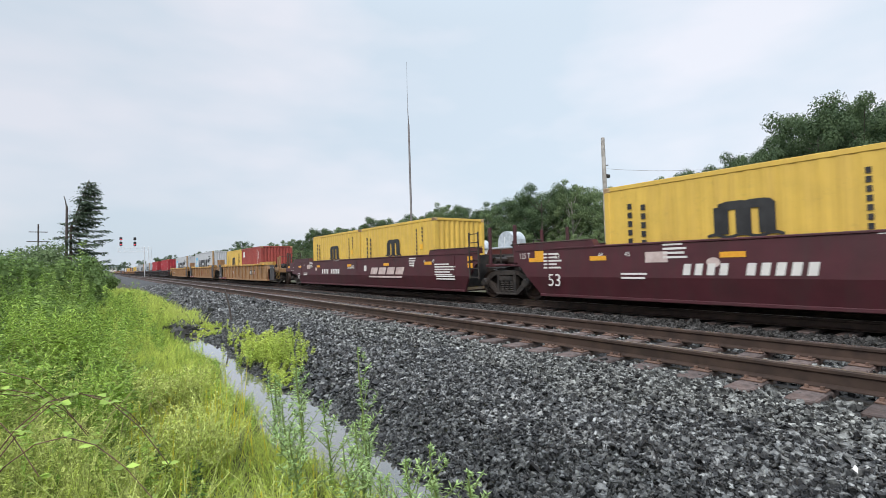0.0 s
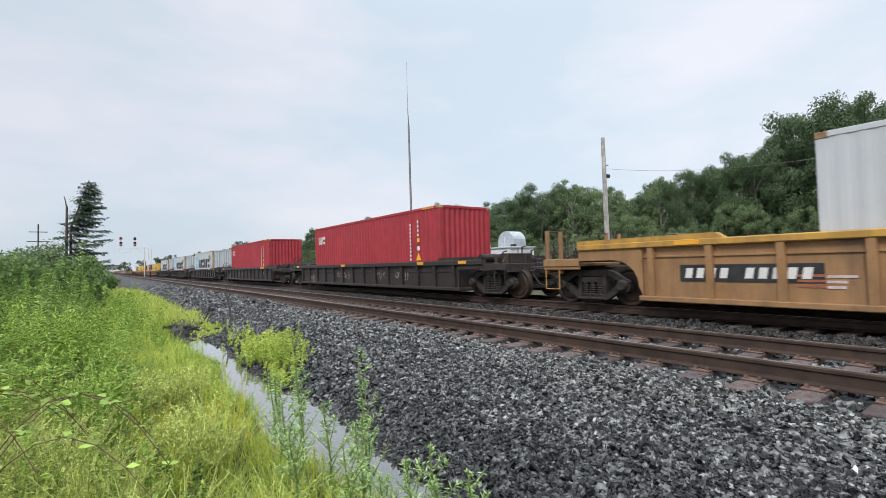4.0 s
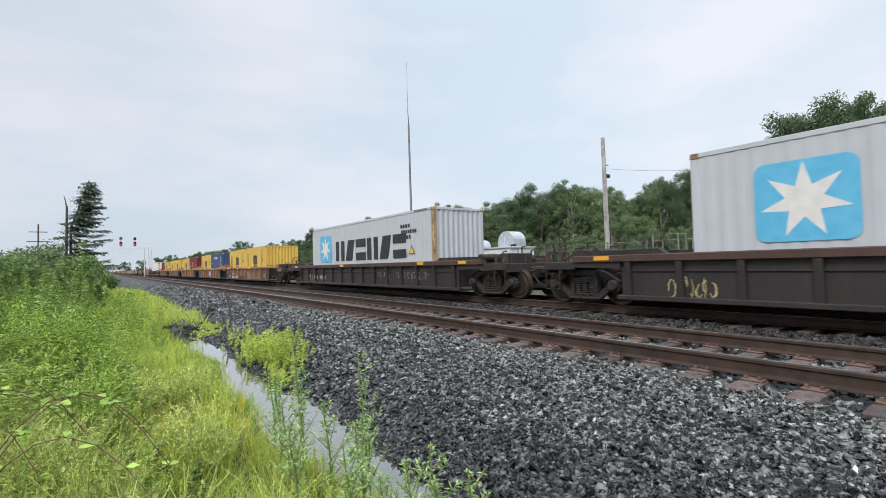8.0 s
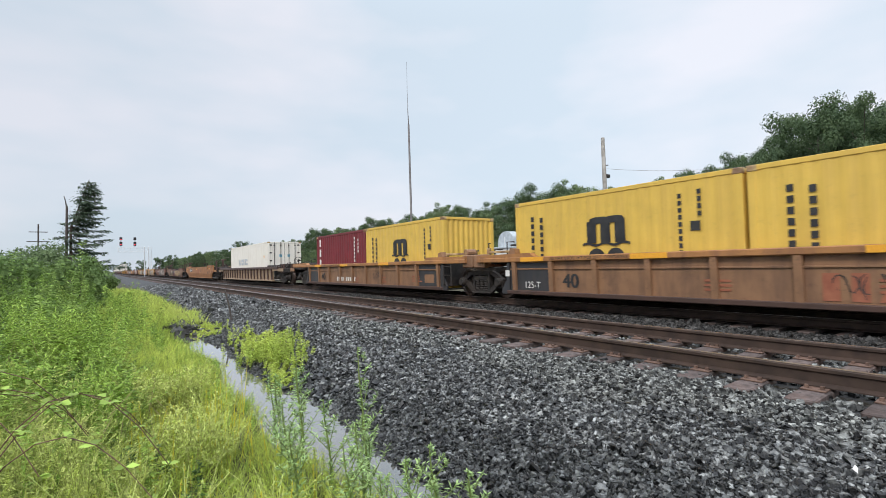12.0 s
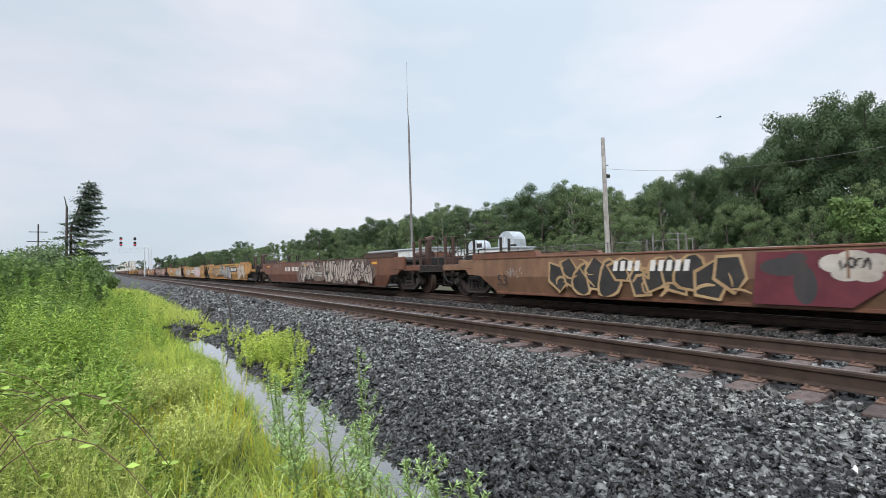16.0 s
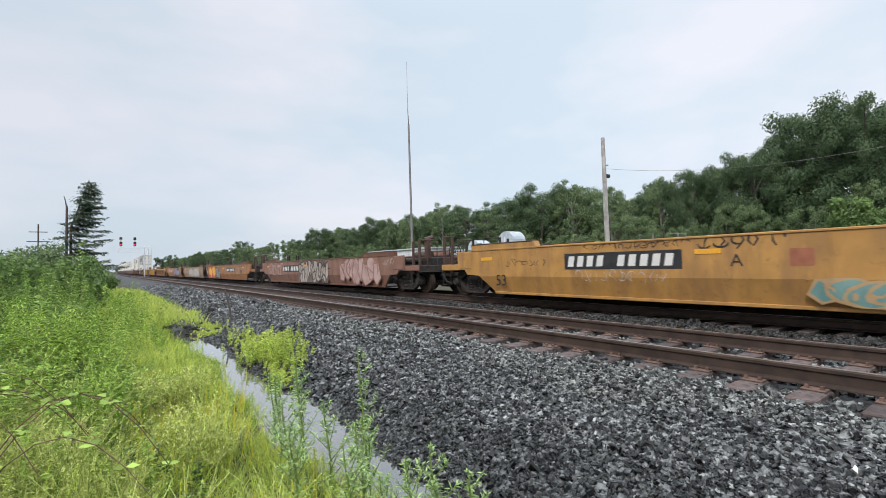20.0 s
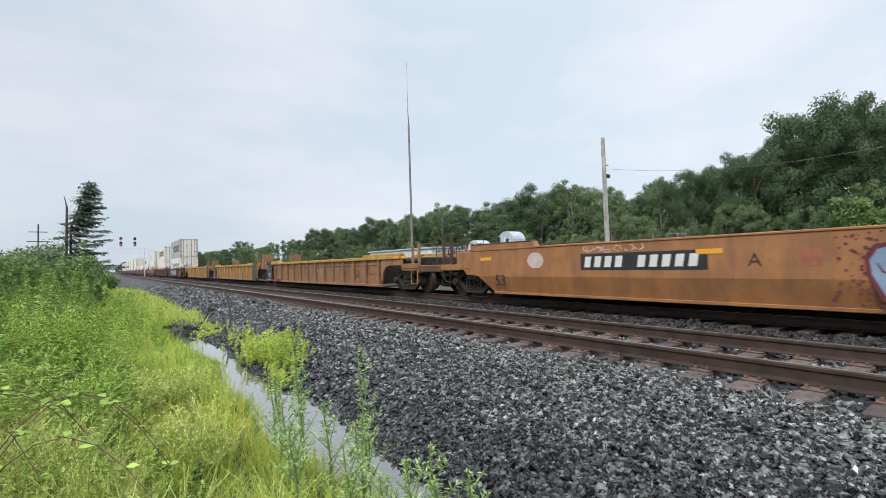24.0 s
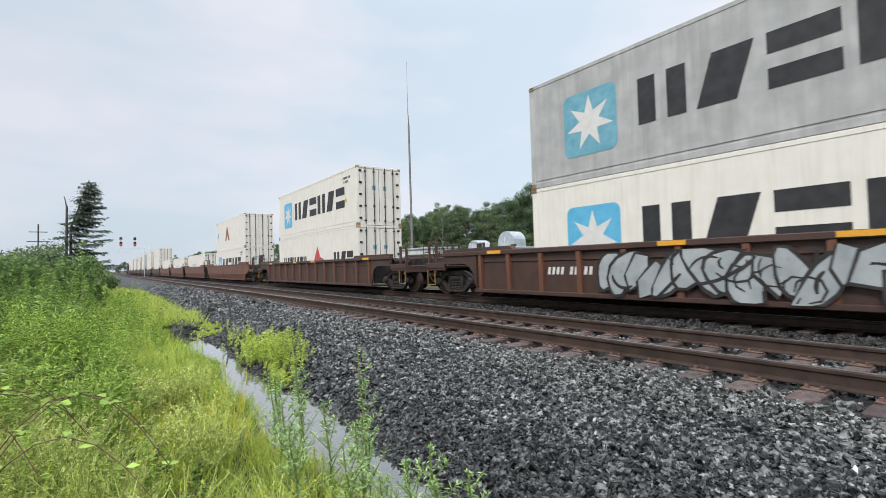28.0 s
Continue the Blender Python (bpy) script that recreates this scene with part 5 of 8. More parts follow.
RIBLAB = "dusty tan ribbed well car with yellow top chord"
rows3 = ((31.2, 52.95, "c", "a"), (52.95, 72.3, "a", "a"), (72.3, 95.1, "a", "c"))
for k, (p0, p1, fj, tj) in enumerate(rows3):
    car, yf, yt, uf, ut = well_car("ribbed", p0, p1, fj, tj, M["tan"], M["chord"], RIBLAB)
    pc = (p0 + p1) / 2
    ribbed_marks(car, pc, p0, p1, True, tj == "a", 20 + k)
    reflectors(car, pc, (p0 + 4.2, pc, p1 - 4.6), 1.4, -1.522, 0.5, 0.08)
    if k == 1:
        word_blocks(car, 62.6 - pc, 0.62, 0.36, 0.48, RIB - 0.005, M["rust_ink"], 0.06, 3)
    if k == 0:
        plate_marks(car, pc, 40.0, 38.3, 0.74, 0.2, RIB, M["ink"])
    if k == 2:
        plate_marks(car, pc, 90.6, 88.4, 0.72, 0.2, RIB, M["ink"])
        scrawl(car, 80.8 - pc, 0.7, 0.5, 0.35, RIB - 0.005, M["rust_ink"], 91)
pair20(43.25, 2.86, ("rustred", "rust20", "rust-red corrugated container with white markings"), ("yellow", "arch_dark2", YEL))
GREY = "pale grey corrugated container with a blue star emblem"
for p in (62.7, 82.3):
    container(0, C40, C40H, 3.21, p, M["grey"], "grey_star", GREY)

# black single well cars with forty-foot containers
REDL = "red corrugated forty-foot container, dusty"
for k, (p0, p1, mid) in enumerate(((95.1, 116.3, 105.5), (116.3, 137.63, 126.9), (137.63, 159.3, 148.5), (159.3, 180.9, 170.2), (180.9, 202.4, 191.7))):
    car, yf, yt, uf, ut = well_car("low", p0, p1, "c", "c", M["cnblack"], M["darkbrown"] if k > 2 else M["cnblack"], "black-brown low well car, sooty and chalk-marked", pitch=1.2)
    pc = (p0 + p1) / 2
    reflectors(car, pc, (p0 + 2.7, p0 + 5.2, pc + 1.5, p1 - 2.6) if k != 1 else (p0 + 5.0, p0 + 5.5, p1 - 2.6), 1.12, -1.522, 0.42, 0.1)
    scrawl(car, yt - 1.1, 0.3, 0.95, 0.4, RIB - 0.005, M["straw"] if k > 2 else M["dull_ink"], 280 + k, 12, 0.025)
    if k == 4:
        plate_marks(car, pc, 197.22, 195.45, 0.46, 0.21, RIB, mat=M["dull_ink"])
    rnd = random.Random(k)
    for q in range(4):
        scrawl(car, rnd.uniform(-6, 4), 0.55, 1.0, 0.35, RIB - 0.005, M["pale_ink"], 300 + 10 * k + q, 8, 0.012)
    if k < 2:
        container(0, C40, C40H, 3.29, mid, M["red"], "red40", REDL)
    else:
        container(0, C40, C40H, 3.27, mid, M["grey"], "grey_star", GREY)

# five hinged short units
Y2 = ("yellow", "arch_dark2", YEL)
DR = ("darkred", "arch_pale", "dark red corrugated container with a tan emblem")
NAVY = ("blue", "navy20", "navy blue corrugated container with white blocks")
for k, (p0, p1, fj, tj, mid, front, rear) in enumerate(((202.4, 221.3, "c", "a", 213.5, Y2, Y2), (221.3, 237.15, "a", "a", 229.1, NAVY, Y2), (237.15, 252.9, "a", "a", 245.15, DR, Y2),
                                                        (252.9, 268.97, "a", "a", 261.1, Y2, Y2), (268.97, 287.8, "a", "c", 276.9, Y2, ("darkred", "dark_tall", "dark red corrugated container with tall white blocks")))):
    car, yf, yt, uf, ut = well_car("short", p0, p1, fj, tj, M["rosetan"], M["chord_rust"], "short rose-tan well car unit with orange chord, grimy", pitch=1.48)
    pc = (p0 + p1) / 2
    rnd = random.Random(40 + k)
    # charcoal panels at both ends of the side, the tail one numbered
    tag_panel(car, pc, pc + yt, pc + yt - 1.5, 0.33, 1.1, -1.398)
    tag_panel(car, pc, pc + yf + 1.5, pc + yf, 0.33, 1.1, -1.398)
    part("rust_patch", Geo().flat(rounded(yf + 0.5, yf + 1.12, 0.45, 0.76, 0.03), RIB - 0.004), M["rosetan"], car)
    if tj == "a":
        lettering("125-T", 0.26, yt - 0.55, 0.40, RIB - 0.006, M["white_ink"], car, stretch=0.95)
        part("white_square", Geo().box(-1.475, -1.46, yt - 0.02, yt + 0.14, 0.72, 0.90), M["white_ink"], car)
    for d in (0.0, 0.018, 0.036):
        lettering("40", 0.50, (yt - 1.9 if k else 213.0 - pc) - d, 0.45, RIB - 0.004 - d * 0.02, M["ink"], car)
    lettering("LBS. MAX. GROSS WT. FOR 20 FT. CONTAINER", 0.105, mid - pc + 4.6, 1.165, -1.524, M["ink"], car, stretch=1.05)
    for y in (4.8, 1.4, -2.6):
        part("amber_strip", Geo().box(-1.523, -1.519, mid - pc + y, mid - pc + y + 0.85, 1.14, 1.26), M["reflector"], car)
    for q in range(3):
        y = yf + 1.8 + q * 2.6 + rnd.uniform(0, 0.5)
        small_print(car, pc, y + pc, rnd.uniform(0.55, 0.75), RIB - 0.004, rnd.uniform(0.5, 0.9), 3, M["rust_ink"], seed=k * 7 + q)
    scrawl(car, yf + 5.2, 0.45, 1.0, 0.42, RIB - 0.005, M["g_white"] if k == 0 else M["g_black"], 140 + k, 10, 0.02)
    if k == 0:
        part("paint_patch", Geo().flat(rounded(213.2 - pc, 218.1 - pc, 0.33, 0.58, 0.02), RIB - 0.003), M["charcoal"], car)
        plate_marks(car, pc, 217.7, 215.0, 0.35, 0.19, RIB - 0.004)
        scrawl(car, 217.8 - pc, 0.62, 0.9, 0.22, RIB - 0.006, M["g_mint"], 6, 14, 0.03)
        scrawl(car, 212.2 - pc, 0.42, 0.9, 0.45, RIB - 0.005, M["g_white"], 141, 12, 0.03)
    if k == 1:
        graffiti(car, 229.6 - pc, 228.1 - pc, 0.35, 1.0, RIB - 0.002, M["g_mint"], M["g_mint"], 2, 5)
        word_blocks(car, 228.2 - pc, 0.45, 0.55, 0.48, RIB - 0.005, M["rust_ink"], 0.1, 3)
    if k == 2:
        part("paint_patch", Geo().flat(rounded(241.95 - pc, 244.9 - pc, 0.34, 1.08, 0.03), RIB - 0.001), M["tan_bright"], car, "newer yellow-tan paint")
        word_blocks(car, 243.85 - pc, 0.4, 0.46, 0.42, RIB - 0.005, M["rust_ink"], 0.1, 3)
    if k == 3:
        word_blocks(car, 259.94 - pc, 0.36, 0.6, 0.46, RIB - 0.005, M["rust_ink"], 0.1, 3)
    if k == 4:
        plate_marks(car, pc, 279.8, 277.6, 0.42, 0.2, RIB)
    pair20(mid, 2.84, front, rear)

car, *_ = well_car("low", 287.8, 310.2, "c", "c", M["greytan"], M["darkbrown"], "grey-brown ribbed well car, rusty", pitch=0.95, post_paint=M["darkbrown"])
container(0, C40, C40H, 3.1, 298.7, M["white"], "plain_white", "white refrigerated container with grey blocks", front="door")

# empty smooth-sided cars
EMPTY = (
    (310.2, 333.6, "c", "c", "orange", "orange", "empty orange-tan smooth-sided well car, stained"),
    (333.6, 357.15, "c", "c", "dustbrown", "brown", "empty brown well car covered with dark graffiti"),
    (357.15, 380.55, "c", "c", "brown", "darkbrown", "empty brown well car with pale graffiti"),
    (380.55, 402.07, "c", "a", "tan_bright", "tan_bright", "empty yellow-tan well car with silver graffiti"),
    (402.07, 421.6, "a", "a", "tan_bright", "tan_bright", "empty yellow-tan well car with white bubble graffiti"),
    (421.6, 443.0, "a", "c", "tan_bright", "tan_bright", "empty yellow-tan well car with teal graffiti"),
    (443.0, 466.4, "c", "c", "pinkbrown", "brown", "empty pink-brown well car with silver graffiti"),
    (466.4, 488.6, "c", "a", "orange", "brown", "empty tan well car with red and grey graffiti"),
    (488.6, 507.3, "a", "a", "greytan", "brown", "empty faded grey-tan well car with white graffiti"),
    (507.3, 528.84, "a", "c", "orange", "orange", "empty orange-tan well car with blue graffiti"),
)
cars = []
for k, (p0, p1, fj, tj, paint, chord, label) in enumerate(EMPTY):
    car, yf, yt, uf, ut = well_car("smooth", p0, p1, fj, tj, M[paint], M[chord], label, height={0: 1.47, 1: 1.27, 2: 1.49}.get(k))
    pc = (p0 + p1) / 2
    cars.append((car, pc))
    reflectors(car, pc, () if k == 1 else (p0 + 4.2, pc + 1.0, p1 - 3.2), 1.2, SM, 0.5, 0.1)
    lettering("53", 0.46, p1 - (3.6 if tj == "c" else 1.9) - pc, 0.45, SM - 0.004, M["ink"], car)
    for txt, q in (("45", 5.6), ("48", 4.9), ("53", 3.9)):
        lettering(txt, 0.16, (p0 + q if fj == "c" else p0 + q - 1.6) - pc, 1.32, SM - 0.004, M["ink"], car)
    small_print(car, pc, pc - 1.8, 1.02, SM - 0.004, 1.0, 2, M["ink"], seed=int(p0))
    small_print(car, pc, p0 + 5.2, 0.98, SM - 0.004, 0.8, 4, M["ink"], seed=int(p0) + 1)
    if tj == "a":
        tag_panel(car, pc, p1 - 0.95, p1 - 1.75, 1.06, 1.5, -1.503)
        lettering("125 T", 0.2, p1 - 1.0 - pc, 1.2, -1.519, M["white_ink"], car, stretch=0.8)
        part("white_square", Geo().box(-1.512, -1.5, p1 - 1.75 - pc, p1 - 1.55 - pc, 0.8, 1.0), M["g_white"], car)

car, pc = cars[0]
lettering("53", 0.5, 314.6 - pc, 0.78, SM - 0.004, M["darkbrown"], car)
word_blocks(car, 322.6 - pc, 0.72, 0.5, 0.42, SM - 0.004, M["rust_ink"], 0.08, 3)
plate_marks(car, pc, 328.4, 326.5, 0.98, 0.24, SM, M["ink"])
for a, b in ((326.4, 323.9), (320.6, 318.2), (316.9, 315.2)):
    part("side_bulge", Geo().prism([(a - pc, 1.36), (a - pc, 1.50), (b - pc, 1.50), (b - pc, 1.36), (b + 0.3 - pc, 1.20), (a - 0.3 - pc, 1.20)], -1.545, -1.44), M["orange"], car)
for p in (313.0, 317.0, 319.0, 325.0):
    part("wall_seam", Geo().box(-1.515, -1.5, p - pc - 0.015, p - pc + 0.015, 0.75, 1.45), M["brown"], car)

car, pc = cars[1]
TOP1 = 1.2
graffiti(car, 351.4 - pc, 346.9 - pc, 0.3, TOP1 - 0.03, SM, M["g_black"], M["g_sand"], 6, 11)
part("graffiti_ground", Geo().flat([(346.75 - pc, 0.27), (346.65 - pc, TOP1), (344.2 - pc, TOP1), (345.35 - pc, 0.27)], SM - 0.004), M["g_wine"], car)
g = Geo()
oval(g, 346.25 - pc, 0.93, 0.36, 0.16, SM - 0.006)
oval(g, 345.95 - pc, 0.62, 0.17, 0.33, SM - 0.0065)
oval(g, 346.05 - pc, 1.08, 0.15, 0.09, SM - 0.007)
tagged(part("graffiti_fill", g, M["charcoal"], car), kind="stuff")
g = Geo()
for q, z, ru, rv in ((345.55, 0.98, 0.2, 0.15), (345.3, 1.03, 0.24, 0.16), (345.05, 0.98, 0.2, 0.15), (345.4, 0.82, 0.2, 0.13), (345.15, 0.8, 0.18, 0.12)):
    oval(g, q - pc, z, ru, rv, SM - 0.008)
tagged(part("graffiti_cloud", g, M["g_white"], car), kind="stuff")
scrawl(car, 345.5 - pc, 0.88, 0.45, 0.2, SM - 0.012, M["g_black"], 12, 6, 0.03)
graffiti(car, 344.6 - pc, 338.6 - pc, 0.3, TOP1 - 0.05, SM, M["g_sand"], M["g_black"], 6, 14)
plate_marks(car, pc, 349.6, 347.8, 0.87, 0.23, SM - 0.012, mat=M["white_ink"])
scrawl(car, 353.2 - pc, 0.7, 0.7, 0.25, SM - 0.005, M["g_silver"], 16, 8, 0.02)

car, pc = cars[2]
plate_marks(car, pc, 373.6, 371.0, 0.92, 0.26, SM)
sprayed_ground(car, 371.0 - pc, 361.3 - pc, 0.3, 1.44, SM, M["g_umber"], 20)
graffiti(car, 370.9 - pc, 368.5 - pc, 0.34, 1.2, SM, M["g_bone"], M["g_black"], 6, 21)
graffiti(car, 370.4 - pc, 368.7 - pc, 1.2, 1.44, SM, M["g_bone"], M["g_umber"], 4, 24)
sprayed_rings_and_blocks(car, pc, 368.5, 367.3, SM)
graffiti(car, 367.2 - pc, 361.6 - pc, 0.36, 1.42, SM, M["g_bone"], M["g_black"], 11, 22)
scrawl(car, 376.0 - pc, 1.2, 1.6, 0.2, SM - 0.005, M["g_silver"], 23)

car, pc = cars[3]
for a, b in ((393.4, 391.4), (390.4, 387.0)):
    part("top_cover", Geo().prism([(a - pc, 1.51), (a - 0.08 - pc, 1.62), (b + 0.08 - pc, 1.62), (b - pc, 1.51)], -1.54, -1.32), M["chord"], car, "raised yellow cover on the top rail")
graffiti(car, 398.6 - pc, 394.3 - pc, 0.42, 1.3, SM, M["g_sand"], M["g_black"], 6, 31)
graffiti(car, 394.1 - pc, 389.5 - pc, 0.3, 1.5, SM, M["g_silver"], M["g_black"], 4, 32)
plate_marks(car, pc, 389.3, 387.2, 0.98, 0.26, SM - 0.02, M["ink"])
graffiti(car, 386.6 - pc, 384.3 - pc, 0.3, 1.45, SM, M["g_white"], M["tan"], 3, 33)

car, pc = cars[4]
bubbles(car, 418.0 - pc, 414.4 - pc, 0.38, 1.38, SM, M["g_white"], M["g_black"], 5, 41)
part("name_plate", Geo().flat([(413.4 - pc, 0.68), (410.6 - pc, 0.68), (410.6 - pc, 1.24), (413.4 - pc, 1.24)], SM - 0.003), M["ink"], car)
word_blocks(car, 413.1 - pc, 0.75, 0.7, 0.42, SM - 0.006, M["white_ink"], 0.12, 3)
sprayed_ground(car, 410.3 - pc, 406.2 - pc, 0.34, 1.5, SM, M["g_haze"], 42)
bubbles(car, 410.0 - pc, 406.4 - pc, 0.4, 1.42, SM - 0.005, M["g_rose"], M["g_haze"], 4, 44, 0.2, M["orange"])
scrawl(car, 405.6 - pc, 1.15, 1.7, 0.22, SM - 0.005, M["g_black"], 43, 14)

car, pc = cars[5]
plate_marks(car, pc, 436.7, 433.9, 0.98, 0.26, SM, M["ink"])
lettering("A", 0.34, 432.9 - pc, 0.95, SM - 0.004, M["ink"], car)
part("marking", Geo().flat(rounded(431.6 - pc, 431.95 - pc, 0.95, 1.25, 0.02), SM - 0.004), M["rust_ink"], car)
scrawl(car, 436.2 - pc, 1.38, 2.6, 0.14, SM - 0.005, M["g_black"], 51, 24, 0.016)
scrawl(car, 433.5 - pc, 1.3, 1.5, 0.26, SM - 0.005, M["g_black"], 52, 9, 0.035)
scrawl(car, 436.5 - pc, 0.62, 2.4, 0.28, SM - 0.005, M["g_white"], 53, 16, 0.014)
scrawl(car, 439.0 - pc, 1.0, 1.6, 0.2, SM - 0.005, M["g_black"], 54, 12, 0.014)
graffiti(car, 431.6 - pc, 430.0 - pc, 0.3, 0.72, SM, M["g_teal"], M["g_sand"], 3, 55)
graffiti(car, 429.0 - pc, 423.4 - pc, 0.28, 1.46, SM, M["g_white"], M["g_teal"], 6, 56, M["g_red"], 0.5)

car, pc = cars[6]
plate_marks(car, pc, 459.8, 456.8, 0.95, 0.26, SM, M["ink"])
graffiti(car, 463.0 - pc, 459.9 - pc, 0.7, 1.45, SM, M["pinkbrown"], M["g_pink"], 4, 61)
graffiti(car, 456.6 - pc, 452.3 - pc, 0.3, 1.48, SM, M["g_bone"], M["g_black"], 7, 62, M["g_umber"], 0.3)
graffiti(car, 450.7 - pc, 446.7 - pc, 0.26, 1.46, SM, M["g_pink"], M["pinkbrown"], 4, 63, None, 0.1)
scrawl(car, 446.4 - pc, 1.15, 1.2, 0.25, SM - 0.005, M["g_white"], 64)

car, pc = cars[7]
plate_marks(car, pc, 477.0, 473.8, 0.95, 0.24, SM, M["ink"])
graffiti(car, 485.8 - pc, 482.6 - pc, 0.3, 1.45, SM, M["amber"], M["g_red"], 4, 71, M["g_red"])
graffiti(car, 482.4 - pc, 480.2 - pc, 0.3, 1.45, SM, M["g_silver"], M["g_black"], 3, 72)
scrawl(car, 473.2 - pc, 0.8, 1.2, 0.5, SM - 0.005, M["g_white"], 73, 12)
scrawl(car, 471.4 - pc, 0.9, 1.6, 0.4, SM - 0.005, M["g_silver"], 74, 12)
scrawl(car, 479.5 - pc, 1.2, 2.2, 0.2, SM - 0.005, M["g_silver"], 75, 16)

car, pc = cars[8]
graffiti(car, 500.5 - pc, 492.5 - pc, 0.35, 1.35, SM, M["g_white"], M["g_silver"], 8, 81, M["greytan"])
car, pc = cars[9]
plate_marks(car, pc, 522.0, 519.2, 0.96, 0.26, SM, M["ink"])
lettering("A", 0.34, 518.4 - pc, 0.95, SM - 0.004, M["ink"], car)
scrawl(car, 522.0 - pc, 1.32, 1.6, 0.16, SM - 0.005, M["pale_ink"], 92, 10)
part("marking", Geo().flat(rounded(523.3 - pc, 523.9 - pc, 0.95, 1.38, 0.25), SM - 0.004), M["pale_ink"], car)
part("marking", Geo().flat(rounded(517.3 - pc, 517.6 - pc, 0.95, 1.25, 0.02), SM - 0.004), M["rust_ink"], car)
graffiti(car, 516.6 - pc, 511.2 - pc, 0.3, 1.46, SM, M["g_blue"], M["g_wine"], 6, 93, M["g_wine"], 0.4)

# ribbed cars, empty, then the double stacks
for k, (p0, p1, fj, tj) in enumerate(((528.84, 550.75, "c", "a"), (550.75, 570.8, "a", "a"), (570.8, 591.65, "a", "c"))):
    car, yf, yt, uf, ut = well_car("ribbed", p0, p1, fj, tj, M["ochre"], M["chord"], "empty dusty tan ribbed well car, yellow chord", post_paint=M["chord"] if k else None)
    pc = (p0 + p1) / 2
    ribbed_marks(car, pc, p0, p1, fj == "a", tj == "a", 60 + k)
    reflectors(car, pc, (p0 + 1.6, p0 + 2.2), 1.4, -1.522, 0.4, 0.08)
    if fj == "c":
        lettering("53", 0.5, p0 + 6.3 - pc, 0.6, RIB - 0.004, M["ink"], car)
        for q, z in ((4.3, 0.55), (4.3, 0.75), (4.7, 0.42)):
            part("rust_patch", Geo().flat(rounded(p0 + q - pc, p0 + q + 0.45 - pc, z, z + 0.13, 0.02), RIB - 0.004), M["orange"], car)
    if k == 0:
        scrawl(car, 540.0 - pc, 0.6, 1.0, 0.5, RIB - 0.005, M["g_white"], 66, 14)
    if k == 1:
        scrawl(car, 561.3 - pc, 0.65, 0.8, 0.3, RIB - 0.005, M["g_white"], 67, 10, 0.014)
        scrawl(car, 560.2 - pc, 0.65, 0.6, 0.3, RIB - 0.005, M["g_white"], 68, 8, 0.014)
    if k == 2:
        plate_marks(car, pc, 585.9, 584.3, 0.85, 0.2, RIB, M["ink"])
STACK = "white refrigerated container with a blue star emblem"
for k, (p0, p1, mid) in enumerate(((591.65, 615.55, 603.6), (615.55, 638.6, 627.0))):
    car, yf, yt, uf, ut = well_car("ribbed", p0, p1, "c", "c", M["darkbrown"], M["darkbrown"], "dark brown ribbed well car with graffiti and rust", post_paint=M["brown"])
    pc = (p0 + p1) / 2
    reflectors(car, pc, (p0 + 4.0, pc - 1.0, pc + 2.0, p1 - 4.5), 1.4, -1.522, 0.6, 0.1)
    lettering("53", 0.36, p0 + 5.6 - pc, 0.75, RIB - 0.004, M["ink"], car)
    if k == 0:
        plate_marks(car, pc, 609.05, 607.6, 0.78, 0.2, RIB)
        graffiti(car, 607.3 - pc, 600.8 - pc, 0.30, 1.28, -1.51, M["g_lilac"], M["g_black"], 9, 77, None, 0.6)
        scrawl(car, 600.4 - pc, 0.7, 0.8, 0.4, RIB - 0.005, M["g_white"], 78)
        scrawl(car, 599.0 - pc, 0.75, 1.3, 0.3, RIB - 0.005, M["white_ink"], 79, 10, 0.04)
        for p in (596.8, 596.0):
            part("notice", Geo().flat(rounded(p - 0.25 - pc, p + 0.25 - pc, 0.55, 0.95, 0.02), -1.47), M["g_sand"], car)
    if k == 0:
        container(0, C40, C40H, 6.07, mid, M["reefer_grey"], "reefer_top", "soiled grey-white refrigerated container with a blue star emblem", front="door")
        container(0, C40, C40H, 3.165, mid, M["white"], "reefer", STACK, front="door")
    else:
        container(0, C40, C40H, 6.0, mid, M["white"], "reefer", STACK, front="door")
        container(0, C40, C40H, 3.095, mid, M["white"], "reefer_sign", "white refrigerated container with a red sail emblem", front="door")
car, *_ = well_car("smooth", 638.6, 659.6, "c", "a", M["brown"], M["brown"], "brown smooth-sided well car")
container(0, C40, C40H, 5.95, 648.9, M["white"], "reefer_mark", "white refrigerated container with a dark emblem", front="door")
container(0, C40, C40H, 3.05, 648.9, M["white"], "reefer", STACK, front="door")
FARW = "white refrigerated container, far down the train"
p0 = 659.6
for k in range(3):
    well_car("smooth", p0, p0 + 17.5, "a", "a", M["brown"], M["brown"], "brown smooth-sided well car", fine=False)
    container(0, C40, C40H, 3.1, p0 + 8.75, M["white"], "plain_white", FARW, front="door", fine=False)
    p0 += 17.5
for k in range(7):
    well_car("smooth", p0, p0 + 21.0, "a" if k == 0 else "c", "c", M["darkbrown"], M["darkbrown"], "dark brown well car far down the train", fine=False)
    container(0, C40, C40H, 3.1, p0 + 10.5, M["white"], "plain_white", FARW, front="door", fine=False)
    container(0, C40, C40H, 6.0, p0 + 10.5, M["white"], "plain_white", FARW, front="door", fine=False)
    p0 += 21.0


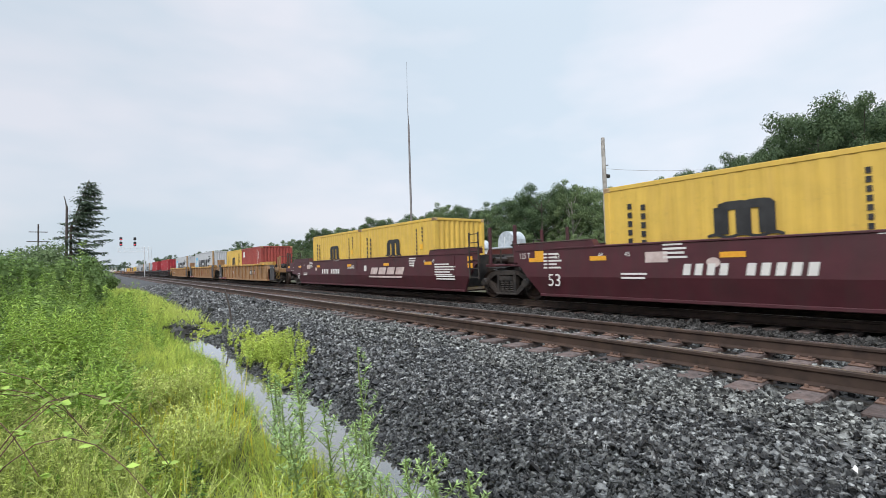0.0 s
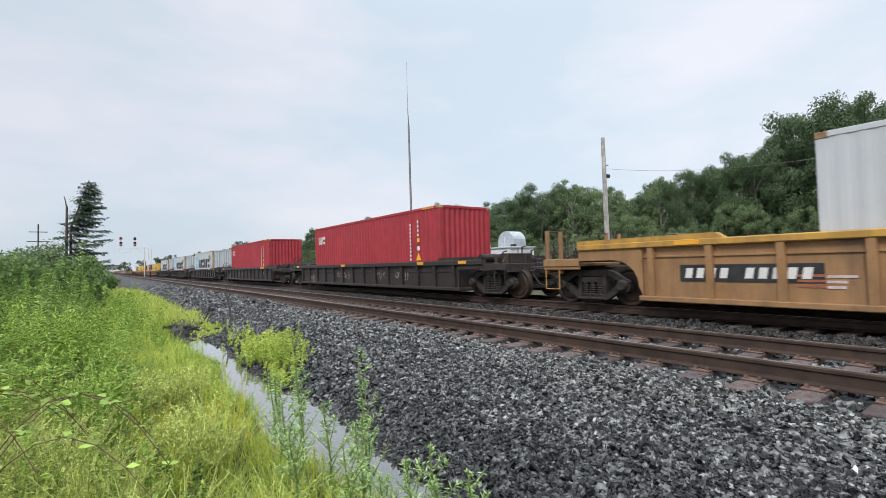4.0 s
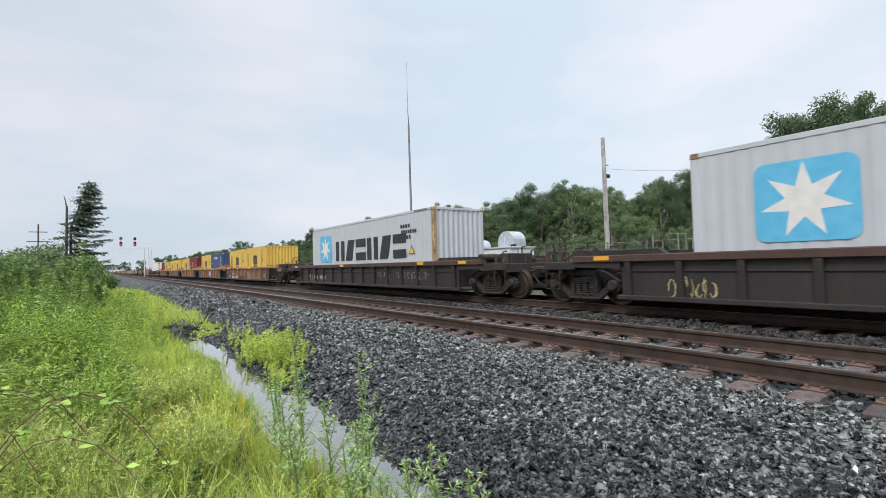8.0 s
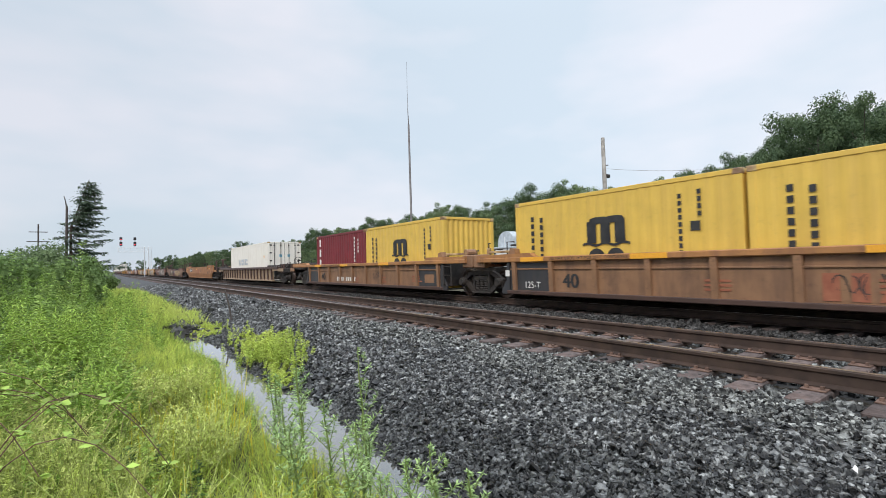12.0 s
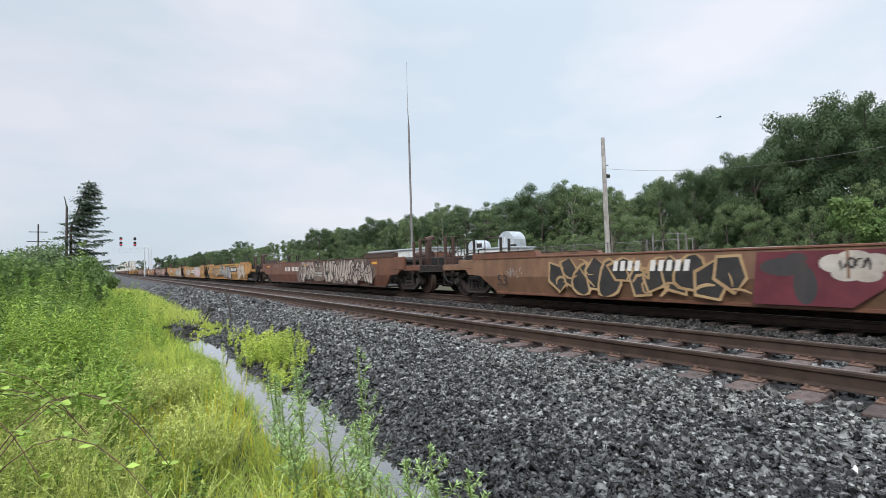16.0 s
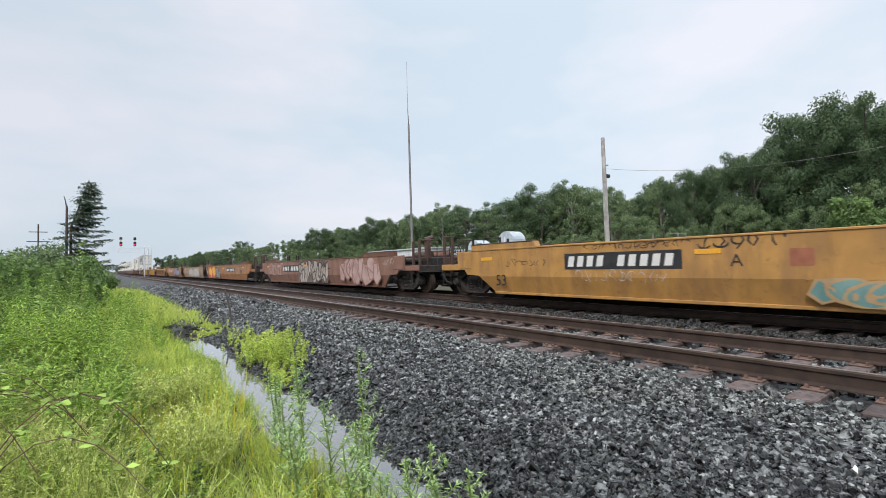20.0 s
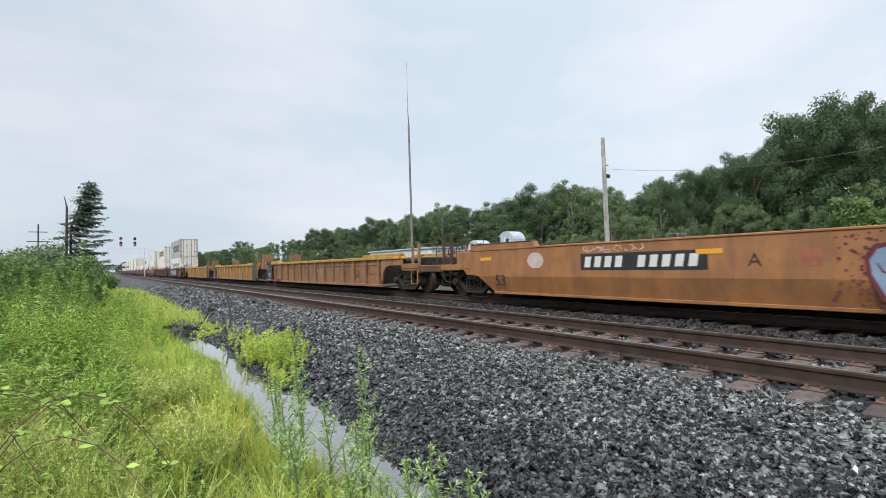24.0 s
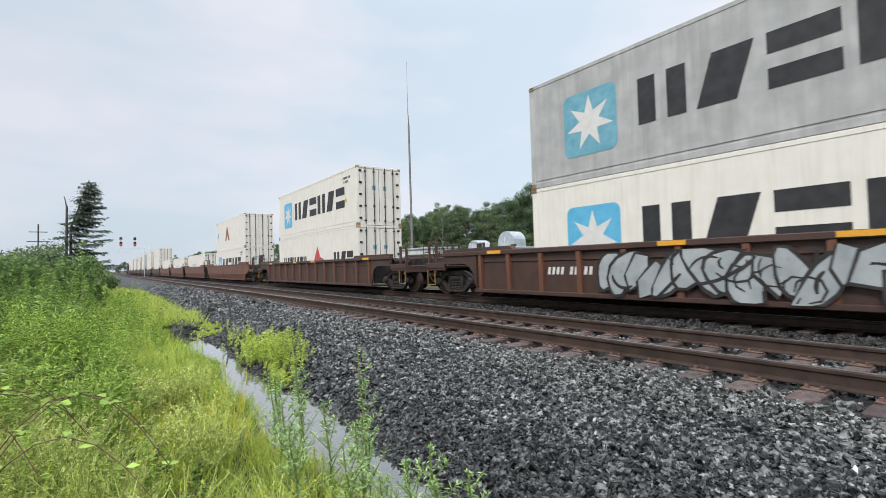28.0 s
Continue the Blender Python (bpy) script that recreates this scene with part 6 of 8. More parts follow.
def locomotive(p):
    loco = thing("locomotive", "dark pushing locomotive at the end of the train", "locomotive", pose(TC, p, 0))
    KEYED.append((loco, p, 0.0))
    part("hood", Geo().prism([(-10.4, 1.55), (-10.4, 3.1), (-8.6, 3.1), (-8.6, 4.6), (-6.0, 4.7), (-5.9, 4.4), (9.6, 4.4), (10.4, 4.0), (10.4, 1.55)], -1.1, 1.1), M["charcoal"], loco)
    part("walkway", Geo().box(-1.5, 1.5, -11, 11, 1.4, 1.55, 0.02), M["black_steel"], loco)
    part("cab", Geo().box(-1.5, 1.5, -8.6, -6.2, 1.55, 4.6, 0.08), M["charcoal"], loco)
    part("windscreen", Geo().box(-1.3, 1.3, -8.63, -8.6, 3.3, 4.2), M["glass"], loco)
    part("fuel_tank", Geo().box(-1.4, 1.4, -3.4, 3.4, 0.4, 1.4, 0.1), M["black_steel"], loco)
    for y in (-7.5, 7.5):
        truck(loco, y)
    for s in (-1, 1):
        part("handrail", Geo().tube((s * 1.45, -10.6, 2.5), (s * 1.45, 10.6, 2.5), 0.03, n=6), M["tan_bright"], loco)


locomotive(p0 + 12.0)


# ---- ground, track bed and tracks ----
def smoothstep(a, b, x):
    t = np.clip((x - a) / (b - a), 0, 1)
    return t * t * (3 - 2 * t)


def ground_z(x, y):
    """Height of the ground sheet."""
    x, y = np.asarray(x, float), np.asarray(y, float)
    wig = 0.10 * np.sin(y * 0.9) + 0.07 * np.sin(y * 2.3 + 1.0)
    ditch = 1 - smoothstep(12.2, 14.5, y)
    left = np.interp(x - wig * ditch, [-60, -12, -4, -2, -0.6, 0.5, 1.1, 1.42, 1.62, 2.1, 3.0], [0.5, 0.3, 0.12, 0.02, -0.14, -0.32, -0.42, -0.50, -0.60, -0.64, -0.6])
    flat = np.interp(x, [-60, -12, -4, -2, -0.6, 0.5, 1.4, 2.4, 3.0], [0.5, 0.3, 0.12, 0.05, -0.05, -0.2, -0.33, -0.45, -0.6])
    z = left * ditch + flat * (1 - ditch)
    right = np.interp(x, [3.0, 14.0, 17.0, 34.0, 44.0, 80.0, 400.0], [-0.6, -0.6, -0.45, -0.3, 0.9, 5.0, 6.0])
    return np.where(x < 3.0, z, right)


def sheet(name, xs, ys, zf):
    gx, gy = np.meshgrid(xs, ys)
    v = np.stack([gx, gy, zf(gx, gy)], -1).reshape(-1, 3)
    nx, ny = len(xs), len(ys)
    i = (np.arange(ny - 1)[:, None] * nx + np.arange(nx - 1)[None, :]).ravel()
    return bulk_mesh(name, v, np.stack([i, i + 1, i + nx + 1, i + nx], -1))


xs = np.unique(np.concatenate([np.linspace(-2500, -80, 12), np.linspace(-80, -6, 20), np.linspace(-6, 3, 46), np.linspace(3, 20, 10), np.linspace(20, 100, 18), np.linspace(100, 2500, 14)]))
ys = np.unique(np.concatenate([np.linspace(-2500, -30, 14), np.linspace(-30, -4, 9), np.linspace(-4, 30, 120), np.linspace(30, 120, 30), np.linspace(120, 4500, 24)]))
ground = tagged(new("ground", sheet("ground", xs, ys, ground_z)), "damp rough grassland with a drainage ditch", "ground", kind="structure")
ground.data.materials.append(M["earth"])
ground.data.polygons.foreach_set("use_smooth", [True] * len(ground.data.polygons))

BED_X = [1.75, 1.95, 2.5, 3.1, 3.8, 4.3, 4.85, 5.2, 7.3, 7.6, 8.6, 9.7, 10.0, 12.1, 12.5, 13.4, 15.2]
BED_Z = [-0.66, -0.53, -0.40, -0.28, -0.20, -0.165, -0.165, -0.185, -0.185, -0.19, -0.24, -0.24, -0.25, -0.25, -0.24, -0.28, -0.75]


def bed_z(x, y):
    return np.interp(x, BED_X, BED_Z) + 0.02 * np.sin(np.asarray(y) * 1.3 + np.asarray(x) * 2.0)


bx = np.unique(np.concatenate([np.array(BED_X), np.linspace(2, 5, 13)]))
by = np.unique(np.concatenate([np.linspace(-900, -10, 30), np.linspace(-10, 60, 140), np.linspace(60, 2500, 60)]))
bed = tagged(new("track_bed", sheet("track_bed", bx, by, bed_z)), "dark crushed-stone ballast bed under both tracks", "ballast", kind="structure")
bed.data.materials.append(M["ballast_bed"])
bed.data.materials.append(M["ballast_far"])
cx = np.array([p.center.x for p in bed.data.polygons])
bed.data.polygons.foreach_set("material_index", (cx > 8.6).astype(np.int32))
solid("water", Geo().add([(1.2, -6, WATER_Z), (2.2, -6, WATER_Z), (2.2, 14.2, WATER_Z), (1.2, 14.2, WATER_Z)], [(0, 1, 2, 3)]), M["water"], "still grey ditch water mirroring the sky", "water", kind="structure")

RAIL = [(-0.07, 0.0), (0.07, 0.0), (0.07, 0.012), (0.014, 0.035), (0.012, 0.125), (0.036, 0.14), (0.037, 0.168), (0.028, 0.18), (-0.028, 0.18), (-0.037, 0.168), (-0.036, 0.14), (-0.012, 0.125), (-0.014, 0.035), (-0.07, 0.012)]


def track(name, cx_, zr, y0, y1):
    t = thing(name, "standard-gauge railway track with wooden ties", "railway track", kind="structure")
    for s in (-1, 1):
        c = cx_ + s * 0.7525
        g = Geo()
        n = len(RAIL)
        vs = [(c + a, y, zr - 0.18 + b) for y in (y0, y1) for a, b in RAIL]
        g.add(vs, [(i, (i + 1) % n, (i + 1) % n + n, i + n) for i in range(n)] + [tuple(range(n - 1, -1, -1)), tuple(range(n, 2 * n))])
        r = part("rail", g, M["rail"], t, "rust-brown steel rail")
        part("railhead", Geo().box(c - 0.027, c + 0.027, y0, y1, zr + 0.0005, zr + 0.003), M["railhead"], r, "bright worn running surface")
    return t


def tie_mesh(seed):
    rnd = random.Random(seed)
    g = Geo().box(-1.3, 1.3, -0.115, 0.115, -0.17, 0.0, 0.012)
    return g.mesh("tie")


near_track = track("track_near", NEAR, NEAR_Z, -900, 2500)
far_track = track("track_far", TC, 0.0, -900, 2500)
plate = Geo().box(-0.19, 0.19, -0.1, 0.1, 0.0, 0.016, 0.004)
for a in (-0.13, 0.13):
    for b in (-0.06, 0.06):
        plate.box(a - 0.018, a + 0.018, b - 0.014, b + 0.014, 0.016, 0.045)
plate_me, tie_me = plate.mesh("tie_plate"), tie_mesh(1)
rnd = random.Random(3)
SPACING = 0.533
for i in range(-8, 110):
    y = 0.42 + i * SPACING + rnd.uniform(-0.02, 0.02)
    tie = part("tie", tie_me, M["tie"], near_track, at=pose(NEAR + rnd.uniform(-0.05, 0.05), y, NEAR_Z - 0.197 + rnd.uniform(-0.008, 0.004), 0, 0, rnd.uniform(-0.8, 0.8)))
    if i < 70:
        for s in (-1, 1):
            part("tie_plate", plate_me, M["tieplate"], tie, at=pose(s * 0.7525, 0, 0.002))
g = Geo()
for i in range(110, 400):
    y = 0.42 + i * SPACING
    g.box(NEAR - 1.3, NEAR + 1.3, y - 0.115, y + 0.115, NEAR_Z - 0.36, NEAR_Z - 0.197)
tagged(part("distant_ties", g, M["tie"], near_track), kind="stuff")
for i in range(-6, 60):
    y = 0.2 + i * SPACING
    part("tie", tie_me, M["tie"], far_track, at=pose(TC, y, -0.2))
g = Geo()
for i in range(60, 300):
    y = 0.2 + i * SPACING
    g.box(TC - 1.3, TC + 1.3, y - 0.115, y + 0.115, -0.36, -0.2)
tagged(part("distant_ties", g, M["tie"], far_track), kind="stuff")


# ---- loose ballast stones ----
def stones(name, x0, x1, y0, y1, per_m2, size, seed, mat, label, lift=0.25, keep=None):
    """Angular crushed stones lying on the bed."""
    r = np.random.RandomState(seed)
    n = int((x1 - x0) * (y1 - y0) * per_m2)
    px, py = r.uniform(x0, x1, n), r.uniform(y0, y1, n)
    if keep is not None:
        k = keep(px, py)
        px, py = px[k], py[k]
        n = len(px)
    s = size * np.exp(r.normal(0, 0.3, n))
    corners = np.array([(x, y, z) for z in (-1, 1) for y in (-1, 1) for x in (-1, 1)], float)
    v = corners[None] * np.stack([s * r.uniform(0.36, 0.6, n), s * r.uniform(0.32, 0.52, n), s * r.uniform(0.18, 0.36, n)], -1)[:, None, :]
    v = v * r.uniform(0.55, 1.2, (n, 8, 3))
    a, b, c = r.uniform(0, 6.28, n), r.normal(0, 0.75, n), r.normal(0, 0.75, n)
    ca, sa, cb, sb, cc, sc = np.cos(a), np.sin(a), np.cos(b), np.sin(b), np.cos(c), np.sin(c)
    x, y, z = v[..., 0], v[..., 1], v[..., 2]
    y, z = y * cb[:, None] - z * sb[:, None], y * sb[:, None] + z * cb[:, None]
    x, z = x * cc[:, None] + z * sc[:, None], -x * sc[:, None] + z * cc[:, None]
    x, y = x * ca[:, None] - y * sa[:, None], x * sa[:, None] + y * ca[:, None]
    zz = bed_z(px, py) + s * lift * r.uniform(-0.5, 1.8, n)
    v = np.stack([x + px[:, None], y + py[:, None], z + zz[:, None]], -1).reshape(-1, 3)
    q = np.array([(0, 2, 3, 1), (4, 5, 7, 6), (0, 1, 5, 4), (2, 6, 7, 3), (0, 4, 6, 2), (1, 3, 7, 5)])
    f = (np.arange(n)[:, None, None] * 8 + q[None]).reshape(-1, 4)
    ob = new(name, bulk_mesh(name, v, f))
    ob.data.polygons.foreach_set("use_smooth", [False] * len(ob.data.polygons))
    ob.data.materials.append(mat)
    return tagged(ob, label, "ballast stones", kind="stuff")


BAL = "dark grey crushed ballast stones, slightly wet"
# the foot by the water is wet and black, the shoulder at the ties dry and paler, with a wavering border
WET = lambda x, y: x < 2.75 + 0.22 * np.sin(y * 0.8) + 0.12 * np.sin(y * 2.9 + x * 3.0)
DRY = lambda x, y: x > 4.05 + 0.20 * np.sin(y * 1.1 + 1.0) + 0.12 * np.sin(y * 3.3 + x * 2.0)
MID = lambda x, y: ~WET(x, y) & ~DRY(x, y)
for k, (keep, mat, label) in enumerate(((WET, "ballast_wet", "wet black crushed ballast stones at the ditch"), (MID, "ballast", BAL), (DRY, "ballast_dry", "dry grey crushed ballast stones beside the ties"))):
    stones("ballast_stones", 1.8, 4.98, -0.2, 5.5, 4700, 0.0265, 1 + 20 * k, M[mat], label, 0.35, keep)
    stones("ballast_stones", 1.8, 4.98, 5.5, 16.0, 1800, 0.040, 2 + 20 * k, M[mat], label, 0.35, keep)
stones("ballast_stones", 2.0, 5.1, 16.0, 50.0, 420, 0.072, 3, M["ballast"], BAL, 0.35)
stones("ballast_stones", 4.95, 7.6, -0.5, 22.0, 560, 0.045, 4, M["ballast_dry"], "dry grey ballast stones between the ties", 0.12, keep=lambda x, y: np.abs(np.abs(x - NEAR) - 0.7525) > 0.12)
stones("ballast_stones", 7.5, 9.9, 0.5, 22.0, 760, 0.045, 5, M["ballast_sooty"], "sooty crushed ballast between the tracks", 0.3)


# ---- plants ----
def leaf_quads(base, direc, up, length, width):
    """Pointed leaves from arrays: where each begins, its way, its flat side, its size."""
    side = np.cross(direc, up)
    side /= np.linalg.norm(side, axis=1, keepdims=True) + 1e-9
    L, W = length[:, None], width[:, None]
    sag = np.zeros_like(base)
    sag[:, 2] = -0.18 * length
    v = np.stack([base, base + direc * L * 0.45 + side * W * 0.5, base + direc * L + sag, base + direc * L * 0.45 - side * W * 0.5], 1)
    return v


def quads_mesh(name, quads):
    v = quads.reshape(-1, 3)
    return bulk_mesh(name, v, np.arange(len(v)).reshape(-1, 4))


def unit(v):
    return v / (np.linalg.norm(v, axis=1, keepdims=True) + 1e-9)


def mounds(x, y):
    """Plants stand in uneven clumps, with hollows between them."""
    a = np.sin(x * 4.1 + 1.7 * np.sin(y * 1.3)) * np.sin(y * 3.3 + 1.2 * np.sin(x * 2.2 + 1.0))
    b = np.sin(x * 9.5 + y * 4.0) * np.sin(y * 8.1 - x * 5.0)
    c = np.sin(x * 1.9 + 0.8 * np.sin(y * 0.9)) * np.sin(y * 1.25 + 0.6)
    return np.clip(0.80 + 0.60 * a + 0.22 * b + 0.36 * c, 0.12, 1.45)


def weed_patch(px, py, height, leaf_n, leaf_l, leaf_w, seed, droop=0.2, top_bias=0.6, zf=ground_z):
    """Upright weeds: a thin stem each, with narrow leaves all round it."""
    r = np.random.RandomState(seed)
    n = len(px)
    pz = zf(px, py)
    height = height * mounds(px, py)
    lean = r.normal(0, 0.13, (n, 2))
    out = []
    k = np.repeat(np.arange(n), leaf_n)
    m = len(k)
    u = r.uniform(0.08, 1.0, m) ** top_bias
    h = height[k]
    base = np.stack([px[k] + lean[k, 0] * u * h, py[k] + lean[k, 1] * u * h, pz[k] + u * h], -1)
    az = r.uniform(0, 6.283, m)
    el = r.uniform(-droop, 0.6, m)
    d = np.stack([np.cos(az) * np.cos(el), np.sin(az) * np.cos(el), np.sin(el)], -1)
    up = unit(np.stack([r.normal(0, 0.5, m), r.normal(0, 0.5, m), np.ones(m)], -1))
    s = (1.15 - 0.6 * u) * r.uniform(0.6, 1.3, m)
    out.append(leaf_quads(base, d, up, leaf_l * s, leaf_w * s))
    az = r.uniform(0, 6.283, n)
    foot = np.stack([px, py, pz - 0.02], -1)
    tip = np.stack([px + lean[:, 0] * height, py + lean[:, 1] * height, pz + height], -1)
    w = np.stack([np.cos(az), np.sin(az), 0 * az], -1) * 0.005
    out.append(np.stack([foot - w, foot + w, tip + w * 0.3, tip - w * 0.3], 1))
    return np.concatenate(out)


def grass_patch(px, py, height, blades, seed, width=0.007, zf=ground_z, loose=0.9):
    r = np.random.RandomState(seed)
    k = np.repeat(np.arange(len(px)), blades)
    m = len(k)
    x, y = px[k] + r.normal(0, 0.05, m), py[k] + r.normal(0, 0.05, m)
    base = np.stack([x, y, zf(x, y) - 0.01], -1)
    az, el = r.uniform(0, 6.283, m), r.uniform(loose, 1.5, m)
    d = np.stack([np.cos(az) * np.cos(el), np.sin(az) * np.cos(el), np.sin(el)], -1)
    up = np.stack([-np.sin(az), np.cos(az), 0 * az + 0.2], -1)
    return leaf_quads(base, d, up, height[k] * r.uniform(0.6, 1.2, m), np.full(m, width) * r.uniform(0.7, 1.6, m))


def stem_patch(px, py, height, seed):
    """Upright stems ringed from foot to tip with drooping lance-shaped leaves, shorter towards a bright tip."""
    r = np.random.RandomState(seed)
    n, per = len(px), 64
    lean = r.normal(0, 0.09, (n, 2))
    k = np.repeat(np.arange(n), per)
    u = np.tile((np.arange(per) + 0.5) / per, n)
    az = np.tile(np.arange(per) * 2.4, n) + np.repeat(r.uniform(0, 6.283, n), per)
    h = height[k]
    base = np.stack([px[k] + lean[k, 0] * u * h, py[k] + lean[k, 1] * u * h, ground_z(px, py)[k] + u * h], -1)
    el = -0.25 + 1.25 * u ** 2 + r.normal(0, 0.15, len(k))
    d = np.stack([np.cos(az) * np.cos(el), np.sin(az) * np.cos(el), np.sin(el)], -1)
    up = unit(np.stack([-np.cos(az) * np.sin(el), -np.sin(az) * np.sin(el), np.cos(el)], -1) + r.normal(0, 0.15, (len(k), 3)))
    ln = (0.135 - 0.085 * u) * r.uniform(0.75, 1.2, len(k))
    return leaf_quads(base, d, up, ln, ln * 0.2)


def plume_patch(x0, x1, y0, y1, n, seed, tall=0.5, hollow=0.72):
    """Feathery plants in clumps with dark hollows between: a fan of thin arching stems each, set with tiny leaves that point along them."""
    r = np.random.RandomState(seed)
    px, py = r.uniform(x0, x1, n), r.uniform(y0, y1, n)
    ok = mounds(px, py) > hollow
    px, py = px[ok], py[ok]
    n = len(px)
    near = np.clip(np.hypot(px, py) / 4.5, 0.45, 1.1)
    h = tall * (0.6 + 0.5 * r.rand(n)) * np.clip(mounds(px, py), 0.5, 1.35) + 0.06
    stems, per = 10, 26
    k = np.repeat(np.arange(n), stems)
    a = r.uniform(0, 6.283, len(k))
    out = r.uniform(0.05, 0.6, len(k)) * h[k]
    ln = h[k] * r.uniform(0.7, 1.1, len(k))
    foot = np.stack([px[k] + r.normal(0, 0.02, len(k)), py[k] + r.normal(0, 0.02, len(k)), ground_z(px, py)[k]], -1)

    def on(u, kk):
        """Places along the arching stems."""
        return foot[kk] + np.stack([np.cos(a[kk]) * out[kk] * u ** 1.7, np.sin(a[kk]) * out[kk] * u ** 1.7, ln[kk] * (u - 0.22 * u ** 3)], -1)

    kk = np.repeat(np.arange(len(k)), per)
    m = len(kk)
    u = r.uniform(0.22, 1.0, m) ** 0.75
    base = on(u, kk)
    d = unit(unit(on(u + 0.05, kk) - base) + r.normal(0, 0.55, (m, 3)))
    up = unit(r.normal(0, 0.6, (m, 3)) + np.array([0, 0, 1.0]))
    s = near[k][kk] * r.uniform(0.6, 1.3, m) * (1.15 - 0.45 * u)
    quads = [leaf_quads(base, d, up, 0.040 * s, 0.012 * s)]
    w = np.stack([-np.sin(a), np.cos(a), 0 * a], -1) * 0.0016
    every = np.arange(len(k))
    for u0, u1 in ((0.0, 0.4), (0.4, 0.75), (0.75, 1.0)):
        p, q = on(np.full(len(k), u0), every), on(np.full(len(k), u1), every)
        quads.append(np.stack([p - w, p + w, q + w * 0.8, q - w * 0.8], 1))
    return np.concatenate(quads)


def stuff(name, quads, mat, label, category="weeds"):
    ob = new(name, quads_mesh(name, quads))
    ob.data.materials.append(mat)
    return tagged(ob, label, category, kind="stuff")


def scatter(x0, x1, y0, y1, n, seed, keep=None):
    r = np.random.RandomState(seed)
    x, y = r.uniform(x0, x1, n), r.uniform(y0, y1, n)
    if keep is not None:
        k = keep(x, y)
        x, y = x[k], y[k]
    return x, y, np.random.RandomState(seed + 1)


EDGE = lambda x, y: x < 1.40 + 0.10 * np.sin(y * 0.9) + 0.07 * np.sin(y * 2.3 + 1.0)
# trampled low grass where the camera stands
x, y, r = scatter(-5, 1.2, -9, 1.5, 2600, 9, EDGE)
stuff("grass", grass_patch(x, y, 0.10 + 0.12 * r.rand(len(x)), 10, 10), M["weed"], "short trampled grass on the bank", "grass")
stones("ballast_stones", 1.8, 4.98, -7.0, -0.2, 500, 0.06, 6, M["ballast"], BAL, 0.35)
# low soft growth along the water: short leaning blades over a carpet of tiny leaves
x, y, r = scatter(-0.4, 1.6, 1.2, 14, 3000, 11, EDGE)
stuff("grass", grass_patch(x, y, 0.17 + 0.12 * r.rand(len(x)), 20, 12, 0.0032, loose=0.8), M["weed_yellow"], "short yellow-green sedge beside the ditch", "grass")
x, y, r = scatter(-0.5, 1.55, 1.6, 13.5, 1500, 15, EDGE)
stuff("weeds", weed_patch(x, y, 0.11 + 0.14 * r.rand(len(x)), 110, 0.026, 0.009, 16), M["weed_yellow"], "low carpet of small-leaved yellow-green weeds")
x, y, r = scatter(-0.5, 1.5, 1.8, 13.5, 420, 17, EDGE)
stuff("weeds", weed_patch(x, y, 0.16 + 0.16 * r.rand(len(x)), 70, 0.04, 0.012, 18), M["weed"], "low green weeds in the damp margin")
x, y, r = scatter(-1.6, 2.3, 13.6, 40, 2600, 13)
stuff("grass", grass_patch(x, y, 0.3 + 0.25 * r.rand(len(x)), 9, 14, 0.012), M["weed_yellow"], "rough grass along the foot of the ballast", "grass")
# weeds: nearest olive and feathery, taller and greener to the left and farther on
x, y, r = scatter(-1.6, 1.05, 1.5, 6.5, 420, 21, lambda a, b: (a < 0.55 + 0.08 * b) & (mounds(a, b) > 0.7))
stuff("weeds", weed_patch(x, y, 0.20 + 0.18 * r.rand(len(x)), 200, 0.021, 0.0075, 22), M["weed_yellow"], "yellow-green bedstraw and weeds, dense")
stuff("weeds", plume_patch(-1.5, 0.8, 1.6, 5.8, 620, 61, 0.56), M["weed_olive"], "olive feathery bedstraw plumes, soft and dense")
stuff("weeds", plume_patch(-2.6, 0.2, 4.2, 8.5, 260, 62, 0.75), M["weed"], "bright green feathery plumes among the goldenrod")
x, y, r = scatter(-5, 0.3, 3.0, 10, 640, 23, lambda a, b: a < 0.5 - 0.10 * (b - 3))
stuff("weeds", weed_patch(x, y, 0.32 + 0.3 * r.rand(len(x)) + np.clip(-x * 0.10, 0, 0.35), 120, 0.06, 0.015, 24), M["weed"], "bright green goldenrod weeds, waist high")
x, y, r = scatter(-9, -0.3, 7, 20, 900, 25)
stuff("weeds", weed_patch(x, y, 0.8 + 0.4 * r.rand(len(x)) + np.clip(-x * 0.06, 0, 0.4), 100, 0.10, 0.028, 26), M["weed_dark"], "deep green tall weeds on the bank")
x, y, r = scatter(-3.2, 0.9, 9, 24, 520, 27)
stuff("weeds", weed_patch(x, y, 0.45 + 0.35 * r.rand(len(x)), 80, 0.10, 0.028, 28), M["weed"], "light green weeds along the bank")
x, y, r = scatter(-3.2, 0.4, 2.6, 8.5, 150, 41, lambda a, b: a < 0.35 - 0.06 * b)
stuff("goldenrod", weed_patch(x, y, 0.62 + 0.35 * r.rand(len(x)) + np.clip(-x * 0.08, 0, 0.3), 150, 0.10, 0.018, 42, 0.35, 0.8), M["weed"], "tall goldenrod stems standing above the weeds")
# low nettles only in the hollows; their dark colour stands in for shade
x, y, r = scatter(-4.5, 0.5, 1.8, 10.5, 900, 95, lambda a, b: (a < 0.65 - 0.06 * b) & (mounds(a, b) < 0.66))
stuff("weeds", weed_patch(x, y, 0.42 + 0.3 * r.rand(len(x)), 70, 0.06, 0.02, 96), M["weed_shade"], "dark green nettles in the hollows, shade between clumps painted in")
rc = np.random.RandomState(91)
cxs, cys = rc.uniform(-3.8, 0.0, 44), rc.uniform(3.2, 10.5, 44)
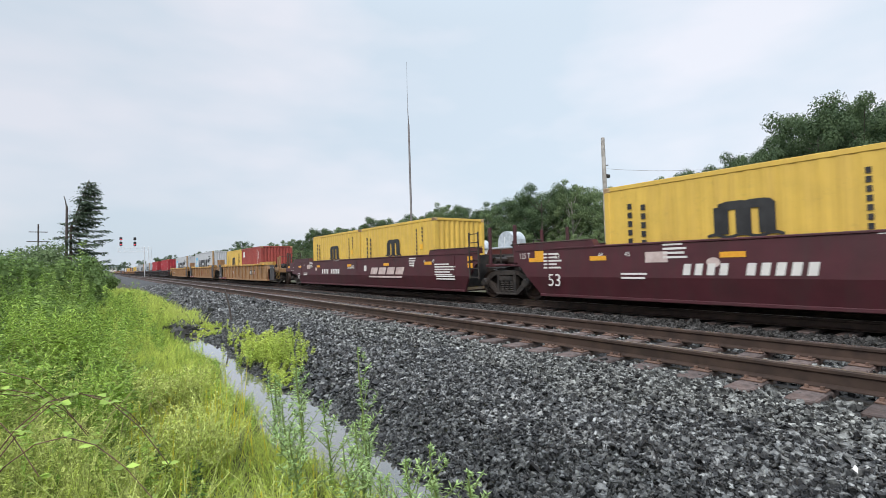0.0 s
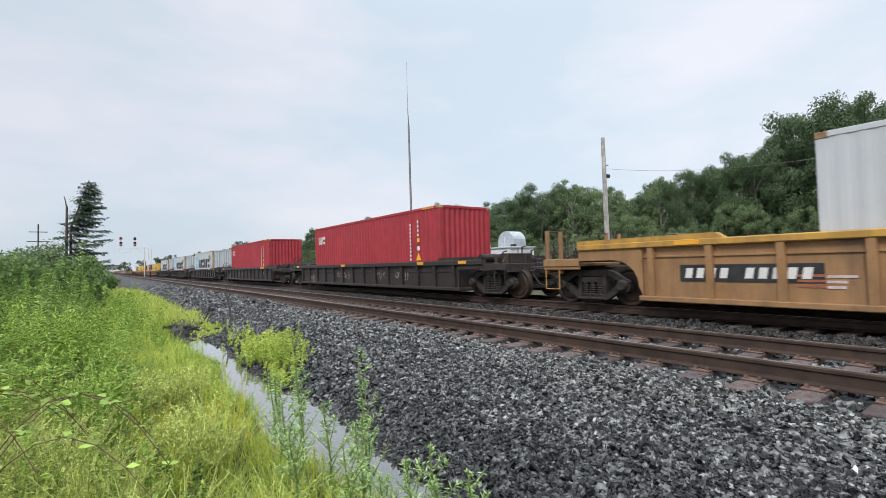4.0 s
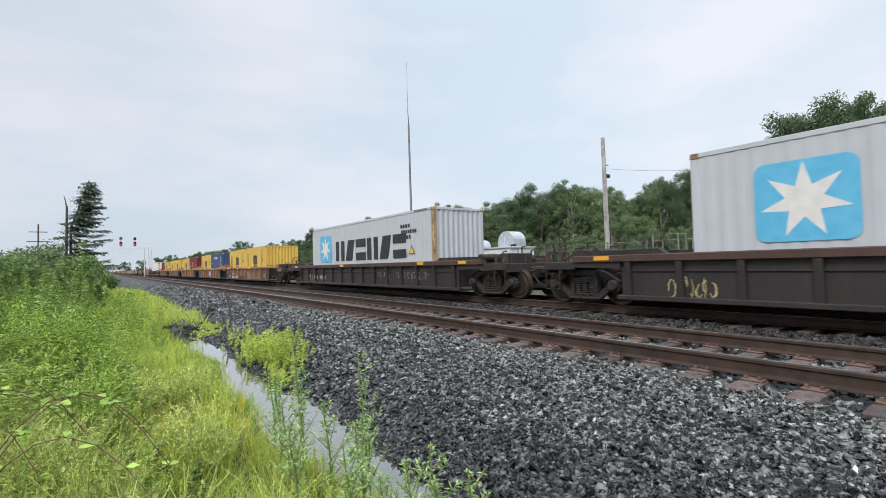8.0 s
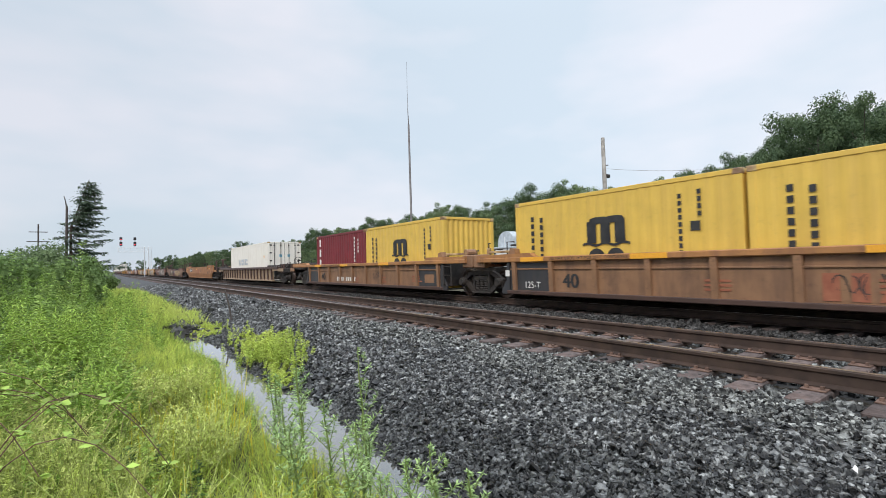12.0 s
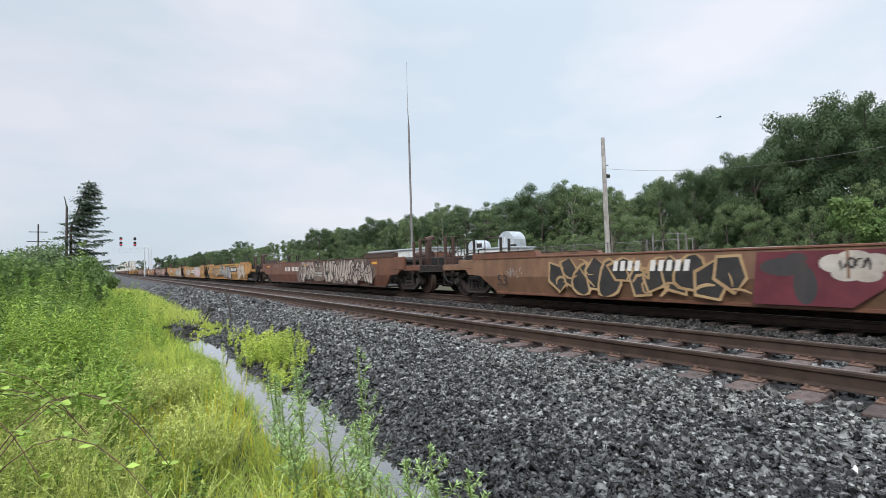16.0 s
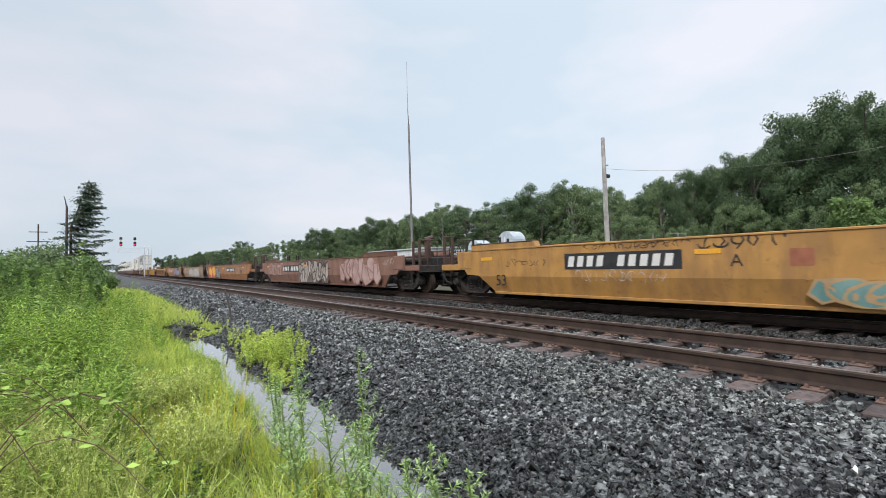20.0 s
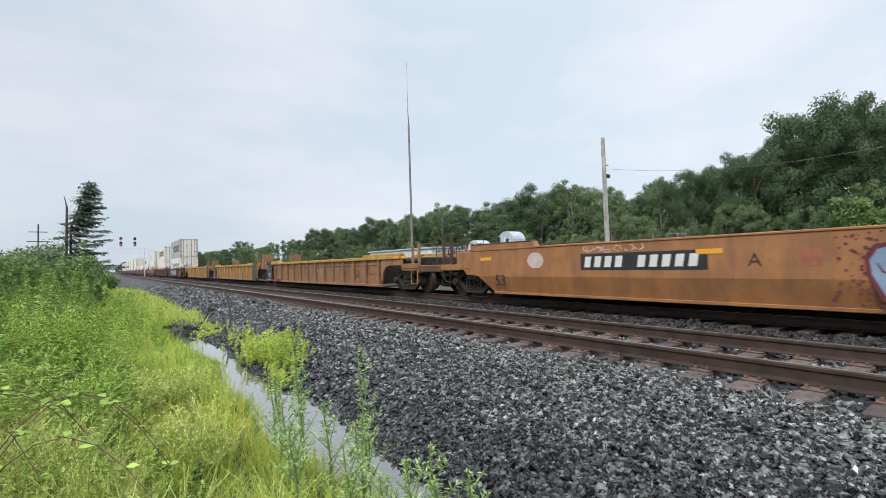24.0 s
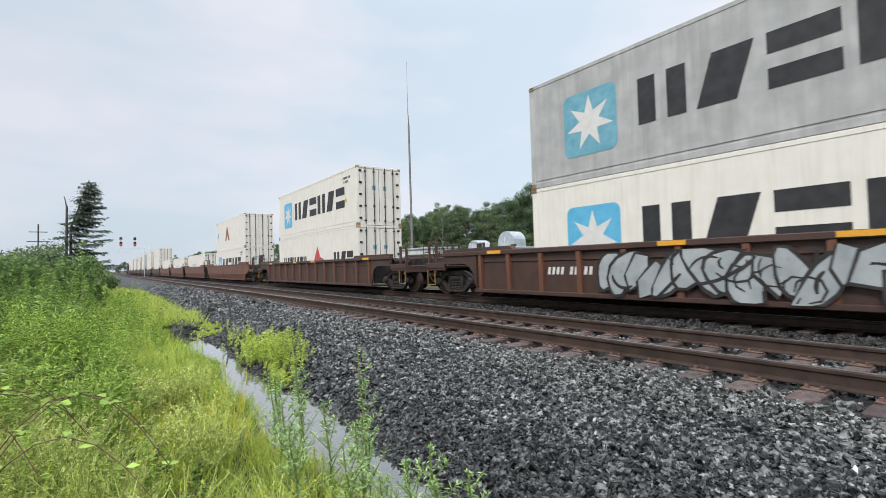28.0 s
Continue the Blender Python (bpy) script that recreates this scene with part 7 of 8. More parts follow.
# every other clump takes the dark green with the shade painted in
for a, mat in ((0, "weed"), (1, "weed_shade")):
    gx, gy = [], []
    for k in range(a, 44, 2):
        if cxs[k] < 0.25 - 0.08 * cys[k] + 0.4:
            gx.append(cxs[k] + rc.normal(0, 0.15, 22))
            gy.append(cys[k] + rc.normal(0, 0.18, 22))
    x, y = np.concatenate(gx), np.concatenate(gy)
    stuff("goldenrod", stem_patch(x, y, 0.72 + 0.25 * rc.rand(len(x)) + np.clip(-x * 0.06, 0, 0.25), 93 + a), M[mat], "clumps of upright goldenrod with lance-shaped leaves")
x, y, r = scatter(-2.4, 0.6, 3.6, 7.5, 70, 43, lambda a, b: a < 0.5 - 0.02 * b)
stuff("weeds", weed_patch(x, y, 0.40 + 0.25 * r.rand(len(x)), 60, 0.065, 0.032, 44, 0.1, 0.7), M["weed_dark"], "broad-leaved green weeds among the bedstraw")
x, y, r = scatter(0.1, 1.15, 2.3, 5.2, 170, 45, EDGE)
q = weed_patch(x, y, 0.36 + 0.2 * r.rand(len(x)), 16, 0.012, 0.012, 46, 0.0, 0.15)
stuff("flowers", q, M["petal"], "small yellow flowers at the ditch edge", "flowers")
x, y, r = scatter(-2.8, 0.6, 2.2, 8.0, 90, 47)
stuff("dry_stalks", grass_patch(x, y, 0.5 + 0.4 * r.rand(len(x)), 2, 48, 0.006), M["straw"], "dry straw-coloured stalks", "grass")
# tufts on the ballast foot
for k, (cx0, cy0, sx, sy, n, hh) in enumerate(((2.55, 9.6, 0.45, 1.5, 230, 0.33), (2.3, 8.2, 0.35, 1.2, 150, 0.28), (2.2, 13.2, 0.35, 1.0, 110, 0.16), (2.1, 7.0, 0.2, 0.7, 70, 0.18), (2.5, 17.5, 0.2, 0.8, 40, 0.2))):
    r = np.random.RandomState(60 + k)
    x, y = cx0 + sx * r.normal(0, 0.5, n), cy0 + sy * r.normal(0, 0.5, n)
    stuff("weed_tuft", weed_patch(x, y, hh * (0.5 + 0.6 * r.rand(n)), 80, 0.055, 0.016, 70 + k, zf=lambda a, b: np.maximum(bed_z(a, b), ground_z(a, b))), M["weed_yellow"], "yellow-green weed clump growing in the ballast")


def tall_weed(x, y, h, seed, mat):
    """A tall thistle-like weed with side shoots."""
    r = np.random.RandomState(seed)
    z = float(max(ground_z(x, y), bed_z(x, y) if x > 1.95 else -9))
    w = thing("tall_weed", "tall blue-green thistle-like weed at the ditch", "weed", pose(x, y, z), "tall weeds")
    g = Geo()
    pts = [(0.02 * math.sin(k), 0.03 * k / 5, h * k / 5) for k in range(6)]
    g.path(pts, 0.009, 0.004, 5)
    n = 40
    shoots = []
    for k in range(9):
        t = 0.18 + 0.09 * k
        a = r.uniform(0, 6.28)
        b0 = Vector((0.02, 0.03 * t, h * t))
        b1 = b0 + Vector((math.cos(a) * 0.20 * (1.1 - t), math.sin(a) * 0.20 * (1.1 - t), 0.22 * (1.15 - t)))
        part("shoot", Geo().tube(b0, b1, 0.004, 0.002, 4), M["stem"], w)
        shoots.append((b0, b1))
    part("stem", g, M["stem"], w)
    base, d = [], []
    for k in range(120):
        t = r.uniform(0.1, 1.0)
        base.append((0.02 * math.sin(5 * t), 0.03 * t, h * t))
        a, e = r.uniform(0, 6.28), r.uniform(0.0, 0.9)
        d.append((math.cos(a) * math.cos(e), math.sin(a) * math.cos(e), math.sin(e)))
    for b0, b1 in shoots:
        for k in range(20):
            p = b0.lerp(b1, r.uniform(0.2, 1))
            base.append(tuple(p))
            a, e = r.uniform(0, 6.28), r.uniform(0.0, 1.1)
            d.append((math.cos(a) * math.cos(e), math.sin(a) * math.cos(e), math.sin(e)))
    base, d = np.array(base), np.array(d)
    m = len(base)
    up = unit(np.stack([r.normal(0, 0.4, m), r.normal(0, 0.4, m), np.ones(m)], -1))
    t = base[:, 2] / h
    part("leaves", quads_mesh("leaves", leaf_quads(base, d, up, (0.12 - 0.08 * np.clip(t, 0, 1)) * r.uniform(0.45, 1.0, m), 0.010 * r.uniform(0.7, 1.3, m))), mat, w)
    return w


for k, (x, y, h) in enumerate(((1.47, 3.0, 1.06), (1.2, 3.5, 0.86), (1.36, 4.0, 0.8), (1.52, 2.2, 0.62), (1.66, 2.03, 0.58), (1.42, 2.3, 0.5), (1.0, 3.2, 0.62), (1.3, 2.7, 0.6), (1.42, 2.85, 0.62), (1.2, 4.2, 0.7), (1.1, 3.7, 0.7),
                               (0.95, 2.9, 0.5), (1.15, 2.55, 0.5), (1.25, 3.1, 0.66), (1.25, 2.3, 0.42))):
    tall_weed(x, y, h, 100 + k, M["weed_blue"])


def bramble(x, y, seed, n=4):
    r = np.random.RandomState(seed)
    z = float(ground_z(x, y))
    b = thing("bramble", "bramble with arching red-brown canes and broad leaves", "bramble", pose(x, y, z), "brambles")
    g = Geo()
    base, d, size = [], [], []
    for k in range(n):
        a = r.uniform(-0.8, 0.6)
        pts = []
        for i in range(9):
            t = i / 8
            pts.append(Vector((math.cos(a) * 0.9 * t, math.sin(a) * 0.9 * t, 0.75 * math.sin(t * 2.6) * (0.8 + 0.3 * k / n))))
        g.path(pts, 0.0035, 0.002, 5)
        for i in range(2, 9):
            for q in range(3):
                base.append(tuple(pts[i]))
                aa = r.uniform(0, 6.28)
                d.append((math.cos(aa), math.sin(aa), r.uniform(-0.1, 0.5)))
                size.append(r.uniform(0.035, 0.06))
    part("cane", g, M["bramble"], b)
    base, d, size = np.array(base), unit(np.array(d)), np.array(size)
    m = len(base)
    up = unit(np.stack([r.normal(0, 0.4, m), r.normal(0, 0.4, m), np.ones(m)], -1))
    part("leaves", quads_mesh("leaves", leaf_quads(base, d, up, size, size * 0.75)), M["weed"], b)


bramble(-0.62, 2.75, 5, 3)
bramble(-0.95, 3.2, 6)


# ---- trees and shrubs ----
def crown_quads(centres, radii, per, size, seed, squash=0.8):
    r = np.random.RandomState(seed)
    k = np.repeat(np.arange(len(centres)), per)
    m = len(k)
    v = unit(r.normal(0, 1, (m, 3)))
    rad = radii[k] * r.uniform(0.05, 1.0, m) ** 0.38
    p = centres[k] + v * rad[:, None] * np.array([1, 1, squash])
    up = unit(v + r.normal(0, 0.28, (m, 3)) + np.array([0, 0, 0.25]))
    d = r.normal(0, 1, (m, 3))
    d = unit(d - up * np.sum(d * up, 1, keepdims=True) + v * 0.25)
    s = size * r.uniform(0.6, 1.35, m)
    return leaf_quads(p, d, up, s, s * 0.76)


def broadleaf(name, h, spread, seed, leaf, bark, label, trunk_to=0.35, clusters=46, per=46, size=0.36, at=None, slim=1.0):
    """A tree: tapered trunk, limbs that reach the clumps, and a ragged crown of leaves with gaps."""
    r = np.random.RandomState(seed)
    t = thing(name, label, "tree", at if at is not None else pose(0, 0, 0), "woodland trees")
    g = Geo()
    bend = r.normal(0, 0.02 * h, 2)
    trunk = [Vector((bend[0] * (i / 6) ** 2, bend[1] * (i / 6) ** 2, h * 0.82 * i / 6 - 0.3 * (i == 0))) for i in range(7)]
    g.path(trunk, 0.022 * h * slim, 0.005 * h, 7)
    cs, rs = [], []
    for k in range(clusters):
        u = r.uniform(0, 1) ** 0.8
        zz = h * (trunk_to + (0.97 - trunk_to) * u)
        prof = math.sin(math.pi * min(1, 0.18 + 0.82 * (1 - u) ** 0.75)) ** 0.7 if u > 0.5 else 0.75 + 0.25 * math.sin(math.pi * u)
        a = r.uniform(0, 6.28)
        q = spread * prof * r.uniform(0.25, 1.0) ** 0.6
        c = Vector((q * math.cos(a), q * math.sin(a), zz + r.normal(0, 0.02 * h)))
        cs.append(c)
        rs.append(spread * r.uniform(0.17, 0.29))
        if k % 3 == 0:
            i = min(5, max(1, int(6 * zz / (h * 0.82) - 1)))
            g.tube(trunk[i], trunk[i].lerp(c, 0.85), 0.006 * h, 0.002 * h, 5)
    part("trunk", g, bark, t)
    part("crown", quads_mesh("crown", crown_quads(np.array([tuple(c) for c in cs]), np.array(rs), per, size, seed + 1)), leaf, t)
    return t


kinds = []
for k in range(4):
    kinds.append(broadleaf("oak_tree", 11.5, 4.3, 200 + k, M["leaf_a"], M["bark"], "broad dark green oak with a ragged crown", 0.08, 62, 400, 0.168))
for k in range(4):
    kinds.append(broadleaf("ash_tree", 11.0, 2.2, 220 + k, M["leaf_b"], M["pale_bark"], "slender mid-green tree with a pale trunk", 0.20, 80, 140, 0.165, slim=0.6))
for k in range(2):
    kinds.append(broadleaf("young_tree", 7.0, 2.6, 240 + k, M["leaf_b"], M["bark"], "young mid-green tree at the wood's edge", 0.06, 40, 230, 0.14))
r = random.Random(77)
# top line of the wood along the front row: y and tree height
TOPS_Y = [-20, 5, 7, 9, 11.5, 12.7, 14.8, 16.2, 19, 24, 28, 33, 38, 46, 55, 75, 100, 150, 280, 420]
TOPS_H = [11.4, 10.9, 11.0, 11.5, 11.1, 10.2, 9.7, 9.1, 8.3, 7.8, 8.4, 9.4, 9.0, 9.0, 9.4, 9.0, 9.2, 9.0, 9.4, 9.0]
used = set()


def plant(kind, x, y, h):
    base = kinds[kind]
    z = float(ground_z(x, y)) - 0.1
    h0 = (11.5, 11.0, 7.0)[0 if kind < 4 else 1 if kind < 8 else 2]
    s = (h - z) / (h0 * 1.03)
    m = pose(x, y, z, 0, 0, r.uniform(0, 360))
    if kind not in used:
        used.add(kind)
        ob = base
        ob.matrix_basis = m
    else:
        ob = copy_thing(base, m)
    w = 0.78 if y < 26 else 1.0
    ob.scale = (s * w * r.uniform(0.92, 1.15), s * w * r.uniform(0.92, 1.15), s)


y = -16.0
while y < 430:
    step = 2.7 if y < 40 else 4.2 if y < 110 else 8.5
    for row in range(3 if y < 110 else 2):
        x = 40 + row * 5.5 + r.uniform(-1.3, 1.3)
        hh = float(np.interp((y + 0.6) * 40 / x, TOPS_Y, TOPS_H)) * r.uniform(0.85, 1.10) * (1 + 0.06 * row)
        big = y < 19
        kind = r.choice((0, 1, 2, 3)) if (big or (row == 0 and r.random() < 0.25) or row == 2) else r.choice((4, 5, 6, 7, 4, 5, 6, 7, 0, 8))
        plant(kind, x, y + r.uniform(-0.6, 0.6), hh)
    if y < 130:
        for q in (0.0, 0.5):
            plant(r.choice((8, 9)), 35.8 + r.uniform(-1, 1.5), y + q * step, r.uniform(2.4, 3.6) if r.random() < 0.65 else r.uniform(3.6, 5.4))
    y += step
for x, y, h in ((47, 300, 12), (9 + 26, 330, 11), (30, 520, 12), (22, 640, 13), (19, 800, 12), (60, 260, 16), (36, 420, 12)):
    plant(r.choice((0, 1, 2, 3)), x, y, h)


def shrub(x, y, w, h, seed, leaf, label, per=60, n=26, size=0.16, group="shrubs"):
    q = np.random.RandomState(seed)
    z = float(ground_z(x, y))
    s = thing("shrub", label, "shrub", pose(x, y, z), group)
    g = Geo()
    cs = []
    for k in range(n):
        a = q.uniform(0, 6.28)
        e = q.uniform(0.1, 1.0)
        rad = w * math.sqrt(q.uniform(0, 1)) * (1.0 - 0.45 * e)
        c = (rad * math.cos(a), rad * math.sin(a), h * e * 0.9)
        cs.append(c)
        if k % 3 == 0:
            g.tube((0, 0, 0), Vector(c) * 0.85, 0.02, 0.008, 5)
    part("branches", g, M["bark"], s)
    part("foliage", quads_mesh("foliage", crown_quads(np.array(cs), q.uniform(0.2, 0.34, n) * w, per, size, seed + 1, 0.9)), leaf, s)


# bank of shrubs on the left, before the spruce
for k, (x, y, w, h) in enumerate(((-1.6, 15.5, 1.1, 1.55), (-3.0, 14.0, 1.2, 1.7), (-0.6, 17.5, 0.9, 1.75), (-4.6, 16.5, 1.4, 1.9), (-1.9, 20.0, 1.3, 2.0), (-0.25, 21.5, 0.9, 1.6), (-6.5, 19, 1.6, 2.2), (-3.6, 23, 1.5, 2.3), (-2.2, 26, 1.5, 2.5), (-0.5, 27, 1.0, 2.0),
                                  (-8.5, 24, 1.8, 2.5), (-5.6, 28, 1.9, 2.6), (-11, 30, 2.4, 3.0), (-3.3, 34, 2.0, 2.7), (-8, 38, 2.6, 3.0), (-15, 40, 3.0, 3.4), (-0.9, 33, 1.2, 2.0), (-2.4, 17.6, 1.0, 1.8))):
    shrub(x, y, w, h, 400 + 3 * k, M["leaf_c"] if k in (0, 2, 17, 5) else M["leaf_b"], "leafy green shrub on the trackside bank", 110, 28, 0.095)
for k, (x, y, w, h) in enumerate(((21.0, 4.6, 1.0, 3.7), (22.5, 3.6, 1.3, 3.5), (20.5, 2.4, 1.2, 3.4))):
    shrub(x, y, w, h, 500 + 3 * k, M["leaf_c"], "pale green shrub behind the railway", 170, 34, 0.095)


def spruce(x, y, h, seed):
    """A leaning spruce whose long flat boughs all stream to one side."""
    q = np.random.RandomState(seed)
    z = float(ground_z(x, y))
    t = thing("spruce_tree", "dark wind-worn spruce with drooping branches", "tree", pose(x, y, z))
    g = Geo()
    spine = [Vector((0.0, 0, -0.2)), Vector((0.05, 0, h * 0.35)), Vector((0.05, 0, h * 0.58)), Vector((0.32, 0, h * 0.72)), Vector((0.55, 0, h * 0.86)), Vector((0.80, 0, h))]
    g.path(spine, 0.075, 0.015, 7)

    def at(u):
        f = u * 5
        i = min(4, int(f))
        return spine[i].lerp(spine[i + 1], f - i)

    base, d, s = [], [], []
    for k in range(84):
        u = 0.14 + 0.84 * (k + q.uniform(0, 1)) / 84
        a = q.normal(0, 1.2)
        c = at(u)
        reach = float(np.interp(c.z / h, [0.0, 0.25, 0.40, 0.50, 0.6, 0.8, 1.0], [2.3, 2.4, 2.1, 2.45, 1.6, 1.0, 0.25])) * q.uniform(0.45, 1.08)
        if math.cos(a) < 0.2:
            reach *= 0.3
        dirn = Vector((math.cos(a), math.sin(a), 0))
        pts = [c, c + dirn * reach * 0.5 + Vector((0, 0, -0.10 * reach)), c + dirn * reach + Vector((0, 0, q.uniform(-0.12, 0.02) * reach))]
        g.path(pts, 0.02, 0.006, 4)
        for i in range(int(95 * reach) + 16):
            f = q.uniform(0.1, 1.0)
            p = pts[0].lerp(pts[1], f * 2) if f < 0.5 else pts[1].lerp(pts[2], f * 2 - 1)
            wide = 0.19 * (1 - abs(2 * f - 1.2) * 0.5)
            off = q.normal(0, wide)
            base.append((p.x - dirn.y * off, p.y + dirn.x * off, p.z - abs(q.normal(0, 0.05))))
            aa = a + q.uniform(-1.1, 1.1)
            d.append((math.cos(aa), math.sin(aa), q.uniform(-0.45, 0.35)))
            s.append(q.uniform(0.10, 0.24))
    part("trunk", g, M["bark"], t)
    base, d, s = np.array(base), unit(np.array(d)), np.array(s)
    m = len(base)
    up = unit(np.stack([q.normal(0, 0.35, m), q.normal(0, 0.35, m), np.ones(m)], -1))
    part("needles", quads_mesh("needles", leaf_quads(base, d, up, s, s * 0.36)), M["needle"], t)


spruce(-1.32, 30.0, 5.95, 9)
# bare snag beside the spruce
snag = thing("dead_tree", "bare broken trunk beside the spruce", "tree", pose(-1.46, 29.7, 0.0))
part("trunk", Geo().path([(0, 0, -0.2), (0.03, 0, 2.0), (0.05, 0, 4.5)], 0.07, 0.05, 7).path([(0.05, 0, 4.3), (0.0, 0, 4.75), (-0.06, 0, 5.0)], 0.035, 0.015, 5).path([(0.05, 0, 3.2), (0.4, 0, 3.5), (0.6, 0, 4.1)], 0.03, 0.012, 5), M["dark_wood"], snag)


# ---- poles, mast, signals and buildings ----
def place_z(x, y):
    return float(ground_z(x, y))


mast = thing("radio_mast", "tall slender grey steel radio mast", "mast", pose(27.0, 42.5, place_z(27, 42.5)))
part("pole", Geo().path([(0.02, 0, 0), (0.0, 0, 8.5), (-0.05, 0, 16.7)], 0.13, 0.10, 10), M["mast"], mast)
part("whip_antenna", Geo().path([(-0.05, 0, 16.7), (-0.12, 0, 18.4)], 0.06, 0.04, 6).path([(-0.12, 0, 18.4), (-0.12, 0, 23.6)], 0.025, 0.012, 6), M["mast"], mast)
part("base_plate", Geo().box(-0.3, 0.3, -0.3, 0.3, 0, 0.1, 0.02), M["mast"], mast)
wp = thing("utility_pole", "weathered grey wooden utility pole with one wire", "utility pole", pose(25.0, 17.0, place_z(25, 17)))
part("pole", Geo().path([(0.0, 0, -0.3), (-0.06, 0.03, 4.5), (-0.10, 0.04, 9.0)], 0.17, 0.11, 10), M["pole_wood"], wp)
part("bracket", Geo().box(0.05, 0.35, -0.1, 0.1, 6.55, 6.75, 0.02).tube((0.1, 0, 7.3), (0.3, 0, 7.35), 0.025), M["black_steel"], wp)
wire = Geo()
pts = []
zb = place_z(25, 17)
for i in range(22):
    y = 17.0 - i
    pts.append(Vector((0.15 + 0.25 * i, y - 17.0, 5.7 + 0.0135 * (y - 8.3) ** 2 - zb)))
wire.path(pts, 0.009, 0.009, 5)
part("wire", wire, M["mast"], wp)
tp = thing("utility_pole", "distant wooden pole with two crossarms", "utility pole", pose(-6.7, 80.0, place_z(-6.7, 80)))
part("pole", Geo().tube((0, 0, -0.3), (0, 0, 7.5), 0.11, 0.08), M["dark_wood"], tp)
part("crossarm", Geo().box(-0.95, 0.95, -0.06, 0.06, 6.42, 6.52, 0.02), M["dark_wood"], tp)
part("crossarm", Geo().box(-1.15, 1.15, -0.06, 0.06, 5.17, 5.27, 0.02), M["dark_wood"], tp)
stick = thing("marker_post", "thin dark marker post leaning in the ballast", "post", pose(2.95, 14.1, -0.36))
part("shaft", Geo().path([(0.0, 0, -0.1), (-0.10, 0, 0.55), (-0.19, 0.0, 0.92)], 0.026, 0.02, 6), M["dark_wood"], stick)

gx0, gx1, gy = 3.5, 10.3, 150.0
gz = place_z(gx1 + 3, gy)
gan = thing("signal_gantry", "pale grey signal gantry over the tracks with red signals", "signal gantry", pose(0, gy, 0))
for z in (6.4, 7.5):
    part("beam", Geo().box(gx0 - 0.3, gx1, -0.08, 0.08, z, z + 0.14, 0.02), M["gantry"], gan)
for i in range(6):
    x = gx0 + (gx1 - gx0) * i / 5
    part("brace", Geo().tube((x, 0, 6.4), (min(gx1, x + 1.4), 0, 7.5), 0.04, n=5).box(x - 0.04, x + 0.04, -0.04, 0.04, 6.4, 7.6), M["gantry"], gan)
for x in (gx1 - 1.0, gx1 + 0.0):
    part("leg", Geo().box(x - 0.12, x + 0.12, -0.12, 0.12, gz - 0.2, 7.9, 0.02), M["gantry"], gan)
for x in (4.05, 7.15):
    sh = part("signal_head", Geo().box(x - 0.32, x + 0.32, -0.15, 0.2, 9.6, 10.4, 0.1).box(x - 0.32, x + 0.32, -0.15, 0.2, 8.1, 9.2, 0.1).box(x - 0.05, x + 0.05, 0.0, 0.1, 7.5, 10.3), M["signal"], gan, "black signal head with a red light")
    part("lens", Geo().add([(x + 0.12 * math.cos(i * 0.628), -0.165, 8.45 + 0.12 * math.sin(i * 0.628)) for i in range(10)], [tuple(range(10))]), M["signal_red"], sh)
part("lens", Geo().add([(4.05 + 0.12 * math.cos(i * 0.628), -0.165, 9.8 + 0.12 * math.sin(i * 0.628)) for i in range(10)], [tuple(range(10))]), M["signal_red"], sh)
fp = thing("signal_mast", "thin grey post beside the gantry", "post", pose(11.2, 155.0, place_z(14, 155)))
part("pole", Geo().tube((0, 0, -0.2), (0, 0, 8.6), 0.1, 0.08), M["gantry"], fp)

hut = thing("equipment_building", "long low white equipment building with flat roof", "building", pose(26.5, 42.0, place_z(26, 42)))
part("wall", Geo().box(-1.6, 1.6, -6.2, 6.2, 0, 2.95, 0.02), M["white_wall"], hut)
part("roof", Geo().box(-1.75, 1.75, -6.4, 6.4, 2.95, 3.1, 0.02), M["galv"], hut)
for y in (-3.5, 0, 3.5):
    part("door", Geo().box(-1.64, -1.6, y - 0.45, y + 0.45, 0.05, 2.05, 0.01), M["galv"], hut)
hut2 = thing("equipment_building", "small white building with galvanised roof vents", "building", pose(26.0, 28.6, place_z(26, 28)))
part("wall", Geo().box(-1.3, 1.3, -3.4, 3.2, 0, 2.55, 0.02), M["white_wall"], hut2)
part("roof", Geo().box(-1.4, 1.4, -3.5, 3.3, 2.55, 2.66, 0.02), M["galv"], hut2)


def vent(parent, y, w, h, z):
    """A hooded round-topped duct."""
    out = [(y - w / 2, z), (y - w / 2, z + h - w / 2)]
    for i in range(1, 12):
        a = math.pi - math.pi * i / 12
        out.append((y + w / 2 * math.cos(a), z + h - w / 2 + w / 2 * math.sin(a)))
    out += [(y + w / 2, z + h - w / 2), (y + w / 2, z)]
    v = part("roof_vent", Geo().prism(out, -0.65, 0.65), M["galv"], parent, "curved galvanised roof vent")
    part("vent_mouth", Geo().box(-0.67, -0.4, y - w / 2 - 0.01, y - w / 2 + 0.35, z + 0.1, z + 0.45), M["black_steel"], v)
    part("band", Geo().box(-0.66, 0.66, y + 0.1, y + 0.16, z, z + h * 0.72), M["white_wall"], v)


vent(hut2, -2.3, 1.75, 1.5, 2.4)
vent(hut2, 1.6, 1.5, 0.75, 2.66)

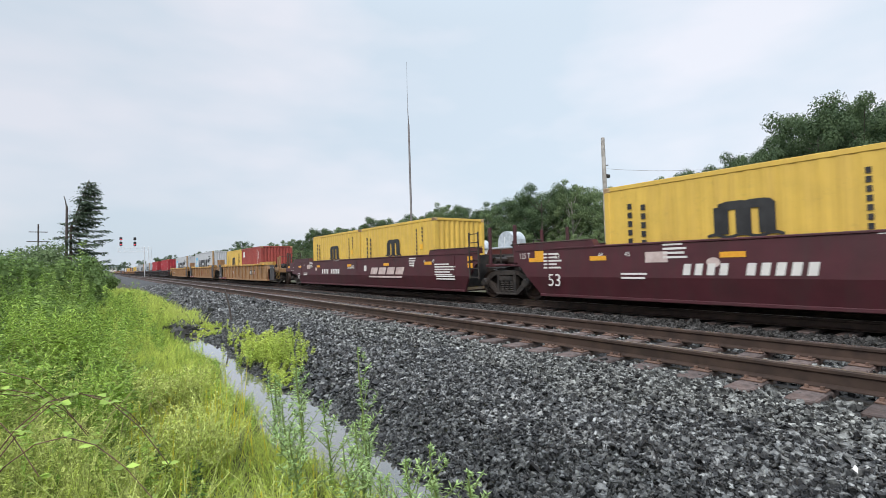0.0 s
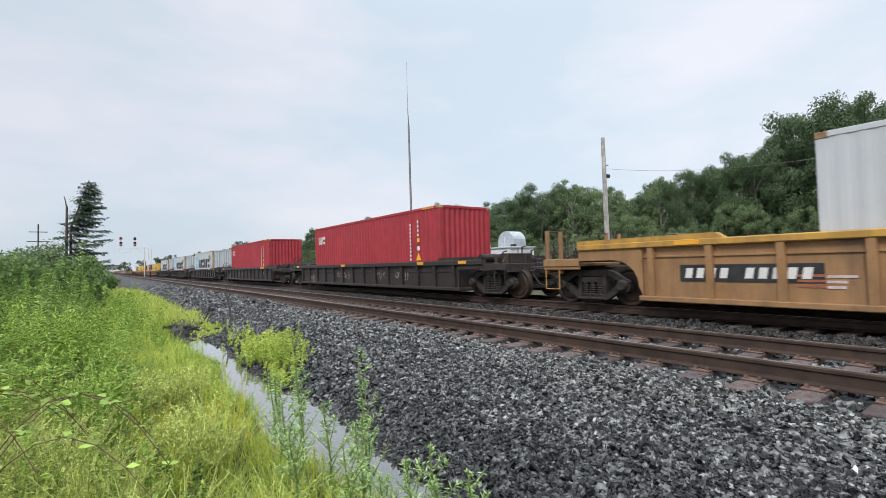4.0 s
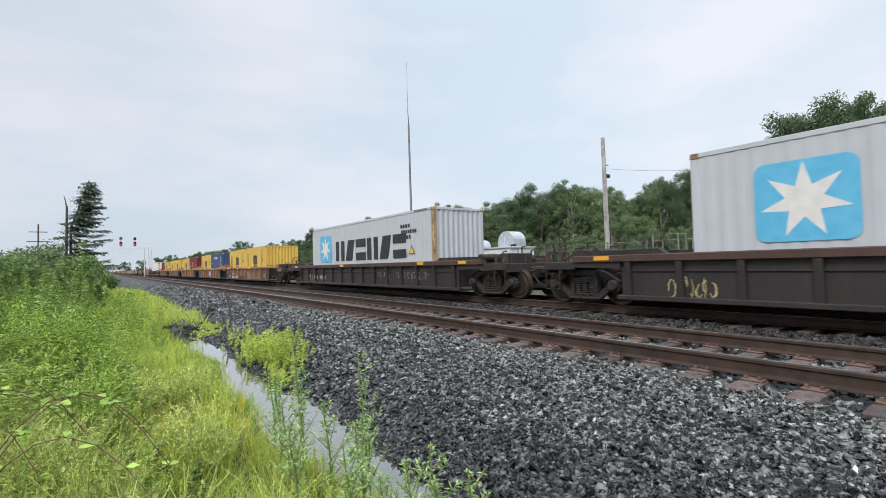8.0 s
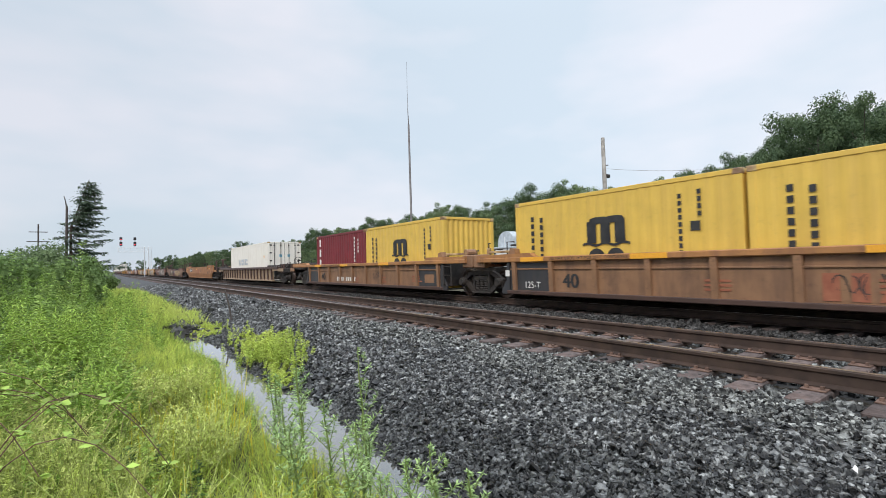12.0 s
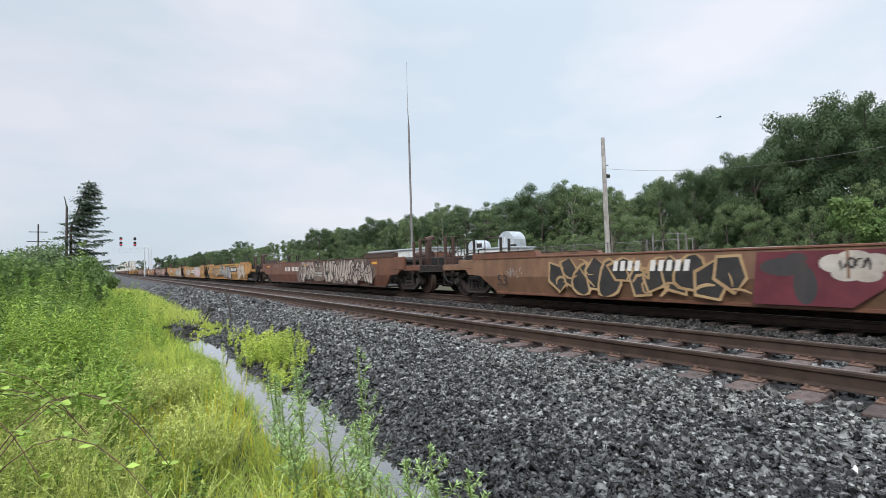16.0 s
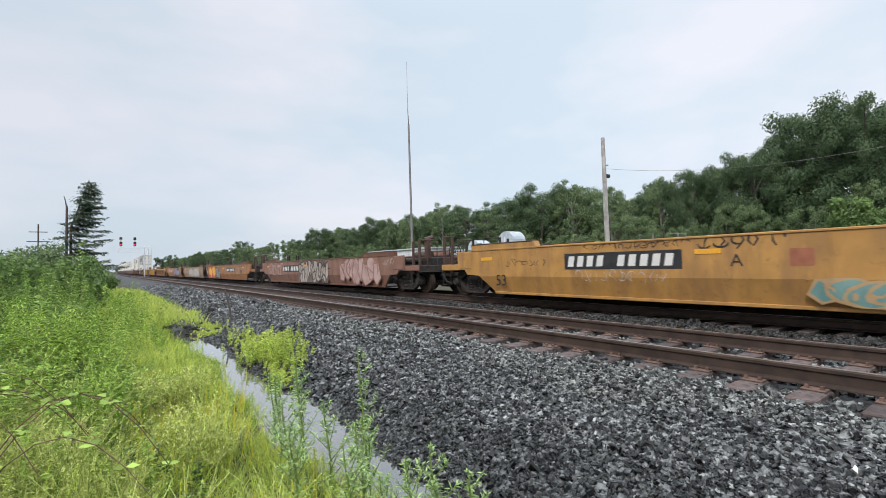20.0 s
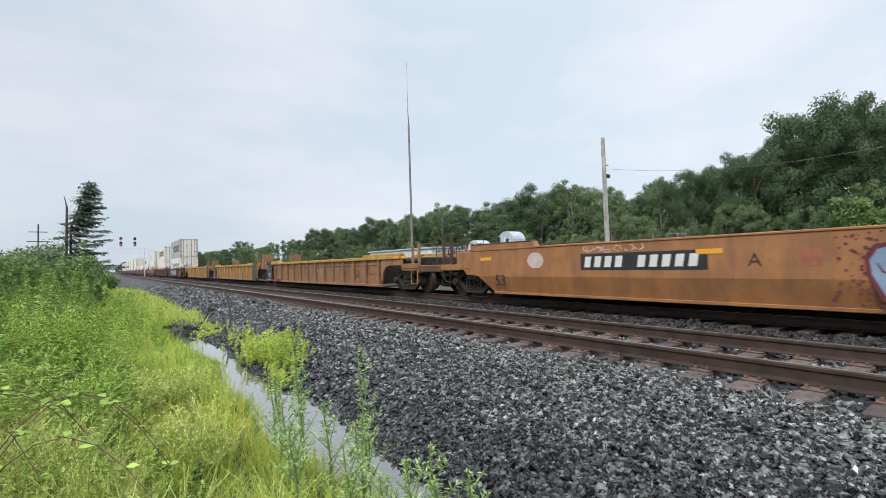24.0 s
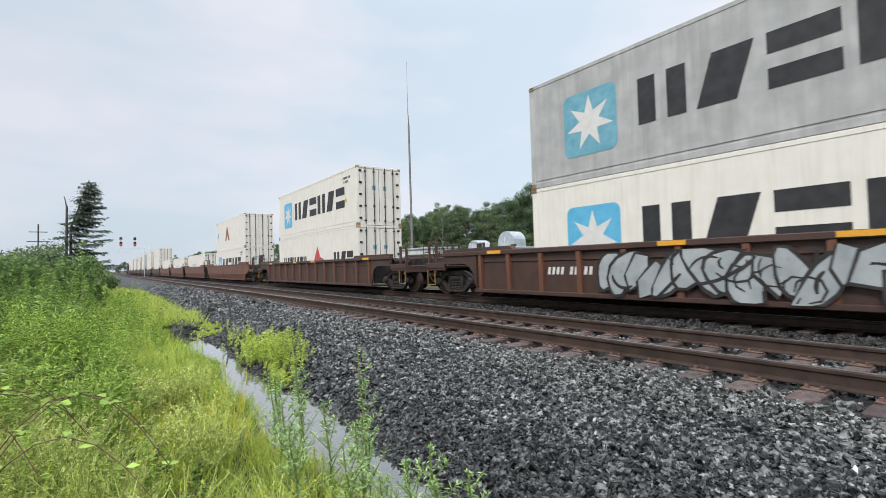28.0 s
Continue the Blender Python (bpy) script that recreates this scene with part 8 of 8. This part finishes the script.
fence = thing("chain_link_fence", "grey chain-link fence with a gate", "fence", pose(22.6, 0, place_z(22.6, 10)))
for i in range(6):
    y = 10.8 + i * 2.3
    part("post", Geo().tube((0, y, -0.2), (0, y, 2.5), 0.03, n=8), M["mast"], fence)
for y, h in ((12.77, 2.8), (11.48, 2.75), (11.1, 2.65)):
    part("gate_post", Geo().tube((0, y, -0.2), (0, y, h), 0.045, n=8), M["mast"], fence)
part("gate_bar", Geo().tube((0, 11.1, 2.68), (0, 11.9, 2.72), 0.02, n=6), M["mast"], fence)
for z in (0.15, 2.42):
    part("rail", Geo().tube((0, 10.8, z), (0, 22.3, z), 0.016, n=6), M["mast"], fence)
g = Geo()
for i in range(60):
    y = 10.8 + i * 0.2
    for s in (1, -1):
        a, b = y, y + s * 2.27
        if min(a, b) < 10.8 or max(a, b) > 22.3:
            continue
        g.tube((0, a, 0.15), (0, b, 2.42), 0.004, n=3)
part("mesh", g, M["mast"], fence)

suv = thing("parked_van", "white parked van behind the fence", "car", pose(24.9, 8.1, place_z(24, 8)))
suv.scale = (1.0, 0.85, 0.83)
part("body", Geo().prism([(-2.5, 0.35), (-2.55, 0.9), (-2.3, 1.25), (2.4, 1.25), (2.5, 0.8), (2.5, 0.35)], -0.9, 0.9), M["car_white"], suv)
cab = part("cabin", Geo().prism([(-1.9, 1.25), (-1.2, 2.2), (-0.9, 2.3), (1.8, 2.3), (2.1, 2.15), (2.35, 1.25)], -0.82, 0.82), M["car_white"], suv)
part("window", Geo().prism([(-1.6, 1.35), (-1.05, 2.05), (0.2, 2.1), (0.2, 1.35)], -0.835, -0.82), M["glass"], cab)
part("window", Geo().prism([(0.3, 1.35), (0.3, 2.1), (1.8, 2.08), (2.0, 1.35)], -0.835, -0.82), M["glass"], cab)
for x in (-0.85, 0.85):
    for y in (-1.4, 1.4):
        part("wheel", Geo().lathe_x(y, 0.36, [(x - 0.1, 0.05), (x - 0.1, 0.36), (x + 0.1, 0.36), (x + 0.1, 0.05)], 18), M["rubber"], suv)

# rocks where the ditch ends
q = np.random.RandomState(8)
for k in range(40):
    g = Geo()
    v = np.array([(a, b, c) for a in (-1, 1) for b in (-1, 1) for c in (-1, 1)], float) * q.uniform(0.5, 1.1, (8, 3)) * np.array([0.11, 0.12, 0.09]) * q.uniform(0.6, 1.3)
    g.add([tuple(p) for p in v], [(0, 1, 3, 2), (4, 6, 7, 5), (0, 4, 5, 1), (2, 3, 7, 6), (0, 2, 6, 4), (1, 5, 7, 3)])
    x, y = 1.75 + q.uniform(-0.45, 0.35), 13.9 + q.uniform(-0.7, 0.7)
    solid("rock", g, M["rubble"], "dark wet rock at the end of the ditch", "rock", pose(x, y, float(max(ground_z(x, y), bed_z(x, y) if x > 1.9 else -9)) + 0.03, q.uniform(-30, 30), q.uniform(-30, 30), q.uniform(0, 180)), "rocks")
solid("litter", Geo().add([(0, 0, 0), (0.05, 0.01, 0.012), (0.08, 0.03, 0.02), (0.02, 0.03, 0.012)], [(0, 1, 2, 3)]).add([(0, 0, -0.004), (0.05, 0.01, 0.008), (0.08, 0.03, 0.016), (0.02, 0.03, 0.008)], [(3, 2, 1, 0)]), M["white_ink"], "torn scrap of white paper on the ballast", "litter", pose(3.58, 0.82, -0.15))


# a small dark bird that crosses above the wood
bird = thing("bird", "small dark bird gliding over the wood", "bird", pose(30.0, 16.0, 0.0))
part("body", Geo().path([(-0.13, 0, 0.0), (-0.07, 0, 0.012), (0.03, 0, 0.012), (0.10, 0, 0.008), (0.13, 0, 0.004)], 0.026, 0.020, 8), M["signal"], bird)
part("head", Geo().path([(0.12, 0, 0.006), (0.15, 0, 0.012), (0.185, 0, 0.006)], 0.021, 0.004, 8), M["signal"], bird)
part("tail", Geo().add([(-0.12, -0.012, 0), (-0.12, 0.012, 0), (-0.23, 0.035, 0.0), (-0.23, -0.035, 0.0), (-0.12, 0, 0.006)], [(0, 1, 2, 3), (4, 3, 2)]), M["signal"], bird)
for sd in (-1, 1):
    wing = Geo().add([(0.07, sd * 0.015, 0.015), (0.075, sd * 0.11, 0.05), (0.0, sd * 0.25, 0.03), (-0.03, sd * 0.12, 0.045), (-0.06, sd * 0.015, 0.012), (0.02, sd * 0.1, 0.058)], [(0, 1, 5), (1, 2, 5), (2, 3, 5), (3, 4, 5), (4, 0, 5), (0, 4, 3, 2, 1)])
    part("wing", wing, M["signal"], bird)
BIRD_PATH = ((0.0, 20.6, 31.0, 2.2, -51), (13.2, 20.6, 31.0, 2.2, -51), (13.9, 26.95, 23.25, 10.76, -56), (14.5, 28.67, 20.73, 12.36, -56), (14.8, 29.53, 19.47, 12.56, -62), (15.0, 30.06, 18.46, 12.47, -62), (15.4, 31.12, 16.47, 11.87, -62), (15.8, 32.15, 14.51, 10.87, -62), (16.0, 32.65, 13.55, 10.24, -50), (16.4, 33.87, 12.08, 9.19, -50), (18.0, 38.14, 6.93, 5.51, -50), (28.0, 38.14, 6.93, 5.51, -50))


# ---- movement ----
def motions():
    walk(bird, [(t, pose(x, y, z, 0, 0, turn)) for t, x, y, z, turn in BIRD_PATH])
    for ob, p, z in KEYED:
        walk(ob, [(0.0, pose(TC, p, z)), (14.0, pose(TC, p - 14.0 * SPEED, z)), (28.0, pose(TC, p - 28.0 * SPEED, z))])


motions()
